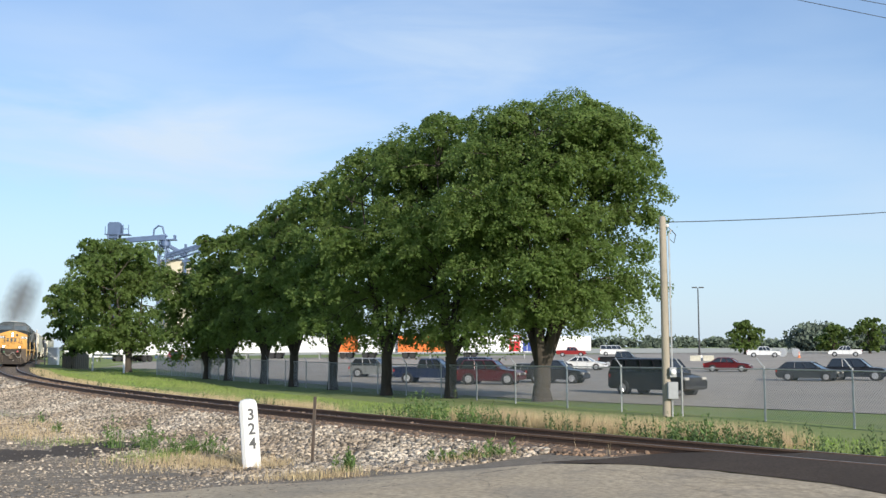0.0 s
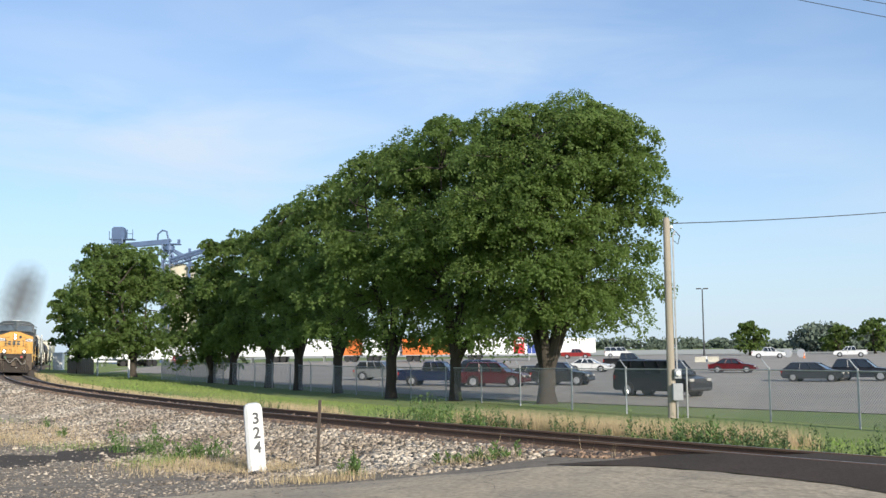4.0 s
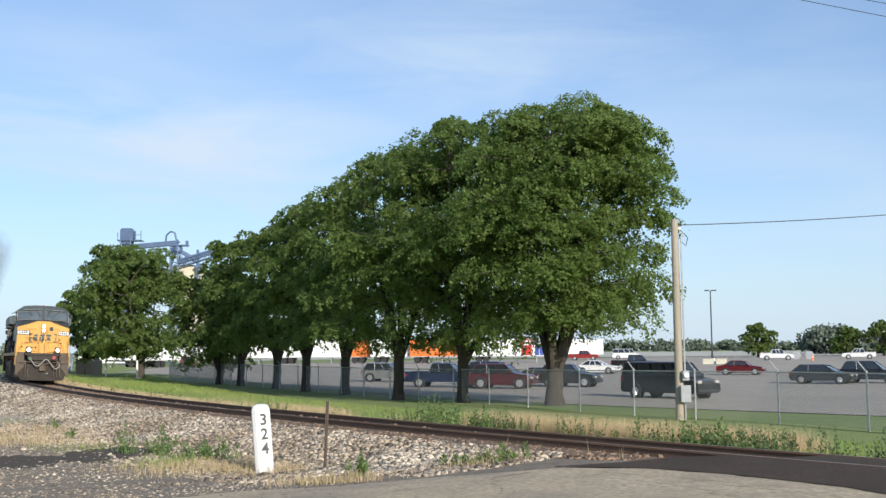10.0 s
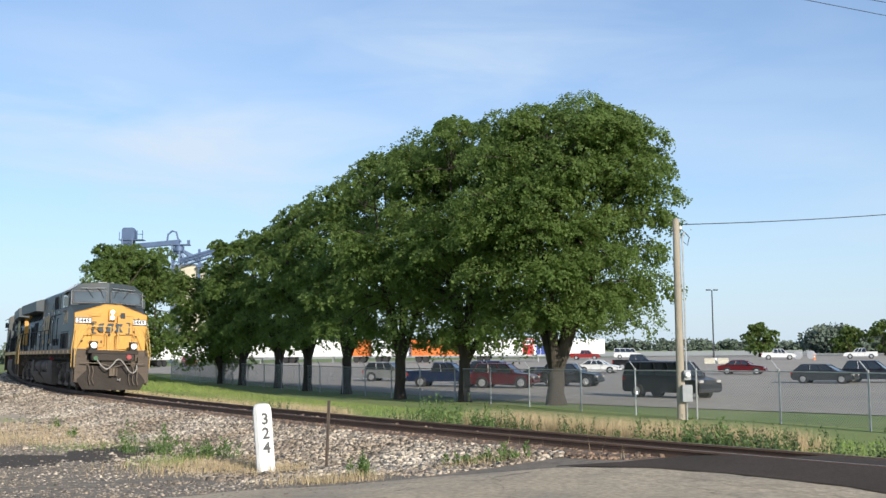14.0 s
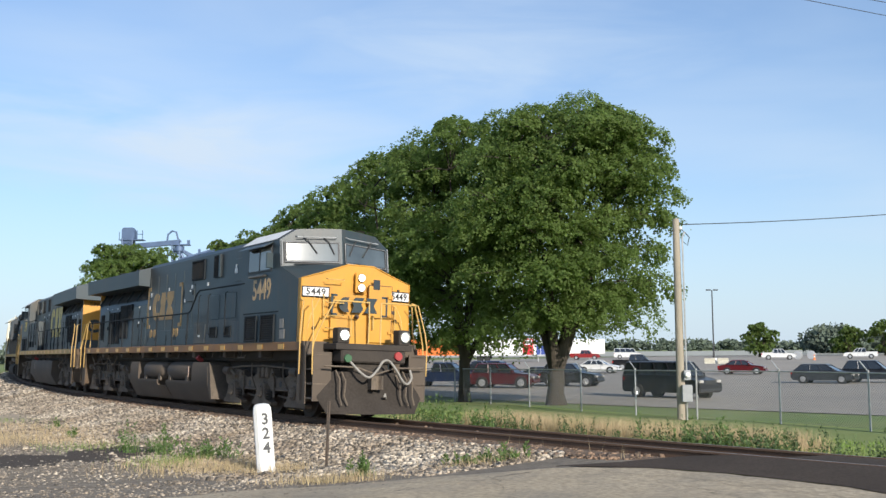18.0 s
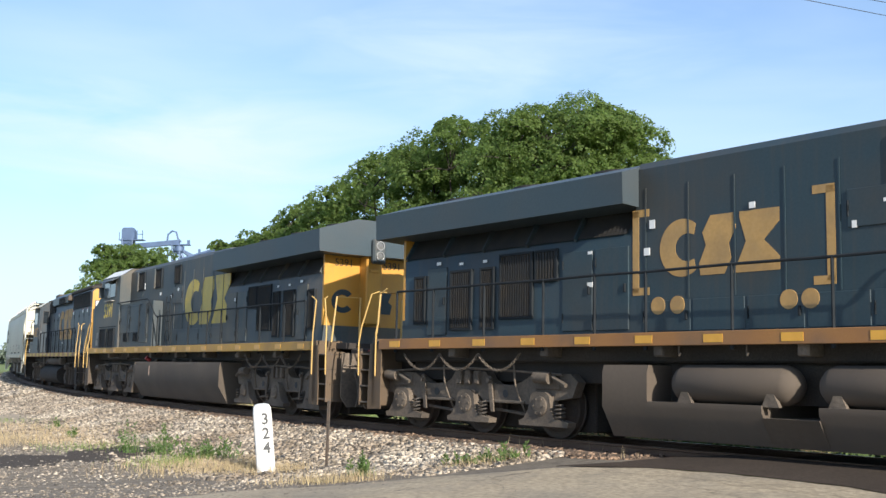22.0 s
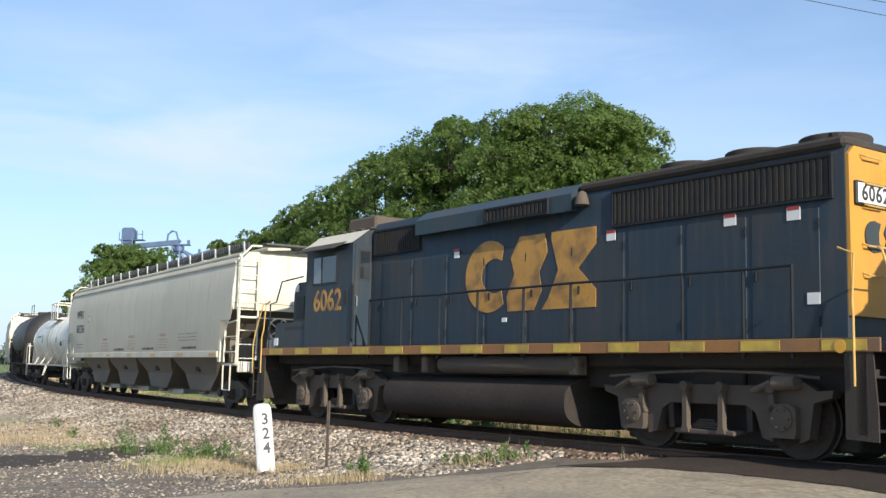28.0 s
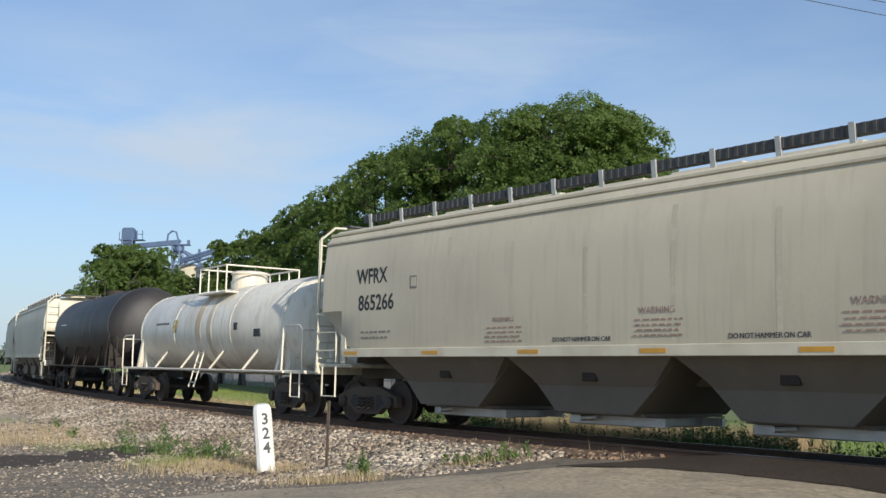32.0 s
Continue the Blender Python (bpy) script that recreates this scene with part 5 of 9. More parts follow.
def big_locomotive(label, number, paint, mark, sillpaint, brackets, air_tanks, lit):
    t = thing("locomotive", label, "locomotive", group="locomotives of the train")
    # frame, sill, fuel tank
    part("frame", Bag().box(-9.8, 9.8, -1.08, 1.08, 1.32, 1.60, 0.03), M["under_dark"], t)
    part("deck", Bag().box(-9.9, 10.1, -1.49, 1.49, 1.60, 1.74, 0.01), paint, t)
    part("underframe", Bag().box(-9.4, 9.6, -0.85, 0.85, 0.96, 1.34, 0.02), M["under_dark"], t)
    for side in (1, -1):
        s = part("side_sill", Bag().box(-9.75, 10.02, side * 1.492, side * 1.525, 1.56, 1.765, 0.008), sillpaint, t, "weathered orange-yellow side sill")
        for k in range(15):
            x = -9.2 + k * 1.3
            part("reflector", Bag().box(x - 0.17, x + 0.17, side * 1.525, side * 1.532, 1.60, 1.72), M["reflector"], s)
        # added dark strip, no real skirt: it colours in the shaded gap under the sill
        part("skirt", Bag().prism([(6.15, 1.56), (10.0, 1.56), (9.96, 1.36), (6.15, 1.36)], side * 1.08, side * 1.12), M["under_dark"], t)
        for k in range(7):
            x = -7.5 + k * 2.5
            part("sill_bracket", Bag().box(x - 0.09, x + 0.09, side * 1.06, side * 1.44, 1.40, 1.60, 0.02), M["under"], t)
        for x in (4.1, 4.75, 5.0, 5.75, -0.9, -2.1, 1.2):
            part("sill_hook", Bag().tube([(x, side * 1.42, 1.58), (x, side * 1.43, 1.44), (x + 0.03, side * 1.46, 1.41), (x + 0.06, side * 1.46, 1.45)], 0.012, 5), M["under"], t)
        part("step_hanger", Bag().tube([(6.05, side * 1.44, 1.46), (6.07, side * 1.46, 1.40), (6.55, side * 1.46, 1.40), (6.57, side * 1.44, 1.46)], 0.016, 5).rod((6.31, side * 1.44, 1.58), (6.31, side * 1.46, 1.40), 0.014, seg=5), M["under"], t)
        chain(t, -9.0, -5.6, 3, side)
    tank = [(-1.46, 1.27), (-1.50, 1.15), (-1.50, 0.62), (-1.22, 0.15), (1.22, 0.15), (1.50, 0.62), (1.50, 1.15), (1.46, 1.27)]
    if air_tanks:
        low_, mid_ = [(y, min(z, 0.55)) for y, z in tank if z < 1.2], [(y, min(z, 0.72)) for y, z in tank if z < 1.2]
        ft = part("fuel_tank", Bag().prism(tank, 2.61, 3.95, "x"), M["tank_grey"], t, "dusty grey fuel tank with air reservoirs on it")
        part("tank_end", Bag().prism(tank, -3.58, -2.66, "x"), M["tank_grey"], ft)
        for xa, xb, sh in ((-2.66, -0.62, mid_), (-0.62, 0.26, low_), (0.26, 2.61, mid_)):
            part("tank_shelf", Bag().prism(sh, xa, xb, "x"), M["tank_grey"], ft)
        part("tank_core", Bag().box(-2.66, 2.61, -0.92, 0.92, 0.73, 1.27), M["under_dark"], ft)
        for side in (1, -1):
            for xa, xb in ((-2.32, -0.15), (0.16, 2.45)):
                b = Bag().turned([(xa, 0.05), (xa + 0.04, 0.16), (xa + 0.12, 0.24), (xa + 0.22, 0.28), (xb - 0.22, 0.28), (xb - 0.12, 0.24), (xb - 0.04, 0.16), (xb, 0.05)], "x", 20, (0, side * 1.22, 1.0))
                part("air_reservoir", b, M["tank_grey"], ft)
                for x in (xa + 0.35, xb - 0.35):
                    part("reservoir_strap", Bag().prism([(x - 0.14, 0.70), (x - 0.05, 0.90), (x + 0.05, 0.90), (x + 0.14, 0.70)], side * 1.40, side * 1.47), M["under"], ft)
    else:
        ft = part("fuel_tank", Bag().prism(tank, -3.95, 3.90, "x"), M["tank_grey"], t, "dusty grey fuel tank under the frame")
        for x in (-1.0, 0.6, 2.4):
            part("tank_cap", Bag().rod((x, 1.25, 1.22), (x, 1.25, 1.36), 0.10, 0.05, 10), M["under"], ft)
    for side in (1, -1):
        part("sight_glass", Bag().box(2.31, 2.35, side * 1.49, side * 1.51, 0.84, 1.14), M["text_red"], ft)
        part("filler", Bag().rod((2.9, side * 1.30, 1.30), (2.9, side * 1.45, 1.42), 0.07, seg=10), M["red"], ft, "red fuel filler cap")
        part("tank_end", Bag().prism([(3.96, 1.25), (4.05, 1.20), (4.16, 0.80), (4.30, 0.26), (4.22, 0.24), (3.96, 0.66)], side * 0.8, side * 1.49), M["under"], ft)
    # hood
    side_z = 4.42
    hood = [(-1.12, 1.74), (-1.12, side_z), (-1.0, 4.54), (-0.55, 4.58), (0.55, 4.58), (1.0, 4.54), (1.12, side_z), (1.12, 1.74)]
    part("engine_hood", Bag().prism(hood, -3.2, 6.2, "x"), paint, t)
    rad = [(-1.12, 1.74), (-1.12, 3.36), (-0.80, 3.84), (0.80, 3.84), (1.12, 3.36), (1.12, 1.74)]
    rh = part("radiator_hood", Bag().prism(rad, -9.45, -3.2, "x"), paint, t)
    for side in (1, -1):
        for k in range(5):
            xa = -9.3 + k * 1.2
            b = Bag().add([(xa, side * 1.13, 3.40), (xa + 1.1, side * 1.13, 3.40), (xa + 1.1, side * 0.84, 3.82), (xa, side * 0.84, 3.82)], [(0, 1, 2, 3) if side < 0 else (3, 2, 1, 0)])
            for j in range(12):
                x = xa + (j + 0.5) * 1.1 / 12
                b.add([(x - 0.02, side * 1.15, 3.40), (x + 0.02, side * 1.15, 3.40), (x + 0.02, side * 0.86, 3.83), (x - 0.02, side * 0.86, 3.83)], [(0, 1, 2, 3) if side < 0 else (3, 2, 1, 0)])
            tagged(part("radiator_intake", b, M["grille"], rh, sharp=0), kind="stuff")
            part("intake_rib", Bag().prism([(side * 1.13, 3.36), (side * 1.18, 3.42), (side * 0.92, 3.86), (side * 0.80, 3.86)], xa - 0.06, xa - 0.02, "x"), paint, rh)
    wing = [(-0.82, 3.80), (-1.50, 3.83), (-1.52, 4.34), (-0.55, 4.64), (0.55, 4.64), (1.52, 4.34), (1.50, 3.83), (0.82, 3.80)]
    part("radiator_wing", Bag().prism(wing, -9.98, -3.15, "x"), M["wing"], t, "overhanging flat-sided radiator cowl")
    for k in range(3):
        part("radiator_fan", Bag().turned([(4.60, 0.05), (4.60, 0.62), (4.66, 0.62), (4.67, 0.55), (4.64, 0.5)], "z", 20, (-8.6 + k * 2.1, 0, 0.0)), M["grille"], t)
    part("exhaust_stack", Bag().box(-1.7, -0.9, -0.3, 0.3, 4.48, 4.66, 0.04), M["under_dark"], t)
    part("air_horn", Bag().rod((1.6, 0.2, 4.55), (2.3, 0.2, 4.62), 0.05, 0.09, 8).rod((1.6, -0.1, 4.55), (2.2, -0.1, 4.62), 0.05, 0.09, 8).box(1.5, 1.7, -0.2, 0.3, 4.48, 4.58), M["under_dark"], t)
    # rear end wall
    part("end_wall", Bag().prism([(-1.125, 2.16), (1.125, 2.16), (1.125, 3.81), (-1.125, 3.81)], -9.50, -9.43, "x"), M["yellow"], t, "yellow end wall of the hood")
    part("end_wall_foot", Bag().box(-9.50, -9.43, -1.12, 1.12, 1.74, 2.16), paint, t)
    part("sand_box", Bag().box(-9.86, -9.48, -0.22, 0.20, 2.20, 3.82, 0.03), M["yellow"], t)
    part("box_handle", Bag().box(-9.90, -9.85, -0.12, 0.12, 3.42, 3.50, 0.015), M["yellow"], t)
    lh = part("headlight_box", Bag().box(-10.12, -9.96, -0.17, 0.17, 3.62, 4.20, 0.04), paint, t)
    lamp_unit(lh, -10.12, 0, 4.04, -1, 0.085, M["lens"])
    lamp_unit(lh, -10.12, 0, 3.80, -1, 0.085, M["lens"])
    for y in (-0.68, 0.62):
        lettering(number, 0.25, M["text_black"], t, on_end(-9.505, y, 3.64, False), "road_number", 0.002)
    part("emblem_patch", Bag().prism([(0.62 + 0.30 * math.cos(q), 2.74 + 0.28 * math.sin(q)) for q in np.linspace(math.radians(-140), math.radians(140), 15)] + [(0.64 + 0.17 * math.cos(q), 2.74 + 0.15 * math.sin(q)) for q in np.linspace(math.radians(140), math.radians(-140), 15)], -9.512, -9.49, "x"), M["navy"], t, "dark emblem patch on yellow paint")
    part("emblem_patch", Bag().prism([(-0.28, 2.48), (-0.66, 2.48), (-0.70, 2.70), (-0.60, 2.78), (-0.70, 3.02), (-0.34, 3.02), (-0.28, 2.84), (-0.36, 2.74)], -9.512, -9.49, "x"), M["navy"], t, "dark emblem patch on yellow paint")
    # doors and grilles of the hood
    for side in (1, -1):
        for x0, x1, z0, z1, m_, n_ in ((-6.45, -5.62, 2.12, 3.26, "rust_grille", 13), (-5.5, -5.0, 2.75, 3.26, "grille", 7), (-7.0, -6.66, 1.95, 3.05, "rust_grille", 6), (-7.9, -7.3, 1.95, 3.05, "rust_grille", 9), (-9.05, -8.75, 2.1, 3.0, "rust_grille", 5)):
            grille(rh, x0, x1, 1.12, z0, z1, side, M[m_], n_)
        panel(rh, -8.65, -8.05, 1.12, 1.84, 3.17, side, paint)
        panel(rh, -4.85, -4.15, 1.12, 1.84, 3.2, side, paint)
        panel(rh, -4.08, -3.35, 1.12, 1.84, 3.2, side, paint)
        for k in range(5):
            panel(t, -3.05 + k * 0.98, -2.12 + k * 0.98, 1.12, 1.80, 2.28, side, paint, latch=k % 2 == 0, proud=0.012)
        for k in range(6):
            x = -3.0 + k * 0.85
            part("seam", Bag().box(x - 0.012, x + 0.012, side * 1.118, side * 1.134, 2.3, 4.1), paint, t)
        grille(t, *((1.25, 2.28) if brackets else (0.75, 1.28)), 1.12, 3.76, 4.30, side, M["rust_grille"], 14)
        panel(t, 0.52, 1.46, 1.12, 3.12, 3.64, side, paint, "hatch")
        panel(t, 4.72, 5.34, 1.12, 3.50, 4.14, side, paint, "hatch", latch=False, proud=0.012)
        for x0, x1 in ((3.15, 3.70), (5.43, 5.97)) if brackets else ((2.65, 3.35), (4.53, 5.25)):
            grille(t, x0, x1, 1.12, 3.74, 4.32, side, M["grille"], 5, "vent_window")
            part("vent_frame", Bag().box(x1 - 0.10, x1 + 0.02, side * 1.12, side * 1.20, 3.70, 4.36, 0.01), paint, t)
        if side < 0:
            spots = ((4.85, 3.92, 0.10, 0.10), (4.86, 3.80, 0.20, 0.14), (1.24, 3.56, 0.12, 0.11), (1.10, 3.44, 0.12, 0.05), (2.62, 3.56, 0.12, 0.10), (0.62, 3.16, 0.07, 0.10), (-0.98, 3.60, 0.10, 0.09), (-2.85, 3.50, 0.11, 0.14), (-2.96, 3.07, 0.12, 0.12), (-4.2, 2.61, 0.12, 0.08), (-4.2, 3.15, 0.10, 0.05))
            stickers(t, ((2.95, 2.02, 0.16, 0.05),), 1.46, side)
        else:
            spots = ((4.5, 3.85, 0.16, 0.2), (0.9, 3.55, 0.14, 0.1), (1.6, 3.35, 0.1, 0.1), (2.7, 3.5, 0.12, 0.1), (-4.0, 3.0, 0.12, 0.09))
        stickers(t, spots + ((-6.9, 3.2, 0.10, 0.05), (-7.6, 3.2, 0.11, 0.05), (-8.3, 3.25, 0.13, 0.06)), 1.14, side)
        # wide casing behind the cab: knee high on the right side, to the catwalk and upright at its end on the left
        cw = 1.44
        if side < 0:
            out, doors = [(2.42, 1.74), (2.42, 2.42), (6.2, 2.44), (6.2, 1.74)], ((2.50, 3.42, 1.80, 2.36), (5.30, 6.10, 1.80, 2.36))
            for x0, x1 in ((2.95, 3.62), (3.80, 4.92)):
                panel(t, x0, x1, 1.12, 2.50, 3.20, side, paint, latch=False, proud=0.012)
            # nothing is hollowed out: a flat panel's darker colour gives the recess its shade
            part("hood_recess", Bag().box(5.38, 6.12, side * 1.12, side * 1.128, 2.46, 3.16), M["navy3"], t, "flat darker panel painted in as a recess behind the cab")
        else:
            out, doors = [(2.45, 1.74), (2.45, 2.4), (2.45, 3.26), (6.2, 3.28), (6.2, 1.74)], ((2.95, 3.75, 1.9, 3.15), (3.85, 4.9, 2.25, 3.18), (5.0, 6.1, 2.25, 3.18))
        cs_ = part("side_casing", Bag().prism(out, side * 1.10, side * cw), M["navy2"] if side < 0 else paint, t, "dust-browned lower casing" if side < 0 else "")
        for x0, x1, z0, z1 in doors:
            panel(cs_, x0, x1, cw, z0, z1, side, M["navy2"] if side < 0 else paint, latch=side > 0)
        for x0 in (3.90, 5.02) if side < 0 else (3.95, 5.1):
            grille(cs_, x0, x0 + 0.46, cw, 1.98, 2.22, side, M["grille"], 5, "louvre", True)
        if side > 0:
            b = Bag().tube([(1.5, side * 1.30, 1.78), (1.5, side * 1.30, 3.35)], 0.018, 6).tube([(1.15, side * 1.30, 1.78), (1.15, side * 1.30, 3.35)], 0.018, 6)
            for k in range(5):
                b.rod((1.15, side * 1.30, 1.95 + k * 0.3), (1.5, side * 1.30, 1.95 + k * 0.3), 0.014, seg=5)
            part("hood_ladder", b, M["dark_rail"], t)
        for xg in (2.95, 3.75, 5.08):
            part("grab_rod", Bag().tube([(xg, side * cw, 2.05), (xg, side * (cw + 0.06), 2.08), (xg, side * (cw + 0.06), 3.16), (xg, side * cw, 3.19)], 0.016, 5), M["dark_rail"], cs_)
        b = Bag().tube([(1.90, side * 1.45, 2.70), (2.15, side * 1.46, 2.78), (2.75, side * (cw + 0.05), 3.26), (2.95, side * (cw + 0.05), 3.33), (6.45, side * (cw + 0.05), 3.33)], 0.022, 6)
        part("casing_rail", b, M["dark_rail"], t)
        # emblem
        if brackets:
            emblem(t, *((-2.71, -0.54) if side < 0 else (-2.5, -0.4)), 1.12, 2.63, 3.53, side, mark)
            for xa, s in ((-3.27, 1), (0.33, -1)):
                b = Bag().box(xa, xa + s * 0.13, side * 1.115, side * 1.127, 2.42, 3.74)
                b.box(xa, xa + s * 0.34, side * 1.115, side * 1.127, 3.64, 3.76).box(xa, xa + s * 0.34, side * 1.115, side * 1.127, 2.38, 2.50)
                part("emblem_bracket", b, mark, t)
            for x in (-2.74, -2.36, -0.40, -0.06):
                part("emblem_dot", Bag().rod((x, side * 1.12, 2.20), (x, side * 1.142, 2.20), 0.14, seg=18), mark, t)
        else:
            emblem(t, -3.54, 0.25, 1.12, 2.39, 3.78, side, mark)
        railing(t, (-9.25, -8.06, -6.55, -5.0, -3.80, -2.72, -1.12, 0.47, 1.88), side)
    # cab and nose
    def ring(x, hw, zs, bow=0.0):
        ys = (-hw[0], -hw[0], -hw[0], -hw[1], -hw[2], 0.0, hw[2], hw[1], hw[0], hw[0], hw[0])
        zz = (1.74, zs[0], zs[1], zs[2], zs[3], zs[4], zs[3], zs[2], zs[1], zs[0], 1.74)
        return [(x - bow * abs(y) / 1.5, y, z) for y, z in zip(ys, zz)]
    b = loft([ring(6.2, (1.5, 1.10, 0.55), (3.4, 4.30, 4.58, 4.63, 4.65)), ring(8.98, (1.5, 1.10, 0.55), (3.4, 4.29, 4.57, 4.62, 4.64), 0.36), ring(9.10, (1.5, 1.10, 0.55), (3.25, 3.62, 3.66, 3.72, 3.75), 0.36), ring(9.84, (1.47, 1.0, 0.34), (3.0, 3.25, 3.38, 3.61, 3.62), 0.10)])
    cab = part("cab", b, paint, t, sharp=4)
    part("cab_roof", loft([[(x - 0.36 * abs(y) / 1.5 * (x > 8), y, z + 0.012) for y, z in ((-1.50, 4.30), (-1.10, 4.58), (-0.55, 4.63), (0, 4.65), (0.55, 4.63), (1.10, 4.58), (1.50, 4.30))] for x in (6.15, 7.4, 8.80)], caps=False), M["roofwhite"], t, "white cab roof panel")
    part("roof_vent", Bag().box(7.4, 8.3, -0.35, 0.35, 4.62, 4.70, 0.03), M["roofwhite"], t)
    def swept(y):                             # the nose is flat in the middle and swept back to its corners
        return 10.08 - 0.18 * max(0.0, abs(y) - 0.5)
    nf = [(-1.46, 1.74), (-1.46, 3.27), (-1.0, 3.41), (-0.5, 3.58), (-0.34, 3.64), (0.34, 3.64), (0.5, 3.58), (1.0, 3.41), (1.46, 3.27), (1.46, 1.74), (0.5, 1.74), (-0.5, 1.74)]
    part("nose_front", loft([[(9.74, y, z) for y, z in nf + nf[:1]], [(swept(y), y, z) for y, z in nf + nf[:1]]]), M["yellow"], t, "yellow painted nose of the cab", sharp=10)
    # windshields in frames on the sloping front
    for side in (1, -1):
        def on_front(y, z, off):              # a point of the raked, swept front of the cab
            return (8.98 + (4.5 - z) * 0.15 - 0.24 * y + off * 0.96, side * (y + off * 0.22), z)
        o_ = (0, 1, 2, 3) if side > 0 else (3, 2, 1, 0)
        w = part("windshield", Bag().add([on_front(y, z, 0.025) for y, z in ((0.06, 4.30), (1.42, 4.25), (1.42, 3.72), (0.06, 3.76))], [o_]), M["black"], cab, "windshield in a dark rubber frame")
        part("pane", Bag().add([on_front(y, z, 0.032) for y, z in ((0.11, 4.25), (1.36, 4.20), (1.36, 3.77), (0.11, 3.81))], [o_]), M["windshield_glass"], w)
        part("frame_edge", Bag().tube([on_front(y, z, 0.04) for y, z in ((0.08, 4.28), (1.40, 4.23), (1.40, 3.74), (0.08, 3.78), (0.08, 4.28))], 0.009, 5), M["grey_box"], w)
        part("corner_post", Bag().tube([on_front(1.47, 4.28, 0.03), on_front(1.47, 3.66, 0.03)], 0.014, 6), M["grey_box"], cab)
        for ya, yb in ((0.95, 0.62), (0.45, 0.20)):
            part("wiper", Bag().tube([on_front(ya, 4.40, 0.07), on_front(ya - 0.12, 4.28, 0.08), on_front(yb, 3.98, 0.06)], 0.016, 5), M["black"], w)
        part("wiper", Bag().tube([on_front(1.18, 3.70, 0.07), on_front(0.45, 3.72, 0.06)], 0.016, 5), M["black"], w)
        part("visor_rail", Bag().tube([on_front(0.12, 4.44, 0.02), on_front(0.14, 4.40, 0.12), on_front(1.10, 4.36, 0.12), on_front(1.12, 4.40, 0.02)], 0.013, 5), M["grey_box"], w)
        # side windows
        for x0, x1, m_ in ((6.74, 7.42, "glass"), (7.50, 8.16, "pale_glass")):
            w = part("side_window", Bag().box(x0 - 0.05, x1 + 0.05, side * 1.495, side * 1.515, 3.54, 4.18), M["black"], cab)
            part("pane", Bag().box(x0, x1, side * 1.512, side * 1.522, 3.59, 4.13), M[m_], w)
        part("awning", Bag().prism([(side * 1.49, 4.25), (side * 1.74, 4.12), (side * 1.74, 4.14), (side * 1.49, 4.28)], 6.5, 8.2, "x"), paint, cab)
        part("mirror", Bag().box(8.26, 8.31, side * 1.52, side * 1.70, 3.60, 3.98, 0.01), paint, cab)
        part("arm_rest", Bag().box(6.9, 7.9, side * 1.50, side * 1.60, 3.42, 3.47, 0.015), M["hose"], cab)
        for x0, x1 in ((6.67, 7.37), (7.70, 8.48)):
            grille(cab, x0, x1, 1.50, 1.82, 2.42, side, M["grille"], 11, "cab_louvre", True)
        part("cab_seam", Bag().box(6.45, 8.72, side * 1.495, side * 1.51, 2.50, 2.53), M["dark_rail"], cab)
        lettering(number, 0.72, M["number_paint"] if brackets else mark, t, on_side(7.60, 1.503, 3.08, side), "road_number", 0.003, 0.82, 0.012)
        stickers(t, ((8.92, 2.22, 0.22, 0.22), (8.97, 1.96, 0.30, 0.22)), 1.500, side, M["hose"])
        number_board(t, 9.96, side * 1.12, 2.95, True, number, 0.62, 0.20, 10 * side)
        # ditch lights on the deck
        dl = part("ditch_light_box", Bag().box(10.60, 10.90, side * 0.80 - 0.15, side * 0.80 + 0.15, 1.74, 2.10, 0.02), M["under_dark"], t)
        lamp_unit(dl, 10.91, side * 0.80, 1.93, 1, 0.10, (M["lamp"] if side < 0 else M["lamp_soft"]) if lit else M["lens"], "ditch_light")
        part("nose_grab", Bag().tube([(9.91, side * 1.30, 1.95), (9.95, side * 1.22, 2.4), (9.97, side * 0.98, 2.85), (9.91, side * 0.94, 2.88)], 0.02, 6), M["handrail"], t)
        b = Bag().tube(smooth([(10.66, side * 1.44, 1.10), (10.66, side * 1.44, 1.75), (10.86, side * 1.10, 2.62), (10.88, side * 1.02, 2.70), (10.88, side * 0.25, 2.70), (10.88, side * 0.16, 2.62), (10.88, side * 0.16, 1.74)], 4), 0.018, 6)
        part("front_railing", b, M["handrail"], t)
    part("headlight_panel", Bag().box(10.06, 10.12, -0.14, 0.14, 2.98, 3.46, 0.015), M["yellow"], t)
    for z in (3.34, 3.10):
        lamp_unit(t, 10.14, 0, z, 1, 0.078, M["lamp"] if lit else M["lens"])
    part("nose_door", Bag().box(10.06, 10.125, 0.22, 0.86, 1.80, 3.18, 0.015), M["yellow"], t)
    for xa, ya, yb, za, zb in ((10.125, 0.215, 0.225, 1.80, 3.18), (10.125, 0.855, 0.865, 1.80, 3.18), (10.125, 0.22, 0.86, 3.175, 3.187)):
        part("door_seam", Bag().box(xa, xa + 0.006, ya, yb, za, zb), M["rust_grille"], t)
    for y, z in ((0.80, 2.05), (0.80, 2.45), (0.80, 2.90)):
        part("door_hinge", Bag().box(10.12, 10.16, y - 0.05, y + 0.05, z - 0.03, z + 0.03, 0.008).rod((10.16, y + 0.05, z - 0.06), (10.16, y + 0.05, z + 0.06), 0.018, seg=6), M["yellow"], t)
    part("door_handle", Bag().tube([(10.12, 0.32, 2.46), (10.19, 0.32, 2.44), (10.19, 0.32, 2.12), (10.12, 0.32, 2.10)], 0.016, 5), M["handrail"], t)
    part("nose_hatch", Bag().box(10.07, 10.12, -0.78, -0.32, 1.84, 2.34, 0.012), M["yellow"], t)
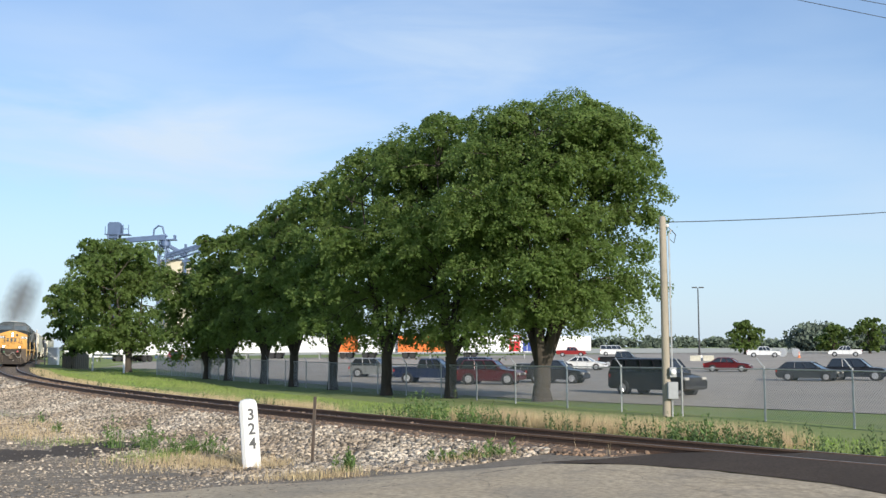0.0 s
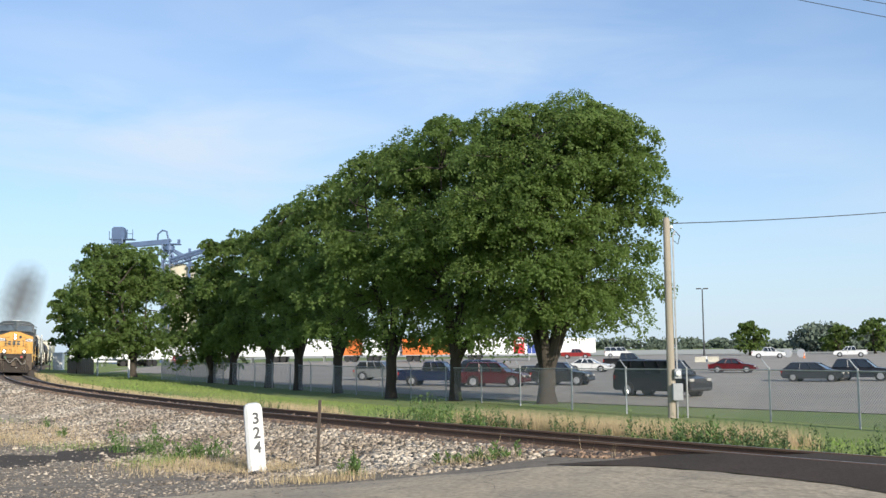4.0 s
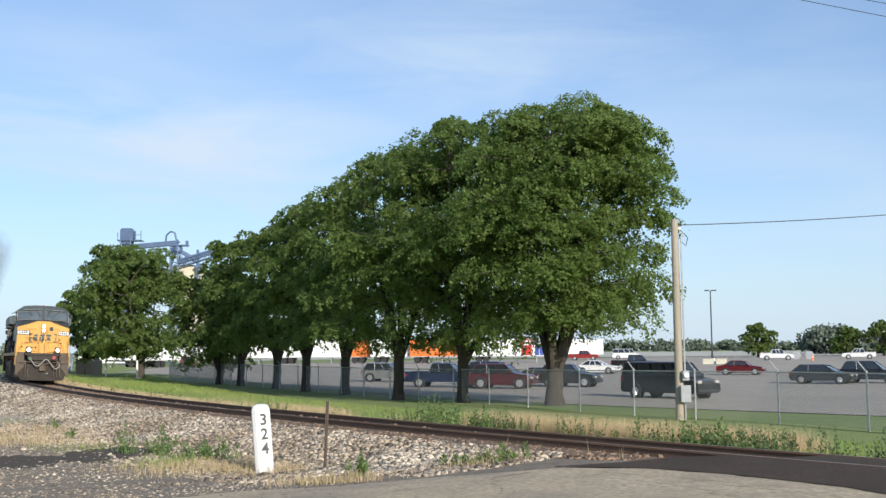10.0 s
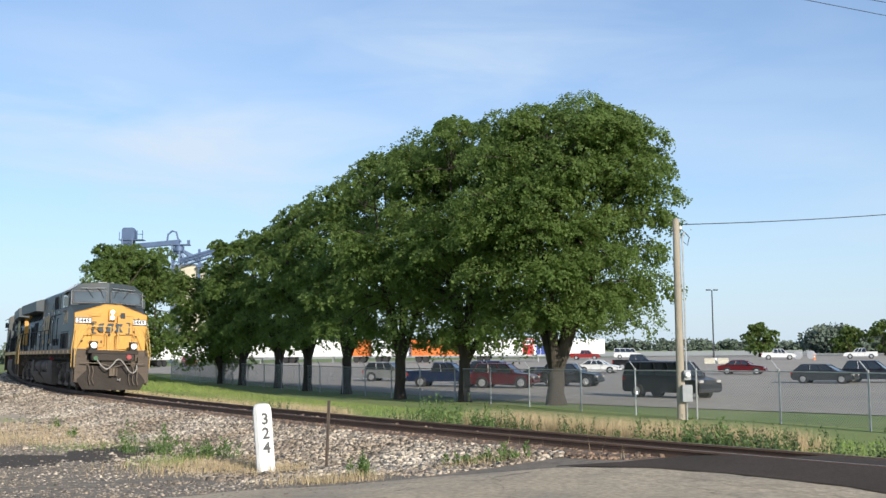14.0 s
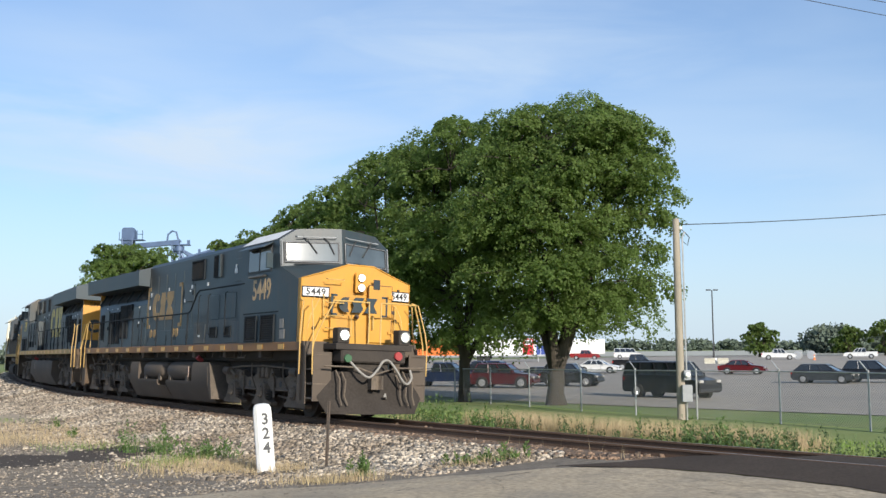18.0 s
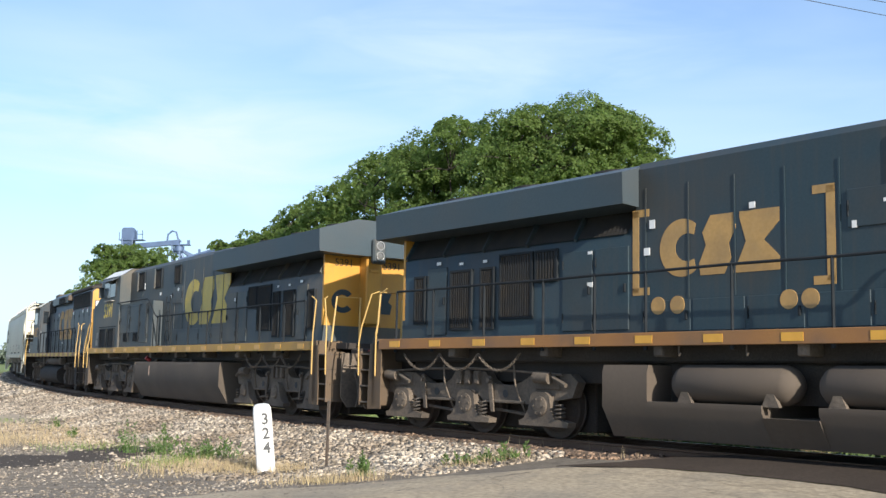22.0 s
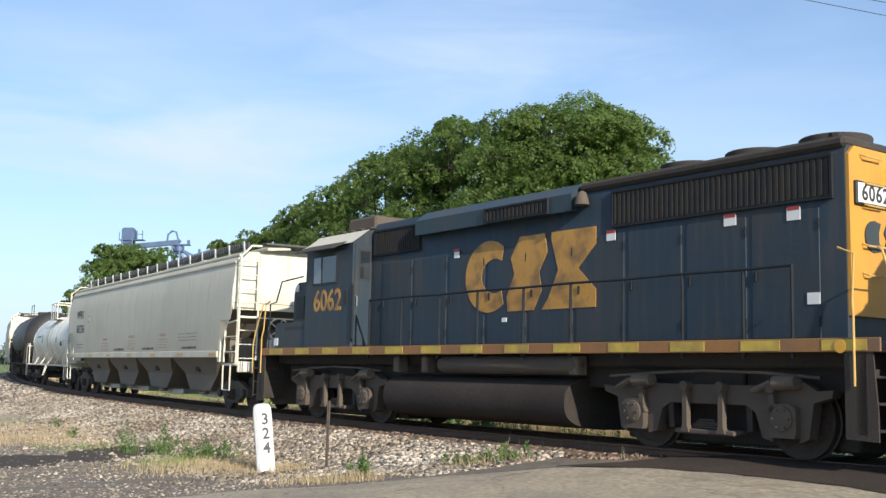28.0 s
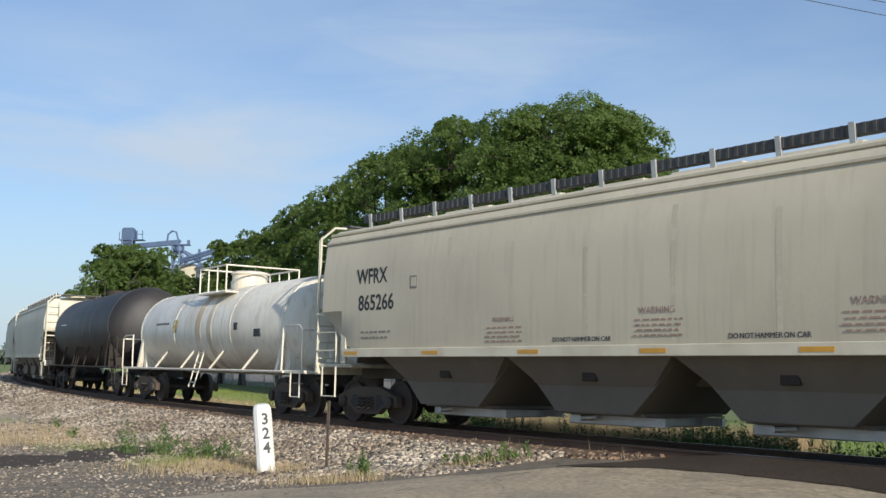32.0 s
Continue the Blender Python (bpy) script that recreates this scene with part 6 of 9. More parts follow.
    part("hatch_latch", Bag().box(10.12, 10.15, -0.42, -0.36, 2.04, 2.14, 0.008), M["rust_grille"], t)
    for y, z, r in ((-0.74, 2.60, 0.055), (-0.66, 2.72, 0.035), (-0.08, 2.40, 0.05), (0.95, 2.55, 0.05), (1.02, 2.36, 0.035), (-1.15, 2.10, 0.04), (0.60, 2.36, 0.035), (0.68, 2.36, 0.035), (1.10, 3.10, 0.03)):
        part("nose_fitting", Bag().turned([(swept(y) - 0.02, r), (swept(y) + 0.05, r), (swept(y) + 0.06, r * 0.6)], "x", 10, (0, y, z)), M["rust_grille"], t)
    for y0_, z0_, y1_, z1_ in ((-0.95, 2.90, -0.95, 2.30), (0.98, 2.72, 0.98, 2.05), (-0.25, 2.45, -0.25, 1.90)):
        part("nose_bar", Bag().tube([(swept(y0_), y0_, z0_), (swept(y0_) + 0.08, y0_, z0_ - 0.03), (swept(y1_) + 0.08, y1_, z1_ + 0.03), (swept(y1_), y1_, z1_)], 0.014, 5), M["handrail"], t)
    part("nose_edge", Bag().tube([(swept(y) + 0.004, y, z) for y, z in nf[:10]], 0.016, 6), M["yellow"], t)
    part("door_window", Bag().box(10.12, 10.132, 0.34, 0.52, 3.08, 3.32, 0.01), M["glass"], t)
    for z in (2.1, 2.4, 2.7, 3.25):
        part("grab_iron", Bag().tube([(10.12, -0.92, z + 0.03), (10.2, -0.90, z), (10.2, -0.48, z), (10.12, -0.46, z + 0.03)], 0.014, 5), M["handrail"], t)
    for pts in ([(-0.30, 2.86), (-0.34, 2.75), (-0.34, 2.60), (-0.30, 2.50)] + [(-0.40 - 0.17 * math.sin(q), 2.68 - 0.18 * math.cos(q)) for q in np.linspace(0, math.pi, 9)],
                [(-0.24, 2.50), (0.02, 2.50), (0.08, 2.60), (0.02, 2.70), (0.10, 2.86), (-0.14, 2.86), (-0.22, 2.74), (-0.18, 2.64)],
                [(0.10, 2.50), (0.46, 2.50), (0.36, 2.68), (0.46, 2.86), (0.15, 2.86), (0.22, 2.68)]):
        part("emblem_patch", Bag().prism(pts, 10.115, 10.132, "x"), M["navy"], t, "dark emblem patch on the yellow nose")
    for ya, s in ((-0.78, 1), (0.74, -1)):
        part("emblem_bracket", Bag().box(10.115, 10.13, ya, ya + s * 0.05, 2.42, 2.92).box(10.115, 10.13, ya, ya + s * 0.16, 2.87, 2.92).box(10.115, 10.13, ya, ya + s * 0.16, 2.42, 2.47), M["navy"], t)
    for side in (1, -1):
        steps(t, 10.1, 10.75, side, M["tank_grey"], M["handrail"])
        steps(t, -9.85, -10.5, side, M["step_yellow"], M["handrail"])
        part("marker_disc", Bag().turned([(10.12, 0.01), (10.12, 0.085), (10.135, 0.08)], "x", 14, (0, side * 1.36, 1.66)), M["reflector"], t)
        b = Bag().tube([(-10.25, side * 0.55, 1.75), (-10.25, side * 0.55, 2.78), (-10.25, side * 1.15, 2.78), (-10.25, side * 1.25, 1.75)], 0.022, 6)
        part("end_railing", b, M["handrail"], t)
    part("end_deck", Bag().box(10.05, 10.92, -1.0, 1.0, 1.60, 1.74, 0.01), M["under_dark"], t)
    part("end_deck", Bag().box(-10.5, -9.85, -1.0, 1.0, 1.60, 1.74, 0.01), M["under_dark"], t)
    end_gear(t, 1, 10.4, True, paint)
    end_gear(t, -1, 10.4, False, paint)
    return t, loco_truck(t, 7.25) + loco_truck(t, -7.25)

# ---------------------------------------------------------------- four-axle locomotive


def small_locomotive(label, number):
    paint, mark = M["navy3"], M["logo3"]
    t = thing("locomotive", label, "locomotive", group="locomotives of the train")
    part("frame", Bag().box(-8.3, 8.3, -1.05, 1.05, 1.25, 1.48, 0.03), M["under_dark"], t)
    part("deck", Bag().box(-8.4, 8.4, -1.48, 1.48, 1.48, 1.58, 0.01), paint, t)
    part("underframe", Bag().box(-8.0, 8.0, -0.85, 0.85, 0.90, 1.27, 0.02), M["under_dark"], t)
    for side in (1, -1):
        s = part("side_sill", Bag().box(-8.3, 8.3, side * 1.482, side * 1.515, 1.45, 1.63, 0.008), M["sill"], t, "weathered brown and yellow side sill")
        for k in range(13):
            x = -7.8 + k * 1.28
            part("reflector", Bag().box(x - 0.32, x + 0.32, side * 1.515, side * 1.522, 1.47, 1.61), M["yellow_patch"], s)
        part("air_reservoir", Bag().turned([(-2.75, 0.05), (-2.7, 0.14), (-2.6, 0.17), (1.05, 0.17), (1.15, 0.14), (1.2, 0.05)], "x", 16, (0, side * 1.22, 1.27)), M["tank_grey"], t, "long dusty air reservoir")
        for x in (-2.65, 1.6, 2.6):
            part("pipe_bracket", Bag().box(x - 0.1, x + 0.1, side * 1.1, side * 1.35, 1.1, 1.42, 0.02), M["under"], t)
    tank = [(1.44 * math.copysign(abs(math.cos(q)) ** 0.6, math.cos(q)), 0.64 + 0.46 * math.copysign(abs(math.sin(q)) ** 0.7, math.sin(q))) for q in np.linspace(0, 2 * math.pi, 33)[:-1]]
    part("fuel_tank", Bag().prism(tank, -2.55, 2.90, "x"), M["plow"], t, "dusty dark fuel tank under the frame")
    hood = [(-0.95, 1.58), (-0.95, 4.18), (-0.82, 4.38), (0.82, 4.38), (0.95, 4.18), (0.95, 1.58)]
    hd = part("engine_hood", Bag().prism(hood, -7.50, 4.25, "x"), paint, t)
    part("hood_flare", Bag().prism([(-1.12, 3.92), (-1.12, 4.22), (-0.85, 4.42), (0.85, 4.42), (1.12, 4.22), (1.12, 3.92)], -2.35, 2.35, "x"), M["navy"], t)
    part("roof_edge", Bag().box(-7.52, -2.4, -0.99, 0.99, 4.24, 4.40, 0.05), M["under_dark"], t)
    for side in (1, -1):
        grille(t, -1.75, 0.0, 1.12, 3.95, 4.18, side, M["grille"], 16, "dynamic_brake_grille")
        grille(hd, -7.30, -3.20, 0.95, 3.58, 4.14, side, M["grille"], 40, "radiator_grille")
        grille(hd, 2.40, 4.10, 0.95, 3.66, 4.17, side, M["rust_grille"], 24, "intake_grille")
        for k in range(9):
            panel(hd, -7.1 + k * 1.22, -5.98 + k * 1.22, 0.95, 1.66, 3.45, side, paint, latch=True, proud=0.012)
        stickers(t, ((-3.15, 3.42, 0.2, 0.16), (-5.6, 3.42, 0.22, 0.16), (-6.7, 3.40, 0.22, 0.18), (1.1, 3.45, 0.16, 0.16), (-7.0, 2.2, 0.2, 0.16), (-0.4, 2.1, 0.14, 0.08)), 0.968, side)
        for x, z in ((-3.15, 3.46), (-5.6, 3.46), (-6.7, 3.45), (1.1, 3.49)):
            part("warning_stripe", Bag().box(x - 0.1, x + 0.1, side * 0.97, side * 0.976, z, z + 0.06), M["red"], t)
        emblem(t, -2.80, 0.80, 0.965, 2.25, 3.62, side, mark)
        railing(t, (-7.0, -6.2, -5.1, -3.9, -2.7, -1.5, -0.2, 1.0, 2.3, 3.5), side, 1.45, 1.50, 2.62)
        lettering(number, 0.68, mark, t, on_side(5.30, 1.452, 2.66, side), "road_number", 0.003, 0.92, 0.012)
        # flat black strip, the shade of a slot painted on the side
        part("step_hole", Bag().box(6.35, 7.30, side * 1.41, side * 1.424, 2.06, 2.13), M["black"], t)
    for k in range(3):
        b = Bag().turned([(4.38, 0.50), (4.58, 0.52), (4.60, 0.50), (4.60, 0.42), (4.52, 0.40)], "z", 24, (-6.75 + k * 1.35, 0, 0))
        part("cooling_fan", b, M["under_dark"], t, "round roof fan housing")
    part("roof_horn", Bag().rod((-7.1, 0.5, 4.42), (-7.1, 0.5, 4.55), 0.08, 0.12, 8), M["under_dark"], t)
    part("bell", Bag().turned([(3.98, 0.02), (4.0, 0.13), (4.1, 0.11), (4.2, 0.08), (4.24, 0.03)], "z", 14, (-2.55, 1.06, 0)), M["tank_grey"], t)
    part("exhaust_stack", Bag().box(-0.9, -0.2, -0.25, 0.25, 4.40, 4.55, 0.03), M["under_dark"], t)
    # yellow end of the long hood
    ew = [(-0.955, 1.95), (0.955, 1.95), (0.955, 4.14), (0.82, 4.26), (-0.82, 4.26), (-0.955, 4.14)]
    part("end_wall", Bag().prism([(y * (0.97), z) for y, z in ew], -7.55, -7.49, "x"), M["yellow"], t, "yellow painted hood end")
    number_board(t, -7.56, 0.40, 3.62, False, number, 0.80, 0.27)
    number_board(t, -7.56, -0.56, 3.62, False, number, 0.66, 0.27)
    hb = part("headlight_box", Bag().box(-7.70, -7.53, -0.36, 0.02, 3.82, 4.08, 0.05), M["yellow"], t)
    for y in (-0.27, -0.07):
        lamp_unit(hb, -7.71, y, 3.95, -1, 0.075, M["lens"])
    for z in (2.5, 2.9, 3.45, 3.75, 4.12):
        part("grab_iron", Bag().tube([(-7.55, 0.66, z + 0.04), (-7.63, 0.64, z), (-7.63, 0.22, z), (-7.55, 0.20, z + 0.04)], 0.014, 5), M["handrail"], t)
    for pts in ([(0.22, 3.24), (0.27, 3.12), (0.27, 2.98), (0.22, 2.86)] + [(0.38 + 0.22 * math.sin(q), 3.05 - 0.22 * math.cos(q)) for q in np.linspace(0, math.pi, 9)],
                [(0.16, 2.84), (-0.14, 2.84), (-0.20, 2.96), (-0.14, 3.06), (-0.22, 3.26), (0.06, 3.26), (0.14, 3.12), (0.08, 3.02)],
                [(-0.24, 2.84), (-0.64, 2.84), (-0.54, 3.05), (-0.64, 3.26), (-0.29, 3.26), (-0.36, 3.05)]):
        part("emblem_patch", Bag().prism(pts, -7.568, -7.545, "x"), M["navy"], t, "dark emblem patch on yellow paint")
    # cab and short hood
    cabp = [(-1.45, 1.58), (-1.45, 3.92), (-1.05, 4.22), (-0.4, 4.36), (0.4, 4.36), (1.05, 4.22), (1.45, 3.92), (1.45, 1.58)]
    cab = part("cab", Bag().prism(cabp, 4.25, 6.30, "x"), paint, t)
    part("cab_roof", loft([[(x, y, z + 0.012) for y, z in ((-1.5, 3.90), (-1.05, 4.23), (-0.4, 4.37), (0.4, 4.37), (1.05, 4.23), (1.5, 3.90))] for x in (4.20, 6.42)], caps=False), M["hopper"], t, "pale grey cab roof")
    part("roof_box", Bag().box(4.85, 6.05, -0.5, 0.5, 4.36, 4.70, 0.05), M["tank_grey"], t)
    for x in (4.6, 5.0, 5.4, 5.8):
        part("antenna_base", Bag().box(x - 0.09, x + 0.09, 0.72, 0.86, 4.30, 4.36, 0.02).box(x - 0.09, x + 0.09, -0.86, -0.72, 4.30, 4.36, 0.02), M["under_dark"], t)
    for side in (1, -1):
        part("awning", Bag().prism([(side * 1.44, 3.94), (side * 1.80, 3.78), (side * 1.80, 3.80), (side * 1.44, 3.97)], 4.55, 6.25, "x"), M["under_dark"], cab)
        stickers(t, ((7.75, 1.78, 0.2, 0.18),), 1.425, side)
        stickers(t, ((7.50, 3.10, 0.15, 0.16),), 1.012, side)
        # black panel on the surface paints the shade inside a recess
        part("hood_recess", Bag().box(7.16, 7.56, side * 0.99, side * 1.01, 2.36, 2.90), M["black"], t)
        part("louvre", Bag().box(4.42, 4.56, side * 1.45, side * 1.462, 2.56, 2.86), M["grille"], cab)
    nose = [(6.30, 1.58), (6.30, 3.26), (7.45, 3.24), (7.62, 3.14), (7.68, 2.95), (7.68, 1.58)]
    part("short_hood", Bag().prism(nose, -1.0, 1.0), paint, t)
    part("nose_side", Bag().prism([(6.30, 1.58), (6.30, 2.25), (7.74, 2.23), (7.82, 2.10), (7.82, 1.58)], -1.42, 1.42), paint, t)
    for side in (1, -1):
        for x0, x1, z0, z1, m_ in ((4.93, 5.52, 3.09, 3.68, "glass"), (5.60, 5.92, 3.09, 3.68, "pale_glass")):
            w = part("side_window", Bag().box(x0 - 0.04, x1 + 0.04, side * 1.44, side * 1.462, z0 - 0.04, z1 + 0.04), M["black"], cab)
            part("pane", Bag().box(x0, x1, side * 1.46, side * 1.468, z0, z1), M[m_], w)
        d = part("rear_door", Bag().box(4.225, 4.25, side * 0.97, side * 1.40, 1.66, 3.90, 0.01), paint, cab)
        w = part("door_window", Bag().box(4.218, 4.226, side * 1.00, side * 1.30, 3.10, 3.78), M["black"], d)
        part("pane", Bag().box(4.212, 4.219, side * 1.03, side * 1.27, 3.14, 3.74), M["glass"], w)
        part("door_handle", Bag().tube([(4.22, side * 1.36, 2.5), (4.17, side * 1.36, 2.52), (4.17, side * 1.36, 2.72), (4.22, side * 1.36, 2.74)], 0.012, 5), M["grey_box"], d)
        part("cab_grab", Bag().tube([(4.25, side * 1.40, 1.75), (4.17, side * 1.47, 1.80), (4.17, side * 1.47, 2.95), (4.25, side * 1.44, 3.0)], 0.018, 6), M["dark_rail"], cab)
        b = Bag().tube([(6.45, side * 1.44, 3.30), (7.55, side * 1.42, 3.24), (7.85, side * 1.40, 2.75), (8.15, side * 1.40, 2.72), (8.18, side * 1.40, 1.6)], 0.02, 6)
        part("nose_rail", b, M["dark_rail"], t)
        w = part("windshield", Bag().box(6.29, 6.32, side * 0.25, side * 1.2, 3.29, 3.93), M["black"], cab)
        part("pane", Bag().box(6.315, 6.325, side * 0.30, side * 1.15, 3.32, 3.88), M["glass"], w)
        steps(t, 8.3, 8.8, side, M["under_dark"], M["handrail"], 1.58)
        steps(t, -7.95, -8.6, side, M["under_dark"], M["handrail"], 1.60)
        part("marker_disc", Bag().rod((-7.75, side * 1.515, 1.52), (-7.75, side * 1.53, 1.52), 0.085, seg=14), M["reflector"], t)
        b = Bag().tube([(-8.3, side * 0.5, 1.6), (-8.3, side * 0.5, 2.62), (-8.3, side * 1.15, 2.62), (-8.3, side * 1.22, 1.6)], 0.022, 6)
        part("end_railing", b, M["handrail"], t)
        lamp_unit(t, -8.62, side * 0.75, 1.75, -1, 0.09, M["lens"], "ditch_light")
    part("end_deck", Bag().box(-8.6, -8.3, -1.0, 1.0, 1.48, 1.58), M["under_dark"], t)
    for sgn in (1, -1):
        part("pilot", Bag().prism([(-1.25, 1.45), (-1.25, 0.5), (-1.0, 0.25), (1.0, 0.25), (1.25, 0.5), (1.25, 1.45)], sgn * 8.50, sgn * 8.55, "x"), M["under"], t, "dusty steel pilot plate")
        coupler(t, sgn * 8.95, sgn)
        for y in (-0.9, -0.8, -0.7, 0.7, 0.8, 0.9):
            part("brake_hose", Bag().tube([(sgn * 8.52, y, 1.1), (sgn * 8.72, y, 0.95), (sgn * 8.78, y + 0.03, 0.6), (sgn * 8.7, y, 0.4)], 0.024, 6), M["under_dark"], t)
    return t, loco_truck(t, 5.30, False) + loco_truck(t, -5.30, False)


# ---------------------------------------------------------------- freight cars


def freight_truck(parent, xc, r=0.457):
    tr = part("truck", Bag().box(xc - 0.22, xc + 0.22, -0.95, 0.95, 0.42, 0.72, 0.03), M["under_dark"], parent, "rusty freight car truck")
    sets = [wheelset(parent, xc + a, r) for a in (-0.89, 0.89)]
    for side in (1, -1):
        out = [(-1.12, 0.58), (-1.12, 0.36), (-0.66, 0.36), (-0.42, 0.20), (0.42, 0.20), (0.66, 0.36), (1.12, 0.36), (1.12, 0.58), (0.85, 0.66), (0.45, 0.78), (-0.45, 0.78), (-0.85, 0.66)]
        b = Bag().prism([(xc + x, z) for x, z in out], side * 0.92, side * 1.06)
        part("side_frame", b, M["tank_grey"], tr)
        # frame is solid: black plates put the shade of its openings into colour
        part("frame_window", Bag().prism([(xc - 0.66, 0.42), (xc - 0.36, 0.26), (xc - 0.36, 0.60), (xc - 0.52, 0.60)], side * 1.05, side * 1.064), M["black"], tr)
        part("frame_window", Bag().prism([(xc + 0.66, 0.42), (xc + 0.36, 0.26), (xc + 0.36, 0.60), (xc + 0.52, 0.60)], side * 1.05, side * 1.064), M["black"], tr)
        b = Bag()
        for x in (-0.2, 0.0, 0.2):
            coil(b, xc + x, side * 1.08, 0.27, 0.56, 0.08, 4)
        part("spring", b, M["spring"], tr)
        for a in (-0.89, 0.89):
            part("bearing_cap", Bag().turned([(side * 1.05, 0.13), (side * 1.13, 0.13), (side * 1.15, 0.09)], "y", 14, (xc + a, 0, r)), M["spring"], tr)
    return sets


def ladder(parent, p0, p1, across, n, r=0.016, material=None, name="ladder"):
    """Two stiles from p0 to p1 and rungs; across is the vector between the stiles."""
    p0, p1, a = Vector(p0), Vector(p1), Vector(across)
    b = Bag().rod(p0, p1, r * 1.5, seg=6).rod(p0 + a, p1 + a, r * 1.5, seg=6)
    rails = part(name, b, material or M["cream"], parent)
    for k in range(n):
        q = p0.lerp(p1, (k + 0.5) / n)
        part("rung", Bag().rod(q, q + a, r, seg=5), material or M["cream"], rails)
    return rails


def hopper_car(label, L, bays, marks, posts, end_paint):
    """A covered hopper: curved side sheets, slope sheets, bays with outlet gates, roof walk and end cages."""
    t = thing("hopper_car", label, "hopper car", group="freight cars of the train")
    h = L / 2
    xb = h - 1.65                              # end of the side sill
    prof = [(1.55, 1.42), (1.58, 1.60), (1.60, 2.4), (1.585, 3.2), (1.50, 3.95), (1.40, 4.10), (1.22, 4.24), (0.0, 4.36)]
    full = [(-y, z) for y, z in prof] + [(y, z) for y, z in prof[::-1]][1:]
    xs = np.linspace(-h + 0.75, h - 0.75, 25)
    rings = []
    for i, x in enumerate(xs):
        k = min(1.0, max(0.0, (abs(x) - (xb - 0.15)) / (h - 0.75 - xb + 0.15)))
        rings.append([(x, y, z if z > 2.0 else z + k * 1.25) for y, z in full])
    body = part("body", loft(rings), M["hopper"], t, sharp=28)

    def skin(z):                              # half width of the side sheet at a height, plus a coat of paint
        return float(np.interp(z, [p[1] for p in prof], [p[0] for p in prof])) + 0.004
    for side in (1, -1):
        s = part("side_sill", Bag().box(-xb, xb, side * 1.585, side * 1.625, 1.40, 1.58, 0.01), M["pale_sill"], t)
        n = int(2 * xb / 2.3)
        for k in range(n):
            x = -xb + 0.35 + k * (2 * xb - 0.7) / (n - 1)
            part("reflector", Bag().box(x - 0.26, x + 0.26, side * 1.625, side * 1.631, 1.45, 1.52), M["reflector"], s)
        for k in range(8):
            x = -xb + 3.6 + k * (2 * xb - 4.6) / 7
            b = loft([[(xx, side * (skin(z) - 0.002), z) for z in np.linspace(1.62, 3.7 - 0.25 * (k % 3), 8)] for xx in (x - 0.05, x + 0.05)], caps=False)
            part("sheet_joint", b, M["hopper_joint"], t)
        part("eave_rail", Bag().box(-h + 0.75, h - 0.75, side * 1.47, side * 1.535, 3.90, 3.96, 0.01), M["hopper"], t)
        part("roof_rib", Bag().box(-h + 0.75, h - 0.75, side * 1.36, side * 1.43, 4.10, 4.16, 0.01), M["hopper"], t)
        if marks:
            lettering("WFRX", 0.46, M["text_black"], t, on_side(-7.72 if side < 0 else 7.72, skin(3.08), 3.08, side) @ pose(0, 0, 0, 1.2, 0, 0), "reporting_mark", 0.002, 0.86, 0.006)
            lettering("865266", 0.46, M["text_black"], t, on_side(-7.54 if side < 0 else 7.54, skin(2.52), 2.52, side), "car_number", 0.002, 0.95, 0.006)
            part("small_sign", Bag().box(*(sorted((-6.35 * -side, -6.12 * -side))), side * (skin(2.9) - 0.01), side * (skin(2.9) + 0.002), 2.76, 3.02), M["text_grey"], t)
            part("sign_face", Bag().box(*(sorted((-6.32 * -side, -6.15 * -side))), side * skin(2.9), side * (skin(2.9) + 0.006), 2.80, 2.98), M["hopper"], t)
            sg = -side
            for x, z, sc, ro in ((0.05, 2.10, 0.15, "WARNING"), (-3.5, 2.06, 0.12, "WARNING"), (3.65, 2.10, 0.15, "WARNING")):
                lettering(ro, sc, M["text_red"], t, on_side(x * sg, skin(z), z, side), "warning_text", 0.002)
                text_bars(t, x * sg - 0.5, x * sg + 0.5, z - 0.42, z - 0.10, 4, skin(z - 0.25), side, M["text_red"], int(7 + x))
            for x in (-1.6, 2.0, 6.2):
                u = -0.62
                for word in ("DO", "NOT", "HAMMER", "ON", "CAR"):
                    w = 0.067 * len(word)
                    lettering(word, 0.11, M["text_black"], t, on_side(x * sg + (u + w / 2) * -side, skin(1.68), 1.68, side), "stencil", 0.002)
                    u += w + 0.06
            text_bars(t, -8.1 if side < 0 else 6.9, -7.0 if side < 0 else 8.0, 1.75, 1.98, 2, skin(1.86), side, M["text_grey"], 3)
            text_bars(t, 6.1 * sg - 0.9, 6.1 * sg + 0.9, 1.86, 2.14, 3, skin(2.0), side, M["text_grey"], 5)
    # hopper bays
    nb = len(bays)
    for xc, hw in bays:
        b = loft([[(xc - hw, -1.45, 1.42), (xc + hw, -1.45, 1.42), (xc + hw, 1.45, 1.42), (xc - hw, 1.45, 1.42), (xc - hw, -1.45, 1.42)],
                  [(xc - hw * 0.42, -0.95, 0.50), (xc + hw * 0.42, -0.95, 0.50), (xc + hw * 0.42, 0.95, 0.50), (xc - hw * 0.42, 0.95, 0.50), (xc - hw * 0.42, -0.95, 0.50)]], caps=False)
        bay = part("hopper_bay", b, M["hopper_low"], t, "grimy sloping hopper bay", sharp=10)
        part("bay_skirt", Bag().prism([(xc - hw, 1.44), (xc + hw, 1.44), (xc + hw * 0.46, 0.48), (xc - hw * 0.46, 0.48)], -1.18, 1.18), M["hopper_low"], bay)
        b = Bag().box(xc - hw * 0.5, xc + hw * 0.5, -0.98, 0.98, 0.44, 0.50)
        for k in range(14):
            x = xc - hw * 0.46 + k * hw * 0.92 / 13
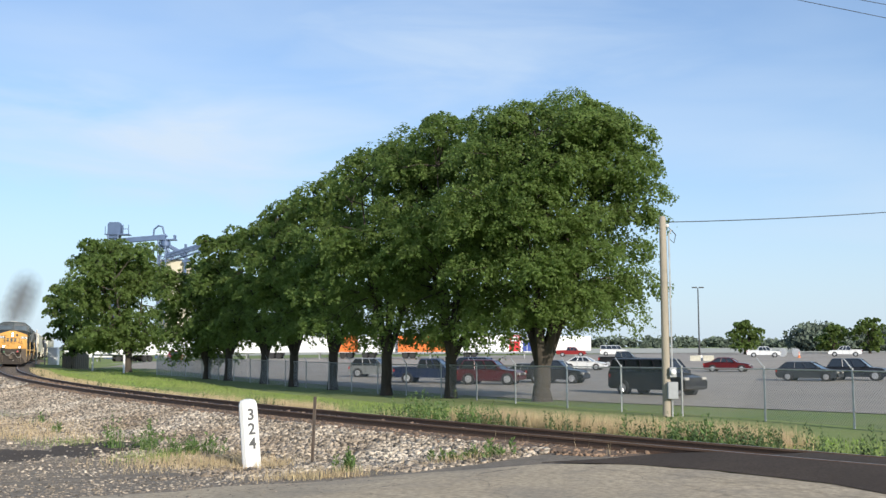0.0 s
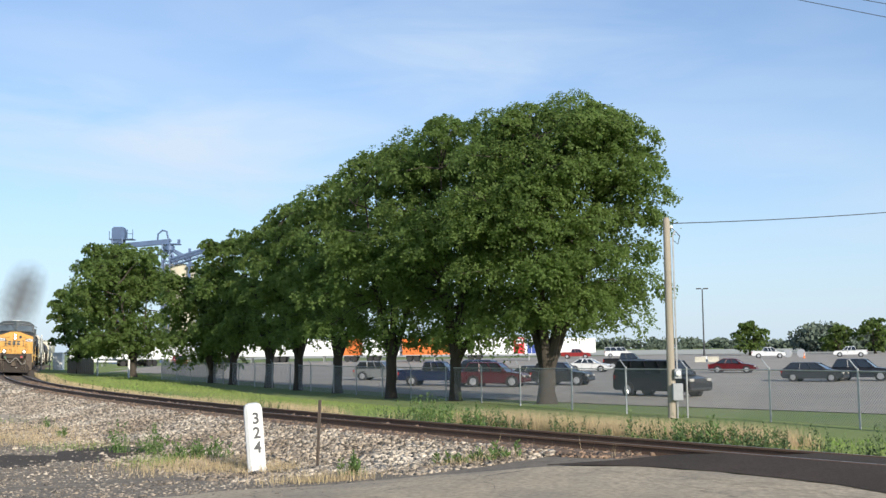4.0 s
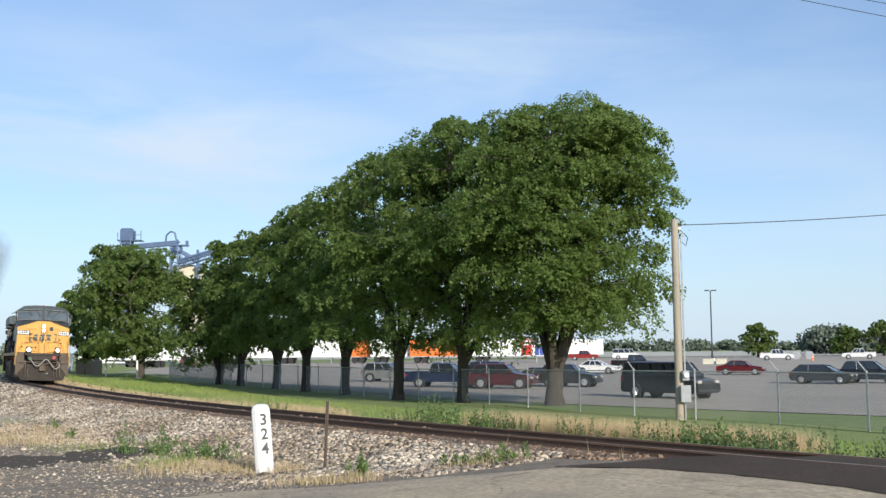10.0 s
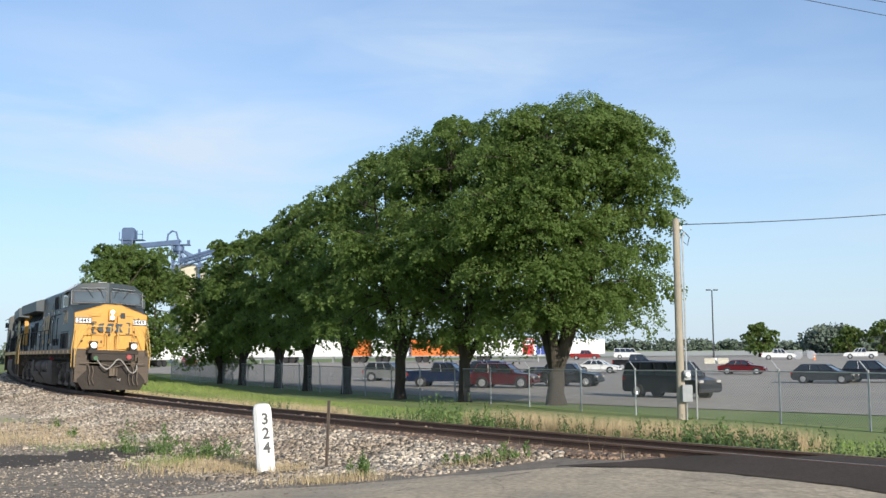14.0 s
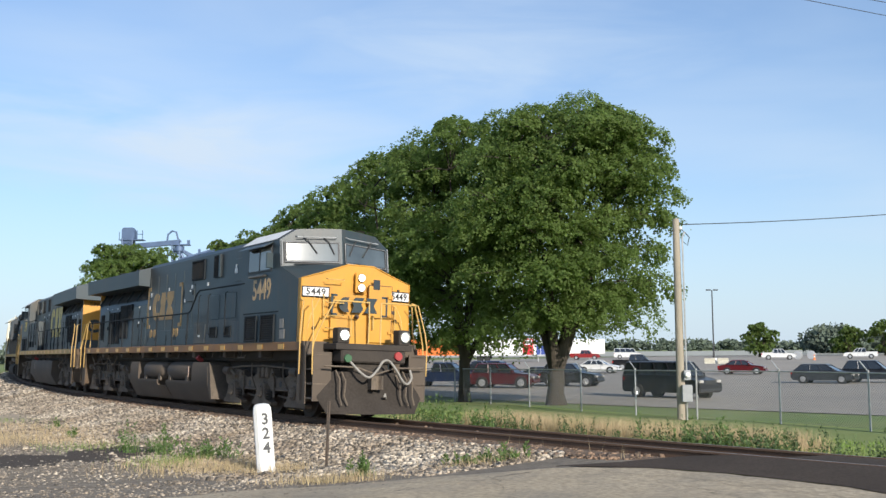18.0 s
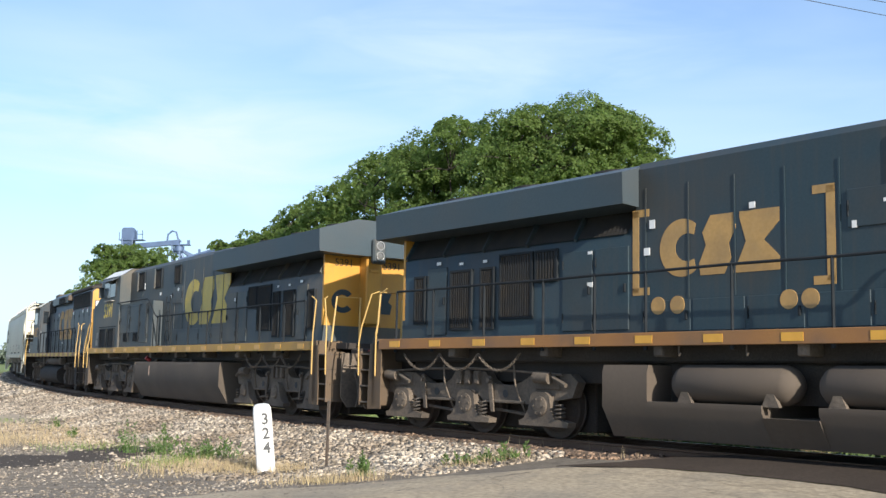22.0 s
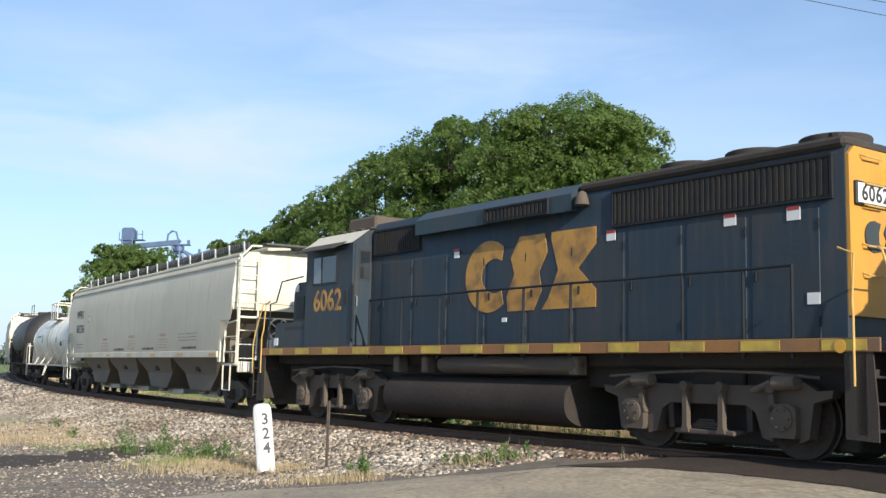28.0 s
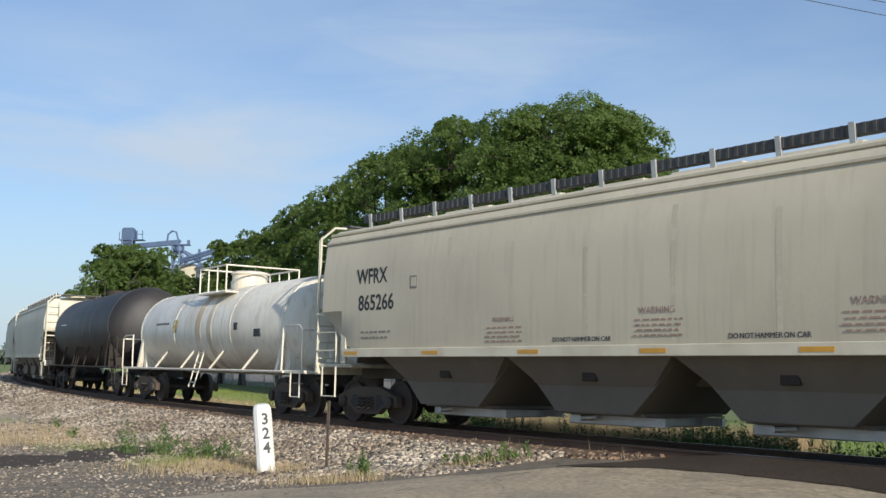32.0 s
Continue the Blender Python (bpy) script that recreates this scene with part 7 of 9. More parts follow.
            for sd in (1, -1):
                b.rod((x, sd * 0.95, 0.50), (x, sd * 0.95, 0.53), 0.018, seg=5)
        part("gate_flange", b, M["hopper_low"], bay)
        g = part("outlet_gate", Bag().box(xc - hw * 0.52, xc + hw * 0.40, -0.75, 0.75, 0.27, 0.44, 0.02), M["gate"], bay, "galvanised outlet gate")
        for sd in (1, -1):
            part("gate_handle", Bag().rod((xc - hw * 0.25, sd * 0.72, 0.38), (xc - hw * 0.25, sd * 1.02, 0.38), 0.05, seg=8).rod((xc - hw * 0.25, sd * 0.98, 0.38), (xc - hw * 0.05, sd * 1.0, 0.41), 0.03, seg=6), M["gate"], g)
            part("gate_rack", Bag().box(xc - hw * 0.1, xc + hw * 0.62, sd * 0.68, sd * 0.76, 0.29, 0.43), M["gate"], g)
            part("vibrator_bracket", Bag().box(xc - 0.16, xc + 0.16, sd * 1.20, sd * 1.30, 1.0, 1.18, 0.02), M["under_dark"], bay)
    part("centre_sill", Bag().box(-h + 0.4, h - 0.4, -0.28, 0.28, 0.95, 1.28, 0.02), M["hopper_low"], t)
    # roof walk on its posts
    for side in (1, -1):
        for x in posts:
            b = Bag().prism([(side * 0.98, 4.24), (side * 1.02, 4.24), (side * 1.06, 4.58), (side * 1.02, 4.58)], x - 0.045, x + 0.045, "x")
            part("walk_post", b, M["gate"], t)
        wk = part("roof_walk", Bag().box(posts[0] - 0.3, posts[-1] + 0.3, side * 0.62, side * 1.0, 4.46, 4.475).box(posts[0] - 0.3, posts[-1] + 0.3, side * 0.98, side * 1.01, 4.40, 4.56), M["grating"], t, "dark expanded metal roof walk")
        b = Bag()
        nn = int((posts[-1] - posts[0]) / 0.16)
        for k in range(nn):
            x = posts[0] + k * 0.16
            b.box(x, x + 0.05, side * 0.99, side * 1.025, 4.40, 4.56)
        g = part("grating_teeth", b, M["grating"], wk)
        tagged(g, kind="stuff")
    for k in range(9):
        x = -h + 2.2 + k * (L - 4.4) / 8
        part("roof_hatch", Bag().box(x - 0.75, x + 0.75, -0.35, 0.35, 4.34, 4.50, 0.04), M["hopper"], t)
    # ends: sheet, slope, cage, ladders, brake wheel
    for sgn in (1, -1):
        x0 = sgn * (h - 0.74)
        es = [(-1.22, 4.22), (1.22, 4.22), (1.38, 4.10), (1.50, 3.90), (1.58, 3.2), (1.58, 2.86), (-1.58, 2.86), (-1.58, 3.2), (-1.50, 3.90), (-1.38, 4.10)]
        part("end_sheet", Bag().prism(es, x0, x0 + sgn * 0.02, "x"), end_paint, t, "cream painted hopper end")
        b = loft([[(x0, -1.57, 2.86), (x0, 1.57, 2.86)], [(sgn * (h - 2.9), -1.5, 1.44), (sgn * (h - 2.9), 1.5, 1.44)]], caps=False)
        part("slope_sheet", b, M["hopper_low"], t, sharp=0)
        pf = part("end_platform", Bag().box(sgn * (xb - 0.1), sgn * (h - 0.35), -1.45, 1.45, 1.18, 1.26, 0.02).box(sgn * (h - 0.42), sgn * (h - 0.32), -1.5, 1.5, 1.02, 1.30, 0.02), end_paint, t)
        # end gear darkened by colour for both shade and dirt, not left cream
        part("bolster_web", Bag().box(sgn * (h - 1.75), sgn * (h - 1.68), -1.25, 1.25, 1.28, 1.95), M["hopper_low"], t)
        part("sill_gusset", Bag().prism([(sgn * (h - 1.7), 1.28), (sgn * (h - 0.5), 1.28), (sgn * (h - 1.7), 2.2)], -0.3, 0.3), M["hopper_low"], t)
        for side in (1, -1):
            ladder(t, (sgn * (h - 0.45), side * 1.52, 1.20), (sgn * (h - 0.45), side * 1.50, 4.12), (0, side * -0.55, 0), 8, 0.018, end_paint, "end_ladder")
            part("corner_rail", Bag().tube([(sgn * (xb + 0.35), side * 1.54, 1.28), (sgn * (xb + 0.40), side * 1.54, 2.30), (sgn * (h - 0.42), side * 1.54, 2.36)], 0.028, 6), end_paint, t)
            for zr in (1.55, 1.95):
                part("grab_iron", Bag().tube([(sgn * (xb + 0.40), side * 1.54, zr), (sgn * (h - 0.45), side * 1.54, zr)], 0.016, 5), end_paint, t)
            b = Bag().tube([(sgn * (h - 0.40), side * 1.50, 1.2), (sgn * (h - 0.40), side * 1.50, 4.06), (sgn * (h - 0.50), side * 1.18, 4.36), (sgn * (h - 0.55), side * 0.3, 4.40)], 0.032, 6)
            part("end_cage", b, end_paint, t)
            part("side_post", Bag().box(sgn * (xb - 0.05), sgn * (xb + 0.12), side * 1.50, side * 1.58, 1.28, 2.0), end_paint, t)
            part("stirrup", Bag().tube([(sgn * (h - 1.3), side * 1.55, 1.2), (sgn * (h - 1.3), side * 1.55, 0.55), (sgn * (h - 0.75), side * 1.55, 0.55), (sgn * (h - 0.75), side * 1.55, 1.2)], 0.022, 6), end_paint, t)
        b = Bag().tube([(sgn * (h - 0.38), -1.5, 2.45), (sgn * (h - 0.38), 1.5, 2.45)], 0.02, 6)
        part("end_handrail", b, end_paint, t)
        part("end_post", Bag().box(sgn * (h - 0.72), sgn * (h - 0.62), 0.55, 0.65, 1.28, 4.2), end_paint, t)
        part("end_walk", Bag().box(sgn * (h - 0.7), sgn * (h - 0.2), -0.9, 0.9, 4.40, 4.44), M["grating"], t)
        if sgn > 0:
            b = Bag().tube([(sgn * (h - 0.28), -0.42 + 0.29 * math.cos(k * 0.31416), 2.16 + 0.29 * math.sin(k * 0.31416)) for k in range(21)], 0.022, 6)
            for k in range(5):
                a = k * 1.2566
                b.rod((sgn * (h - 0.28), -0.42, 2.16), (sgn * (h - 0.28), -0.42 + 0.27 * math.cos(a), 2.16 + 0.27 * math.sin(a)), 0.018, seg=5)
            part("brake_wheel", b, end_paint, t, "round hand brake wheel")
            part("brake_box", Bag().box(sgn * (h - 0.62), sgn * (h - 0.34), -0.62, -0.16, 1.5, 1.9, 0.03), end_paint, t)
            if marks:
                lettering("WFRX", 0.20, M["text_black"], t, on_end(x0 + 0.025, 0.98, 3.58, True), "end_mark", 0.002)
                lettering("865266", 0.20, M["text_black"], t, on_end(x0 + 0.025, 1.0, 3.34, True), "end_number", 0.002)
        part("air_cylinder", Bag().turned([(sgn * (h - 1.55), 0.05), (sgn * (h - 1.5), 0.2), (sgn * (h - 0.85), 0.2), (sgn * (h - 0.8), 0.05)], "x", 14, (0, 0.6, 1.55)), M["hopper_low"], t)
        coupler(t, sgn * (h - 0.05), sgn)
    sets = freight_truck(t, h - 1.82) + freight_truck(t, -h + 1.82)
    return t, sets


def tank_car(label, L, R, zc, paint, frame_paint, dome, group="freight cars of the train"):
    t = thing("tank_car", label, "tank car", group=group)
    h = L / 2
    xe = h - 1.15
    dome_r = [(xe, 0.05), (xe - 0.05, R * 0.35), (xe - 0.16, R * 0.65), (xe - 0.34, R * 0.87), (xe - 0.55, R * 0.97), (xe - 0.75, R)]
    prof = [(-a, r) for a, r in dome_r] + [(a, r) for a, r in dome_r[::-1]]
    tank = part("tank", Bag().turned(prof, "x", 40, (0, 0, zc)), paint, t)
    for x in (-xe + 0.75, -2.4, 0.75, 2.2, xe - 0.75):
        part("weld_band", Bag().turned([(x - 0.03, R), (x - 0.03, R + 0.008), (x + 0.03, R + 0.008), (x + 0.03, R)], "x", 40, (0, 0, zc)), paint, t)
    fr = frame_paint
    for xa in (-h + 0.35, h - 3.4):
        part("stub_sill", Bag().box(xa, xa + 3.05, -0.3, 0.3, 0.78, 1.08, 0.02), M["under_dark"], t)
    for sgn in (1, -1):
        part("end_platform", Bag().box(sgn * (h - 1.45), sgn * (h - 0.35), -1.42, 1.42, 1.02, 1.10, 0.015), fr, t)
        x = sgn * (h - 1.9)
        b = Bag().prism([(-1.1, 1.05), (1.1, 1.05), (R * 0.86, zc - R * 0.35), (R * 0.5, zc - R * 0.83), (-R * 0.5, zc - R * 0.83), (-R * 0.86, zc - R * 0.35)], x - 0.12, x + 0.12, "x")
        part("saddle", b, fr, t, "white welded tank saddle")
        for side in (1, -1):
            b = Bag().prism([(x - 0.45, 1.05), (x - 0.30, 1.05), (x + 0.18, zc - 0.25), (x + 0.02, zc - 0.25)], side * (R * 0.72), side * (R * 0.98))
            part("saddle_plate", b, fr, t)
            b = Bag().tube([(sgn * (h - 0.4), side * 1.42, 1.05), (sgn * (h - 0.4), side * 1.42, 2.05), (sgn * (h - 0.6), side * 1.42, 2.16), (sgn * (h - 1.5), side * 1.42, 2.16), (sgn * (h - 1.55), side * 1.42, 1.05)], 0.025, 6)
            part("platform_rail", b, fr, t)
            part("stirrup", Bag().tube([(sgn * (h - 0.5), side * 1.42, 1.05), (sgn * (h - 0.5), side * 1.42, 0.48), (sgn * (h - 1.0), side * 1.42, 0.48), (sgn * (h - 1.0), side * 1.42, 1.05)], 0.02, 6), fr, t)
        b = Bag().tube([(sgn * (h - 0.4), -1.42, 2.05), (sgn * (h - 0.4), 1.42, 2.05)], 0.022, 6)
        part("end_rail", b, fr, t)
        part("brake_gear", Bag().box(sgn * (h - 1.3), sgn * (h - 0.8), -0.35, 0.35, 1.1, 1.42, 0.04).rod((sgn * (h - 0.7), -0.5, 1.1), (sgn * (h - 0.7), -0.5, 1.6), 0.06, seg=8), fr, t)
        coupler(t, sgn * (h - 0.05), sgn)
    for side in (1, -1):
        b = Bag().tube([(-h + 1.4, side * 1.44, 1.06), (h - 1.4, side * 1.44, 1.06)], 0.035, 6)
        part("side_handrail", b, fr, t)
        for k in range(4):
            x = -3.6 + k * 2.4
            part("rail_bracket", Bag().rod((x, side * 1.44, 1.06), (x + 0.35, side * R * 0.88, zc - R * 0.48), 0.035, seg=6), fr, t)
        ladder(t, (-0.55, side * (R + 0.10), 0.55), (-0.3, side * (R * 0.55), zc + R * 0.90), (0.42, 0, 0), 10, 0.015, fr, "tank_ladder")
        text_bars(t, -4.2, -2.9, zc + 0.05, zc + 0.35, 1, R * 0.985, side, M["text_black"] if dome else M["sticker"], 4)
        if dome:
            b = loft([[(x, side * (R + 0.005) * math.cos(q), zc + (R + 0.005) * math.sin(q)) for q in np.linspace(-0.06, 0.24, 5)] for x in (-2.5, -2.15)], caps=False)
            part("placard", b, M["yellow_patch"], t, "yellow placard on the tank")
            part("dark_patch", Bag().box(2.5, 2.75, side * (R * 0.97), side * (R + 0.006), zc - 0.1, zc + 0.1), M["text_black"], t)
            part("data_plate", Bag().box(3.9, 4.3, side * (R * 0.95), side * (R + 0.006), zc - 0.3, zc - 0.1), M["text_black"], t)
    if dome:
        zt = zc + R
        for x, hw_ in ((-0.32, 0.22), (0.62, 0.20)):
            part("rust_streak", Bag().turned([(x - hw_, R), (x - hw_, R + 0.005), (x + hw_, R + 0.005), (x + hw_, R)], "x", 40, (0, 0, zc)), M["stain"], t, "rust stained band round the tank")
        part("manway", Bag().turned([(zt - 0.1, 0.52), (zt + 0.32, 0.52), (zt + 0.34, 0.56), (zt + 0.40, 0.56), (zt + 0.44, 0.4)], "z", 24, (0.4, 0, 0)), fr, t, "white manway dome with bolted lid")
        part("valve_box", Bag().box(-0.5, -0.1, -0.25, 0.25, zt - 0.05, zt + 0.22, 0.03), fr, t)
        part("top_platform", Bag().box(-0.75, 1.45, -1.15, -0.60, zt - 0.28, zt - 0.24).box(-0.75, 1.45, 0.60, 1.15, zt - 0.28, zt - 0.24), fr, t)
        for side in (1, -1):
            for x in (-0.70, 0.0, 0.70, 1.40):
                part("platform_post", Bag().rod((x, side * 1.12, zt - 0.28), (x, side * 1.12, zt + 0.50), 0.024, seg=6), fr, t)
            part("top_rail", Bag().tube([(-0.70, side * 1.12, zt + 0.50), (1.40, side * 1.12, zt + 0.50)], 0.024, 6), fr, t)
        for x in (-0.70, 1.40):
            part("cross_rail", Bag().tube([(x, -1.12, zt + 0.50), (x, 1.12, zt + 0.50)], 0.024, 6), fr, t)
    else:
        zt = zc + R
        part("manway", Bag().turned([(zt - 0.05, 0.40), (zt + 0.16, 0.40), (zt + 0.18, 0.2)], "z", 20), fr, t)
        for side in (1, -1):
            part("top_rail", Bag().tube([(-0.9, side * 0.7, zt - 0.15), (-0.9, side * 0.7, zt + 0.55), (0.9, side * 0.7, zt + 0.55), (0.9, side * 0.7, zt - 0.15)], 0.022, 6), fr, t)
    sets = freight_truck(t, h - 1.9) + freight_truck(t, -h + 1.9)
    return t, sets

# ---------------------------------------------------------------- loose ground cover
RS = np.random.RandomState(42)
M["gravel"] = mat("fine_gravel", (0.30, 0.25, 0.19), 0.95, col2=(0.16, 0.13, 0.10), scale=0.8, island=0.6)


def scatter_stones(name, s0, s1, l0, l1, n, size, seed, label, bias=1.0, material="stone"):
    """Loose stones between s0..s1 along the track and l0..l1 beside it, one mesh."""
    rs = np.random.RandomState(seed)
    s = s0 + (s1 - s0) * rs.rand(n) ** bias
    la = l0 + (l1 - l0) * rs.rand(n)
    x, y, a = np.interp(s, _s, _x), np.interp(s, _s, _y), np.interp(s, _s, _a)
    px, py = x + la * np.sin(a), y - la * np.cos(a)
    for ox, oy, ow, oh in ((-7.1, 22.9, 1.1, 2.1), (-8.3, 21.2, 0.9, 1.5), (-14.2, 36.5, 2.0, 3.6)):    # bare patches keep few stones
        keep = (((px - ox) / ow) ** 2 + ((py - oy) / oh) ** 2 > 0.75) | (rs.rand(len(px)) < 0.12) | (la < 4.0)
        s, la, px, py = s[keep], la[keep], px[keep], py[keep]
    n = len(px)
    bed = np.interp(la, [-2.6, -1.75, -1.35, 0, 1.35, 1.8, 3.6, 3.9], [-0.62, -0.30, -0.20, -0.18, -0.11, -0.16, -0.53, -0.60])
    pz = np.maximum(bed, height(px, py))
    cube = np.array([(i, j, k) for i in (-1, 1) for j in (-1, 1) for k in (-1, 1)], float) * 0.5
    r = size * (0.5 + rs.rand(n) ** 2 * 1.1)
    jit = 0.55 + 0.75 * rs.rand(n, 8, 1)
    v = cube[None] * jit * np.stack([0.7 + 0.8 * rs.rand(n), 0.7 + 0.8 * rs.rand(n), 0.55 + 0.5 * rs.rand(n)], 1)[:, None, :]
    ang = rs.rand(n) * 6.283
    ca, sa = np.cos(ang)[:, None], np.sin(ang)[:, None]
    tl = (rs.rand(n)[:, None] - 0.5) * 1.4
    vx, vy, vz = v[..., 0], v[..., 1], v[..., 2]
    vy, vz = vy * np.cos(tl) - vz * np.sin(tl), vy * np.sin(tl) + vz * np.cos(tl)
    vx, vy = vx * ca - vy * sa, vx * sa + vy * ca
    v = np.stack([vx, vy, vz], 2) * r[:, None, None] + np.stack([px, py, pz + 0.12 * r], 1)[:, None, :]
    fq = np.array([(0, 1, 3, 2), (4, 6, 7, 5), (0, 4, 5, 1), (2, 3, 7, 6), (0, 2, 6, 4), (1, 5, 7, 3)])
    idx = (np.arange(n)[:, None, None] * 8 + fq[None]).reshape(-1)
    me = bpy.data.meshes.new(name)
    me.vertices.add(n * 8)
    me.vertices.foreach_set("co", v.astype(np.float32).ravel())
    me.loops.add(n * 24)
    me.loops.foreach_set("vertex_index", idx.astype(np.int32))
    me.polygons.add(n * 6)
    me.polygons.foreach_set("loop_start", np.arange(0, n * 24, 4, dtype=np.int32))
    me.update(calc_edges=True)
    me.materials.append(M[material])
    return tagged(new(name, me), label, "stones", kind="stuff")


scatter_stones("ballast_stones", -38, 1.6, 1.5, 4.4, 46000, 0.048, 1, "crushed grey and tan ballast stones", bias=0.72)
scatter_stones("ballast_stones", -38, -0.5, 4.2, 6.2, 15000, 0.05, 2, "crushed grey and tan ballast stones", bias=0.8)
scatter_stones("ballast_stones", -110, -38, 1.3, 4.5, 13000, 0.09, 3, "crushed grey and tan ballast stones", bias=0.6)
scatter_stones("ballast_stones", -60, 0, -0.62, 0.62, 8000, 0.065, 4, "rust brown stones between the rails", material="rust_stone")
scatter_stones("rusty_stones", -40, 3, 0.85, 1.75, 7000, 0.045, 7, "rust brown stones along the rail", material="rust_stone")
scatter_stones("loose_gravel", -32, 0.5, 5.4, 9.5, 12000, 0.030, 5, "loose gravel on bare dirt")
scatter_stones("loose_gravel", -13, 2.5, 5.0, 9.6, 22000, 0.024, 9, "loose gravel on bare dirt", material="gravel")
scatter_stones("loose_gravel", -20, -1.0, 6.4, 9.5, 160, 0.055, 8, "pale loose stones on bare dirt")
scatter_stones("ballast_stones", -50, 2, -2.4, -0.9, 8000, 0.07, 6, "crushed grey and tan ballast stones")


def blades(name, x, y, tall, wide, material, label, droop=0.35, seed=0):
    """Upright grass blades at the points x, y."""
    rs = np.random.RandomState(seed)
    n = len(x)
    z = height(x, y)
    base = np.stack([x, y, z - 0.01], 1)
    a = rs.rand(n) * 6.283
    h = tall * (0.45 + 0.75 * rs.rand(n))
    u = np.stack([np.cos(a), np.sin(a), np.zeros(n)], 1) * (wide * (0.6 + 0.8 * rs.rand(n)))[:, None]
    b = rs.rand(n) * 6.283
    v = np.stack([np.cos(b) * droop * h * rs.rand(n), np.sin(b) * droop * h * rs.rand(n), h], 1)
    return quads(name, base, u, v, material, kind="stuff", label=label, category="grass", tri=True)


def band(s0, s1, l0, l1, n, seed, clump=0.0):
    """Random points beside the track, gathered in clumps."""
    rs = np.random.RandomState(seed)
    s, la = s0 + (s1 - s0) * rs.rand(n), l0 + (l1 - l0) * rs.rand(n)
    if clump:
        keep = np.array([noise.noise((p * clump, q * clump * 1.6, seed)) > -0.05 + 0.25 * rs.rand() for p, q in zip(s, la)])
        s, la = s[keep], la[keep]
    x, y, a = np.interp(s, _s, _x), np.interp(s, _s, _y), np.interp(s, _s, _a)
    return x + la * np.sin(a), y - la * np.cos(a)


def weeds(name, x, y, tall, leaf, label, seed=0, leaves=16, material="weed"):
    """Leafy weed plants: leaves set round an upright stem."""
    rs = np.random.RandomState(seed)
    n = len(x)
    h = tall * (0.5 + 0.7 * rs.rand(n))
    z = height(x, y)
    k = np.repeat(np.arange(n), leaves)
    f = rs.rand(n * leaves) ** 0.8
    a = rs.rand(n * leaves) * 6.283
    out = np.stack([np.cos(a) * 0.75, np.sin(a) * 0.75, 0.25 + 0.9 * rs.rand(n * leaves)], 1)
    lean_ = rs.normal(0, 0.12, (n, 2))
    base = np.stack([x[k] + lean_[k, 0] * h[k] * f, y[k] + lean_[k, 1] * h[k] * f, z[k] + f * h[k]], 1)
    size = leaf * (0.6 + 0.7 * rs.rand(n * leaves)) * (1.15 - 0.6 * f)
    v = out * size[:, None]
    u = np.cross(out, rs.normal(0, 0.5, (n * leaves, 3)) + np.array([0, 0, 1.0]))
    u = u / (np.linalg.norm(u, axis=1)[:, None] + 1e-9) * size[:, None] * 0.30
    quads(name, base + v * 0.8, u, v, M[material], kind="stuff", label=label, category="weeds")


blades("dry_grass", *band(-95, -22, -3.7, -2.0, 26000, 11, 0.30), 0.30, 0.009, M["dry"], "low dry tan grass beside the track", seed=1)
blades("dry_grass", *band(-95, -20, -3.1, -1.9, 16000, 31), 0.30, 0.010, M["dry"], "low dry tan grass beside the track", seed=21)
blades("dry_grass", *band(-26, -6.0, -4.0, -2.3, 22000, 12, 0.35), 0.42, 0.0055, M["dry"], "dry tan grass beside the track", seed=2)
blades("dry_grass", *band(-7.5, 2.4, -4.8, -3.0, 26000, 24), 0.62, 0.0055, M["dry"], "tall dry tan grass beside the track", seed=14)
blades("dry_grass", *band(-100, 2, -3.4, -1.9, 14000, 19), 0.22, 0.006, M["dry"], "thin dry tan grass beside the track", seed=12)
blades("verge_grass", *band(0, 14, -6.0, -1.9, 12000, 29), 0.30, 0.008, M["lawn"], "rough green grass by the track", seed=15)
blades("verge_grass", *band(-95, 14, -5.2, -2.2, 24000, 20, 0.6), 0.26, 0.008, M["lawn"], "rough green grass by the track", seed=13)
weeds("verge_weeds", *band(-90, -22, -3.0, -1.8, 420, 13, 0.45), 0.34, 0.08, "green weeds in the dry grass by the track", 3, 16, "weed_dark")
weeds("verge_weeds", *band(-22, 12, -2.9, -1.75, 420, 14, 0.5), 0.46, 0.055, "green weeds in the dry grass by the track", 4, 28, "weed_dark")
weeds("verge_weeds", *band(1, 12, -2.3, -1.05, 260, 27), 0.55, 0.055, "green weeds close to the rail", 8, 30, "weed_dark")
weeds("verge_weeds", *band(-7, 9, -3.4, -2.0, 260, 23, 0.9), 0.60, 0.06, "green weeds in the dry grass by the track", 6, 34, "weed_dark")
for _s0, _l0, _sp, _ng, _tl in ((-9.2, -3.6, 0.45, 34, 0.85), (-5.4, -2.4, 0.5, 30, 0.6), (1.8, -2.2, 0.5, 34, 0.6), (-8.4, -3.2, 0.3, 14, 0.6)):
    _c, _rs = track(_s0, _l0), np.random.RandomState(int(400 + _s0 * 10))
    weeds("verge_weeds", _c.x + _rs.normal(0, _sp, _ng), _c.y + _rs.normal(0, _sp, _ng), _tl, 0.085, "clump of tall green weeds in the verge", 60 + _ng, 30)
blades("lawn_grass", *band(-60, 16, -13.5, -4.2, 45000, 15), 0.10, 0.012, M["lawn"], "short mown green grass", seed=5)
blades("lawn_grass", *band(-120, -55, -13.5, -4.0, 16000, 16), 0.16, 0.03, M["lawn"], "short mown green grass", seed=6)
blades("rail_side_grass", *band(-110, -20, 1.1, 2.0, 2500, 17, 0.9), 0.24, 0.010, M["dry"], "thin dry grass in the ballast", seed=7)
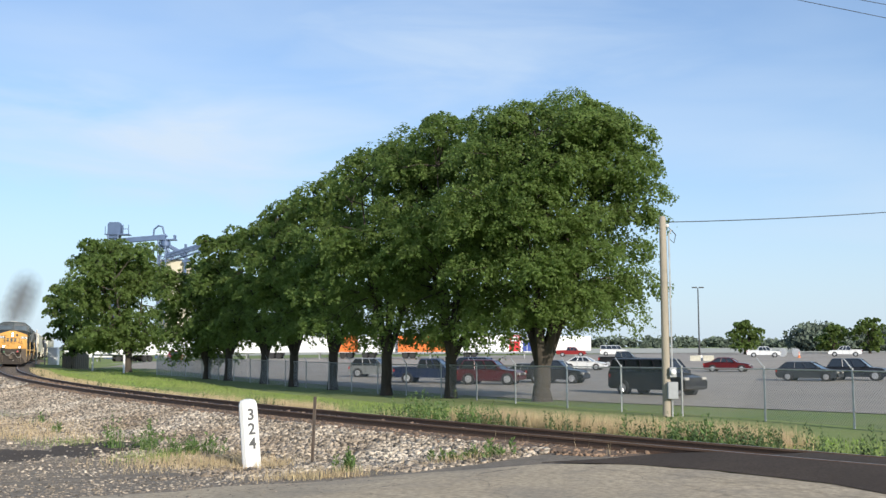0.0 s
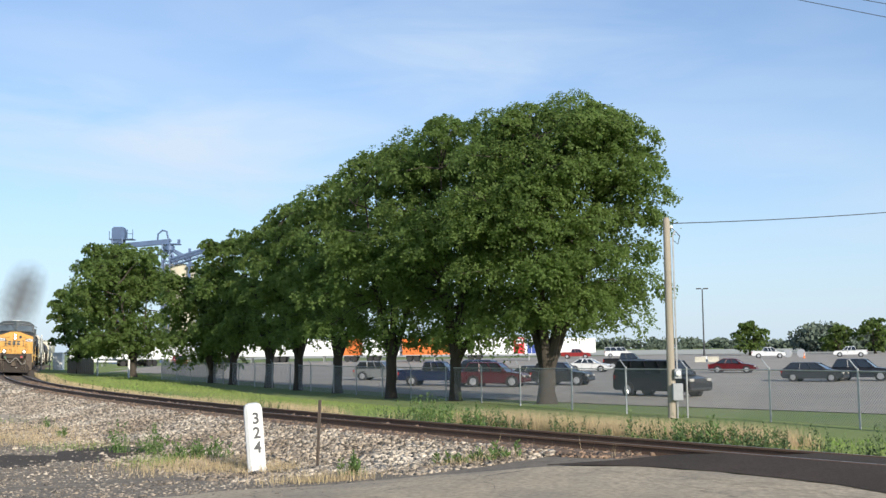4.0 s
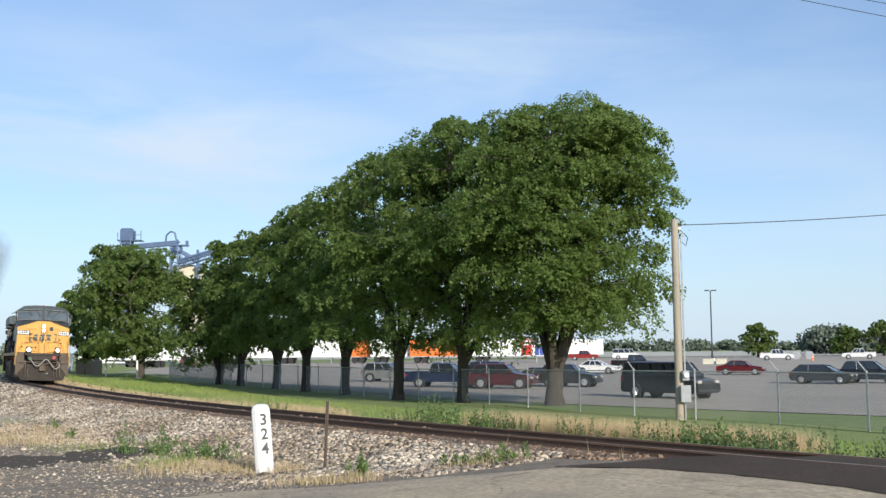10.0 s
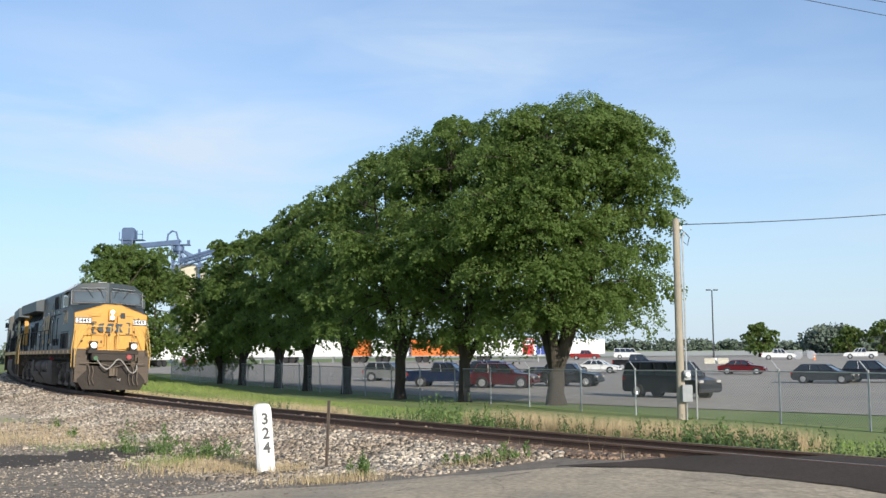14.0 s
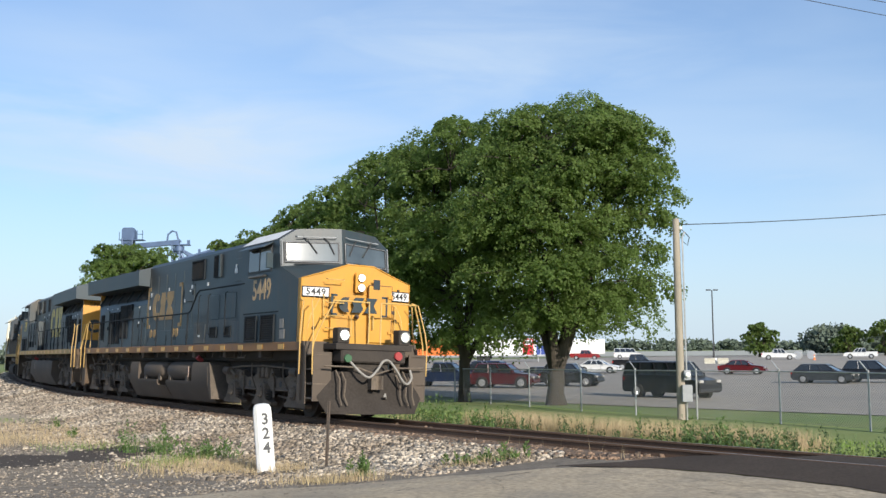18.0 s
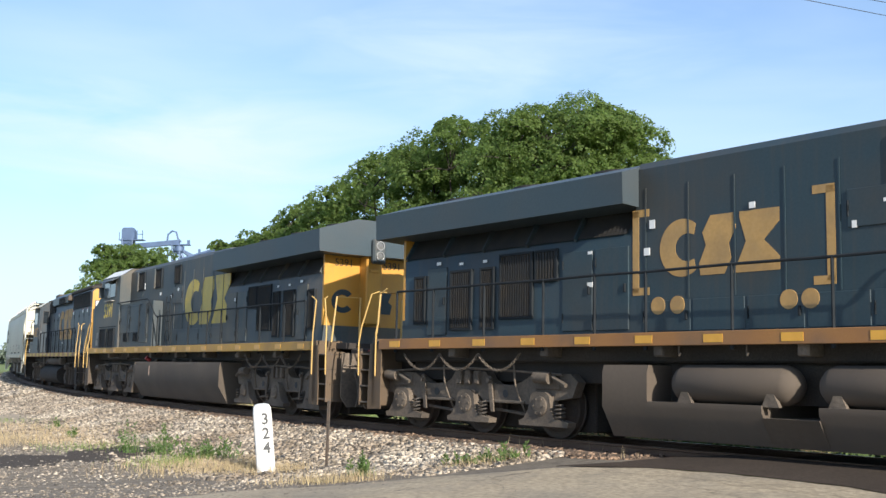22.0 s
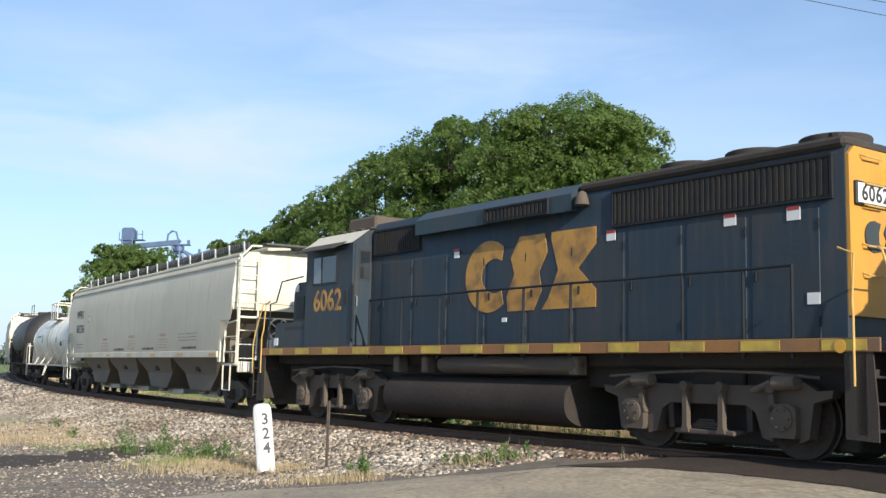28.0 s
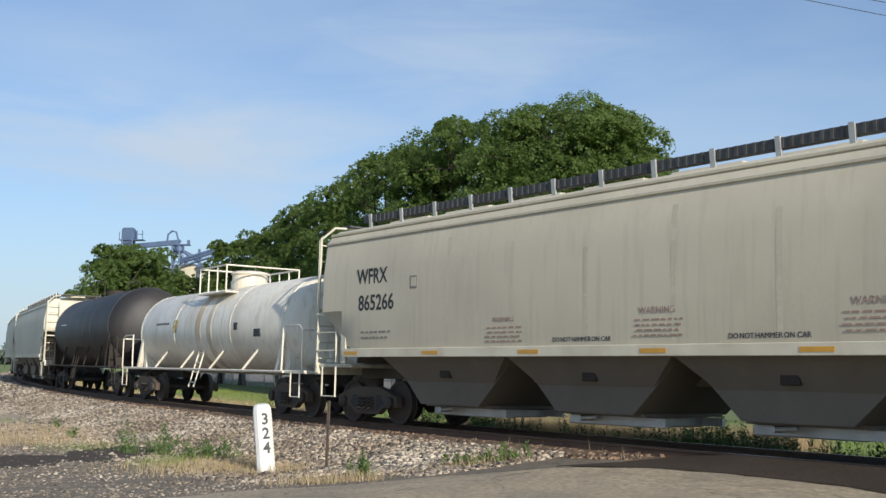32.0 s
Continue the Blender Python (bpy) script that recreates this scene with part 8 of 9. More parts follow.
blades("rail_side_grass", *band(-18, 3, 0.95, 1.6, 90, 18), 0.30, 0.005, M["dry"], "thin dry grass in the ballast", seed=8)

# patches of dry grass on the near side: x, y, spread across, spread along, blades
for _k, (_px, _py, _sx, _sy, _nd) in enumerate(((-4.5, 19.9, 0.65, 0.8, 2800), (-3.6, 19.5, 0.35, 0.6, 1300), (-2.75, 19.2, 0.22, 0.5, 800), (-5.2, 20.6, 0.40, 0.6, 900), (-10.4, 27.4, 0.8, 1.5, 2600), (-9.4, 25.6, 0.9, 0.7, 1200),
                                                 (-12.2, 30.5, 1.2, 0.9, 1500), (-8.0, 24.2, 0.6, 0.5, 500), (-1.5, 15.75, 0.35, 0.18, 700), (-2.1, 16.0, 0.4, 0.2, 400), (0.6, 17.3, 0.45, 0.2, 500), (-14.5, 33.5, 1.2, 1.0, 900))):
    _rs = np.random.RandomState(100 + _k)
    _nd = int(_nd * 0.6)
    blades("dry_grass_patch", _px + _rs.normal(0, _sx, _nd), _py + _rs.normal(0, _sy, _nd), 0.20, 0.005, M["dry" if _k % 4 != 3 else "lawn"], "low dry grass on the gravel", 0.6, 200 + _k)
# green weeds on the near side: x, y, spread, plants, height
for _k, (_px, _py, _sp, _ng, _tl) in enumerate(((-6.72, 23.03, 0.10, 14, 0.66), (-6.04, 22.98, 0.13, 20, 0.55), (-5.85, 22.4, 0.10, 10, 0.4), (-5.15, 21.3, 0.14, 12, 0.28), (-4.75, 21.5, 0.17, 24, 0.42), (-4.35, 21.4, 0.12, 12, 0.36),
                                                 (-1.28, 16.6, 0.10, 20, 0.30), (0.45, 17.4, 0.16, 14, 0.2), (0.95, 17.5, 0.16, 20, 0.24), (-9.4, 27.2, 0.10, 4, 0.3), (-11.3, 31.0, 0.3, 8, 0.25))):
    _rs = np.random.RandomState(300 + _k)
    _ng = max(3, int(_ng * 0.42))
    weeds("green_weed", _px + _rs.normal(0, _sp, _ng), _py + _rs.normal(0, _sp, _ng), _tl, 0.075, "leafy green weeds growing in the gravel", 320 + _k, 26)
    blades("green_weed", _px + _rs.normal(0, _sp, _ng * 9), _py + _rs.normal(0, _sp, _ng * 9), _tl * 0.9, 0.007, M["weed"], "upright green weed stalks growing in the gravel", 0.4, 340 + _k)

# oily dark patch and pale stone patch on the dirt
M["sand"] = mat("pale_sand", (0.40, 0.335, 0.25), 0.95, scale=1.0, col2=(0.33, 0.27, 0.20), fine=0.3, fscale=25, bump=0.5, bscale=25)
M["oil"] = mat("oily_dirt", (0.085, 0.067, 0.053), 0.95, spec=0.2, scale=1.4, col2=(0.10, 0.083, 0.068), fine=0.5, fscale=20, bump=0.6, bscale=20)


def blot(name, cx, cy, rx, ry, turn, material, label, lift, seed):
    vs, n = [], 90
    for rr in (0.0, 0.5, 1.0):
        for k in range(n):
            a = 2 * math.pi * k / n
            g = rr * (1 + 0.22 * noise.noise((math.cos(a) * 1.6 + seed, math.sin(a) * 1.6, 0)) + 0.16 * noise.noise((math.cos(a) * 5, math.sin(a) * 5, seed)) + 0.12 * noise.noise((math.cos(a) * 14, math.sin(a) * 14, seed)))
            x, y = rx * g * math.cos(a), ry * g * math.sin(a)
            x, y = cx + x * math.cos(turn) - y * math.sin(turn), cy + x * math.sin(turn) + y * math.cos(turn)
            vs.append((x, y, height(x, y) + lift))
    fs = [(i * n + k, i * n + (k + 1) % n, (i + 1) * n + (k + 1) % n, (i + 1) * n + k) for i in range(2) for k in range(n)]
    return tagged(part(name, Bag().add(vs, fs), material, sharp=0), label, "ground patch", kind="structure")


blot("oil_patch", -7.1, 22.9, 1.0, 2.1, 0.30, M["oil"], "dark oily patch on the dirt", 0.019, 3)
blot("oil_patch", -8.3, 21.2, 0.9, 1.5, 0.3, M["oil"], "dark oily patch on the dirt", 0.017, 5)
blot("sand_patch", -14.2, 36.5, 1.7, 3.6, 0.42, M["sand"], "pale bare sand beside the track", 0.019, 9)

# ---------------------------------------------------------------- mile post and stake
_mx, _my = -3.12, 19.0
post = thing("mile_post", "white painted concrete mile post with grey digits", "mile post", Matrix.Translation((_mx, _my, height(_mx, _my) - 0.05)) @ pose(0, 0, 0, 0, -4.5, 14))
_pr = [(-0.155, -0.10), (-0.10, -0.155), (0.10, -0.155), (0.155, -0.10), (0.155, 0.10), (0.10, 0.155), (-0.10, 0.155), (-0.155, 0.10)]
_rings = [[(x * k, y * k, z) for x, y in _pr + _pr[:1]] for z, k in ((0, 1.0), (1.12, 1.0), (1.20, 0.95), (1.25, 0.78), (1.27, 0.4))]
part("post", loft(_rings), M["white_post"], post)
for _k, _ch in enumerate("324"):
    lettering(_ch, 0.27, M["digit"], post, pose(0.03, -0.158, 1.0 - _k * 0.25, 90, 0, 0), "digit", 0.004, 0.95, 0.006)
_sx, _sy = -2.09, 19.1
stk = thing("metal_stake", "thin dark rusty metal stake in the gravel", "stake", Matrix.Translation((_sx, _sy, height(_sx, _sy) - 0.1)) @ pose(0, 0, 0, 1, 2, 20))
part("stake", Bag().box(-0.028, 0.028, -0.006, 0.006, 0, 1.32).box(-0.006, 0.006, -0.03, 0.0, 0, 1.32), M["stake"], stk)

# ---------------------------------------------------------------- fence
FENCE = [(17.6, 24.6), (16.2, 27.3), (14.8, 30.2), (13.28, 33.66), (11.63, 37.32), (9.45, 40.3), (7.72, 43.4), (5.98, 47.0), (4.1, 51.8), (2.4, 55.6), (0.6, 59.2), (-1.4, 62.6), (-3.2, 65.6), (-5.0, 68.4), (-6.7, 71.2), (-8.6, 74.6),
         (-10.5, 78.1), (-12.3, 81.4), (-14.2, 84.9), (-16.1, 88.3), (-18.0, 91.7)]
fence = thing("chain_link_fence", "galvanised chain link fence with angled top arms", "fence")


def fence_run(parent, pts, tall, pitch, wire, arms=True):
    for i, (x, y) in enumerate(pts):
        z = height(x, y)
        b = Bag().rod((x, y, z - 0.1), (x, y, z + tall + 0.05), 0.036, seg=8)
        if arms:
            b.rod((x, y, z + tall), (x - 0.20, y + 0.16, z + tall + 0.34), 0.022, 0.018, 6)
        part("post", b, M["galv"], parent)
    b, wires = Bag(), Bag()
    for (ax, ay), (bx, by) in zip(pts, pts[1:]):
        za, zb = height(ax, ay), height(bx, by)
        b.rod((ax, ay, za + tall - 0.04), (bx, by, zb + tall - 0.04), 0.022, seg=6)
        L = math.hypot(bx - ax, by - ay)
        n = int(L / pitch)
        run = int(tall / pitch * 0.95)
        for k in range(-run, n + 1):
            for sg in (1, -1):
                u0, u1 = (k, k + run) if sg > 0 else (k + run, k)
                h0, h1 = 0.0, 1.0
                c0, c1 = u0, u1
                if min(u0, u1) < 0 or max(u0, u1) > n:
                    lo, hi = max(0, min(u0, u1)), min(n, max(u0, u1))
                    if hi <= lo:
                        continue
                    f0, f1 = (lo - u0) / (u1 - u0), (hi - u0) / (u1 - u0)
                    h0, h1 = sorted((f0, f1))
                    c0, c1 = u0 + (u1 - u0) * h0, u0 + (u1 - u0) * h1
                p = (ax + (bx - ax) * c0 / n, ay + (by - ay) * c0 / n, za + 0.05 + h0 * (tall - 0.1))
                q = (ax + (bx - ax) * c1 / n, ay + (by - ay) * c1 / n, za + 0.05 + h1 * (tall - 0.1))
                wires.rod(p, q, wire, seg=3, caps=False)
    part("top_rail", b, M["galv"], parent)
    tagged(part("wire_mesh", wires, M["mesh"], parent, sharp=0), kind="stuff")


fence_run(fence, FENCE, 1.83, 0.10, 0.0042)
far_fence = thing("chain_link_fence", "grey slatted chain link fence further down the line", "fence")
fence_run(far_fence, [(-18.0, 91.7), (-20.3, 95.8), (-22.6, 99.6), (-24.8, 103.4), (-27.2, 107.2)], 1.83, 0.22, 0.016, False)
gate = thing("pipe_barrier", "low white pipe barrier across the verge", "barrier")
for _p in ((-32.0, 112.6), (-39.0, 124.5)):
    _z = height(*_p)
    part("post", Bag().rod((*_p, _z - 0.1), (*_p, _z + 1.95), 0.11, seg=8), M["white_post"], gate)
part("bar", Bag().rod((-32.0, 112.6, height(-32, 112.6) + 1.9), (-39.0, 124.5, height(-39, 124.5) + 1.9), 0.09, seg=8), M["galv"], gate)
board_fence = thing("board_fence", "weathered grey board fence beside the trees", "fence")
for _k in range(14):
    _u = _k / 13
    _bx, _by = -40.5 - 7.0 * _u, 127.5 + 12 * _u
    part("board", Bag().box(-0.45, 0.45, -0.03, 0.03, 0, 2.0 + 0.1 * (_k % 3)), M["pole"], board_fence, m=Matrix.Translation((_bx, _by, height(_bx, _by) - 0.1)) @ pose(0, 0, 0, 0, 0, -60))

# ---------------------------------------------------------------- utility pole, cables, lot lamp
_ux, _uy = 8.85, 40.2
_uz = height(_ux, _uy)
upole = thing("utility_pole", "weathered wooden utility pole with a meter and grey box", "utility pole", Matrix.Translation((_ux, _uy, _uz - 0.3)) @ pose(0, 0, 0, 0.3, -0.2, 0))
part("pole", Bag().turned([(0, 0.165), (3, 0.155), (5.5, 0.142), (7.75, 0.128), (7.82, 0.09)], "z", 14), M["pole"], upole)
part("switch_box", Bag().box(-0.02, 0.36, -0.34, -0.14, 0.95, 1.58, 0.02), M["grey_box"], upole, "grey steel switch box")
_mt = part("meter_base", Bag().box(0.06, 0.32, -0.32, -0.14, 1.75, 2.12, 0.02), M["grey_box"], upole)
part("meter_glass", Bag().turned([(-0.32, 0.10), (-0.40, 0.095), (-0.42, 0.06)], "y", 16, (0.19, 0, 1.95)), M["sticker"], _mt, "round glass electric meter")
part("conduit", Bag().tube([(0.17, -0.17, 0.2), (0.17, -0.17, 0.95)], 0.03, 6).tube([(0.19, -0.17, 2.1), (0.19, -0.16, 7.1), (0.30, -0.10, 7.3)], 0.03, 6), M["galv"], upole)
part("drip_loop", Bag().tube([(0.30, -0.10, 7.3), (0.48, -0.05, 7.1), (0.42, 0.02, 6.8), (0.22, 0.05, 7.0), (0.30, 0.0, 7.32), (0.13, 0.0, 7.48)], 0.018, 5), M["cable"], upole)
part("insulator", Bag().turned([(7.40, 0.03), (7.42, 0.06), (7.50, 0.06), (7.52, 0.03)], "z", 10, (0.17, -0.02, 0)), M["sticker"], upole)


def cable(name, p, q, sag, r, label):
    p, q = Vector(p), Vector(q)
    pts = [p.lerp(q, k / 24) - Vector((0, 0, sag * 4 * (k / 24) * (1 - k / 24))) for k in range(25)]
    return tagged(part(name, Bag().tube(pts, r, 5), M["cable"]), label, "cable")


cable("power_cable", (_ux + 0.15, _uy, _uz + 7.3), (44.0, 58.0, 11.5), 0.62, 0.018, "black twisted service cable from the pole")
cable("overhead_line", (7.65, 28.00, 11.39), (20.59, 28.00, 8.66), 0.0, 0.010, "thin black overhead line against the sky")
cable("overhead_line", (9.87, 28.00, 11.25), (18.74, 28.00, 9.54), 0.0, 0.010, "thin black overhead line against the sky")
_lx, _ly = 39.0, 155.0
lamp_post = thing("lot_lamp_post", "tall dark parking lot lamp post on a concrete base", "lamp post", Matrix.Translation((_lx, _ly, height(_lx, _ly))))
part("base", Bag().turned([(0, 0.45), (0.8, 0.42), (0.82, 0.3)], "z", 14), M["white_post"], lamp_post)
part("mast", Bag().turned([(0.8, 0.16), (1.6, 0.15), (1.7, 0.11), (10.6, 0.08)], "z", 10), M["black"], lamp_post)
for _sd in (1, -1):
    part("lamp_head", Bag().box(_sd * 0.15, _sd * 0.85, -0.16, 0.16, 10.55, 10.72, 0.03), M["black"], lamp_post)
M["silo_concrete"] = mat("pale_concrete", (0.50, 0.47, 0.38), 0.9, var=0.2, scale=3)
for _k, _dx in enumerate((-0.9, 1.0)):
    _b = thing("concrete_barrier", "short pale concrete barrier by the lamp post", "barrier", Matrix.Translation((_lx + _dx, _ly - 1.2, height(_lx + _dx, _ly - 1.2))) @ pose(0, 0, 0, 0, 0, -14))
    part("barrier", Bag().prism([(-0.3, 0), (0.3, 0), (0.26, 0.2), (0.12, 0.35), (0.09, 0.8), (-0.09, 0.8), (-0.12, 0.35), (-0.26, 0.2)], -0.75, 0.75, "x"), M["silo_concrete"], _b)

# ---------------------------------------------------------------- parked vehicles
PAINT = {}


def car_paint(name, col):
    if name not in PAINT:
        PAINT[name] = mat(name + "_car_paint", col, 0.28, 0.1, var=0.08, scale=2.0, spec=0.6)
    return PAINT[name]


M.update(tyre=mat("tyre_rubber", (0.02, 0.02, 0.02), 0.8), rim=mat("alloy_rim", (0.55, 0.55, 0.56), 0.35, 0.7), head=mat("headlamp_glass", (0.42, 0.40, 0.36), 0.15), tail=mat("tail_lamp", (0.35, 0.02, 0.02), 0.3),
         trim=mat("black_trim", (0.025, 0.025, 0.026), 0.5))
SHAPES = {
    # half length, half width, sill, belt, roof, lower outline (x, z), cabin base and roof (rear, front)
    "sedan": (2.35, 0.90, 0.22, 0.92, 1.45, [(-2.35, 0.45), (-2.32, 0.85), (-1.75, 0.98), (1.0, 0.96), (2.1, 0.80), (2.35, 0.62), (2.35, 0.35), (2.1, 0.22), (-2.2, 0.22)], (-1.75, 1.05), (-0.95, 0.30)),
    "suv": (2.30, 0.93, 0.28, 1.02, 1.72, [(-2.30, 0.45), (-2.28, 1.02), (-2.1, 1.08), (0.95, 1.06), (2.0, 0.95), (2.28, 0.72), (2.30, 0.40), (2.1, 0.28), (-2.15, 0.28)], (-2.15, 1.05), (-1.75, 0.30)),
    "wagon": (2.38, 0.92, 0.24, 0.95, 1.50, [(-2.38, 0.45), (-2.36, 0.92), (-2.1, 1.0), (1.0, 0.98), (2.1, 0.85), (2.36, 0.65), (2.38, 0.38), (2.15, 0.24), (-2.2, 0.24)], (-2.2, 1.15), (-1.6, 0.30)),
    "van": (2.85, 1.00, 0.30, 1.25, 2.10, [(-2.85, 0.45), (-2.85, 1.25), (-2.8, 1.32), (1.35, 1.30), (2.6, 1.05), (2.85, 0.85), (2.85, 0.45), (2.6, 0.32), (-2.7, 0.32)], (-2.84, 1.75), (-2.72, 1.05)),
    "pickup": (2.85, 0.98, 0.38, 1.12, 1.85, [(-2.85, 0.55), (-2.85, 1.12), (-2.8, 1.16), (1.35, 1.14), (2.6, 1.05), (2.82, 0.80), (2.85, 0.50), (2.6, 0.40), (-2.7, 0.42)], (-0.95, 1.35), (-0.75, 0.65)),
}


def vehicle(kind, name, label, x, y, turn, paint, grp="parked vehicles in the lot", scale=1.0, dark_glass=True):
    hl, hw, sill_z, belt, roof, out, (br, bf), (rr, rf) = SHAPES[kind]
    t = thing(name, label, {"sedan": "car", "suv": "car", "wagon": "car", "van": "van", "pickup": "pickup truck"}[kind], Matrix.Translation((x, y, height(x, y) + 0.022)) @ pose(0, 0, 0, 0, 0, turn) @ Matrix.Diagonal((scale, scale, scale, 1)), grp)
    b = loft([[(px, -hw * 0.93, pz) for px, pz in out + out[:1]], [(px, -hw, pz * 0.98 + 0.01) for px, pz in out + out[:1]], [(px, hw, pz * 0.98 + 0.01) for px, pz in out + out[:1]], [(px, hw * 0.93, pz) for px, pz in out + out[:1]]])
    body = part("body", b, paint, t, sharp=25)
    z1 = roof - 0.06
    ring0 = [(br, -hw * 0.92, belt), (bf, -hw * 0.90, belt), (bf, hw * 0.90, belt), (br, hw * 0.92, belt)]
    ring1 = [(rr, -hw * 0.74, z1), (rf, -hw * 0.72, z1), (rf, hw * 0.72, z1), (rr, hw * 0.74, z1)]
    part("glazing", loft([ring0 + ring0[:1], ring1 + ring1[:1]]), M["glass"], t, "dark tinted windows")
    part("roof", loft([[(rr - 0.06, -hw * 0.76, z1 - 0.02), (rf + 0.06, -hw * 0.74, z1 - 0.02), (rf + 0.06, hw * 0.74, z1 - 0.02), (rr - 0.06, hw * 0.76, z1 - 0.02), (rr - 0.06, -hw * 0.76, z1 - 0.02)], [(rr + 0.1, -hw * 0.62, roof), (rf - 0.1, -hw * 0.60, roof), (rf - 0.1, hw * 0.60, roof), (rr + 0.1, hw * 0.62, roof), (rr + 0.1, -hw * 0.62, roof)]]), paint, t)
    for side in (1, -1):
        for k0, k1 in ((0.0, 0.0), (0.38, 0.36), (0.66, 0.66), (1.0, 1.0)) if kind != "van" else ((0, 0), (0.28, 0.28), (0.55, 0.55), (0.80, 0.80), (1, 1)):
            p = Vector((br + (bf - br) * k0, side * hw * 0.93, belt - 0.02))
            q = Vector((rr + (rf - rr) * k1, side * hw * 0.755, z1))
            part("pillar", Bag().rod(p, q, 0.032, seg=5), paint, t)
        for sx in (-0.62, 0.46):
            part("door_seam", Bag().box(sx, sx + 0.015, side * hw * 0.998, side * (hw + 0.004), sill_z + 0.12, belt - 0.05), M["trim"], t)
        part("mirror", Bag().box(bf - 0.35, bf - 0.15, side * hw * 0.95, side * (hw + 0.16), belt + 0.02, belt + 0.18, 0.03), paint, t)
        part("headlamp", Bag().box(hl - 0.22, hl + 0.012, side * hw * 0.58, side * hw * 0.94, belt - 0.36, belt - 0.20, 0.03), M["head"], t)
        part("tail_lamp", Bag().box(-hl - 0.012, -hl + 0.12, side * hw * 0.70, side * hw * 0.95, belt - 0.28, belt - 0.06, 0.02), M["tail"], t)
        r = 0.33 if kind in ("sedan", "wagon") else 0.38
        for wx in (-hl * 0.60, hl * 0.62):
            w = part("wheel", Bag().turned([(side * (hw - 0.20), r * 0.6), (side * (hw - 0.20), r * 0.95), (side * (hw - 0.15), r), (side * (hw + 0.0), r), (side * (hw + 0.02), r * 0.93), (side * (hw + 0.02), r * 0.66)], "y", 20, (wx, 0, r)), M["tyre"], t)
            b = Bag().turned([(side * (hw + 0.022), r * 0.66), (side * (hw + 0.028), r * 0.60), (side * (hw + 0.024), r * 0.50)], "y", 18, (wx, 0, r))
            for q in range(5):
                b.rod((wx, side * (hw + 0.030), r), (wx + r * 0.58 * math.cos(q * 1.2566), side * (hw + 0.030), r + r * 0.58 * math.sin(q * 1.2566)), 0.035, 0.028, 5)
            part("rim", b, M["rim"], w)
            part("wheel_arch", Bag().turned([(side * (hw - 0.3), r * 1.16), (side * (hw + 0.003), r * 1.16), (side * (hw + 0.003), r * 1.0)], "y", 20, (wx, 0, r)), M["trim"], t)
    part("front_grille", Bag().box(hl - 0.05, hl + 0.006, -hw * 0.5, hw * 0.5, belt - 0.42, belt - 0.22, 0.01), M["trim"], t)
    part("bumper", Bag().box(hl - 0.12, hl + 0.05, -hw * 0.92, hw * 0.92, sill_z + 0.08, sill_z + 0.26, 0.04), M["trim"] if kind in ("van", "pickup") else paint, t)
    if kind == "pickup":
        part("bed_floor", Bag().box(-2.75, -1.0, -hw * 0.8, hw * 0.8, 1.165, 1.17), M["trim"], t)
        for side in (1, -1):
            part("bed_rail", Bag().box(-2.82, -0.98, side * hw * 0.84, side * hw * 0.98, 1.12, 1.22, 0.02), paint, t)
    return t


vehicle("van", "passenger_van", "black full-size passenger van parked behind the fence", 13.15, 62.4, -52, car_paint("black", (0.012, 0.012, 0.014)))
vehicle("sedan", "sedan", "dark red sedan parked near the lamp post", 30.3, 109.0, -24, car_paint("dark_red", (0.10, 0.008, 0.012)))
vehicle("wagon", "station_wagon", "dark grey station wagon parked in the lot", 29.6, 83.6, -34, car_paint("dark_grey", (0.045, 0.05, 0.056)))
vehicle("suv", "suv", "dark blue-black sport utility car in the lot", 33.6, 84.2, -30, car_paint("blue_black", (0.018, 0.022, 0.032)))
vehicle("suv", "suv", "silver sport utility car parked under the trees", -5.0, 98.0, -18, car_paint("silver", (0.20, 0.21, 0.21)))
vehicle("pickup", "pickup_truck", "dark blue pickup truck parked in the lot", 0.1, 83.3, -16, car_paint("navy_blue", (0.010, 0.018, 0.055)))
vehicle("suv", "suv", "maroon sport utility car parked in the lot", 4.5, 79.6, -20, car_paint("maroon", (0.075, 0.008, 0.012)), scale=1.06)
vehicle("suv", "suv", "dark blue minivan parked behind the maroon car", 4.4, 87.5, -20, car_paint("navy_blue", (0.010, 0.018, 0.055)), scale=1.1)
vehicle("sedan", "sedan", "dark grey sedan parked behind the tree trunk", 7.9, 84.4, -20, car_paint("dark_grey", (0.045, 0.05, 0.056)))
vehicle("suv", "suv", "black sport utility car parked behind the tree trunk", 9.7, 81.8, -26, car_paint("black", (0.012, 0.012, 0.014)))
vehicle("sedan", "sedan", "white sedan parked further back in the lot", 16.8, 116.8, -22, car_paint("white", (0.72, 0.72, 0.71)))
vehicle("pickup", "pickup_truck", "black pickup truck parked further back", 22.8, 126.5, -15, car_paint("black", (0.012, 0.012, 0.014)))
vehicle("pickup", "pickup_truck", "red pickup truck at the back of the lot", 27.2, 206.0, -12, car_paint("red", (0.26, 0.02, 0.02)))
vehicle("pickup", "pickup_truck", "white crew cab pickup truck at the back of the lot", 57.4, 184.0, -15, car_paint("white", (0.72, 0.72, 0.71)))
vehicle("van", "utility_van", "white utility van at the back of the lot", 37.8, 220.0, -10, car_paint("white", (0.72, 0.72, 0.71)))
vehicle("pickup", "pickup_truck", "white pickup truck with a cap by the trees", 73.4, 189.0, 160, car_paint("white", (0.72, 0.72, 0.71)))
vehicle("suv", "suv", "small red car among the trailers", -39.4, 166.0, -70, car_paint("red", (0.26, 0.02, 0.02)))
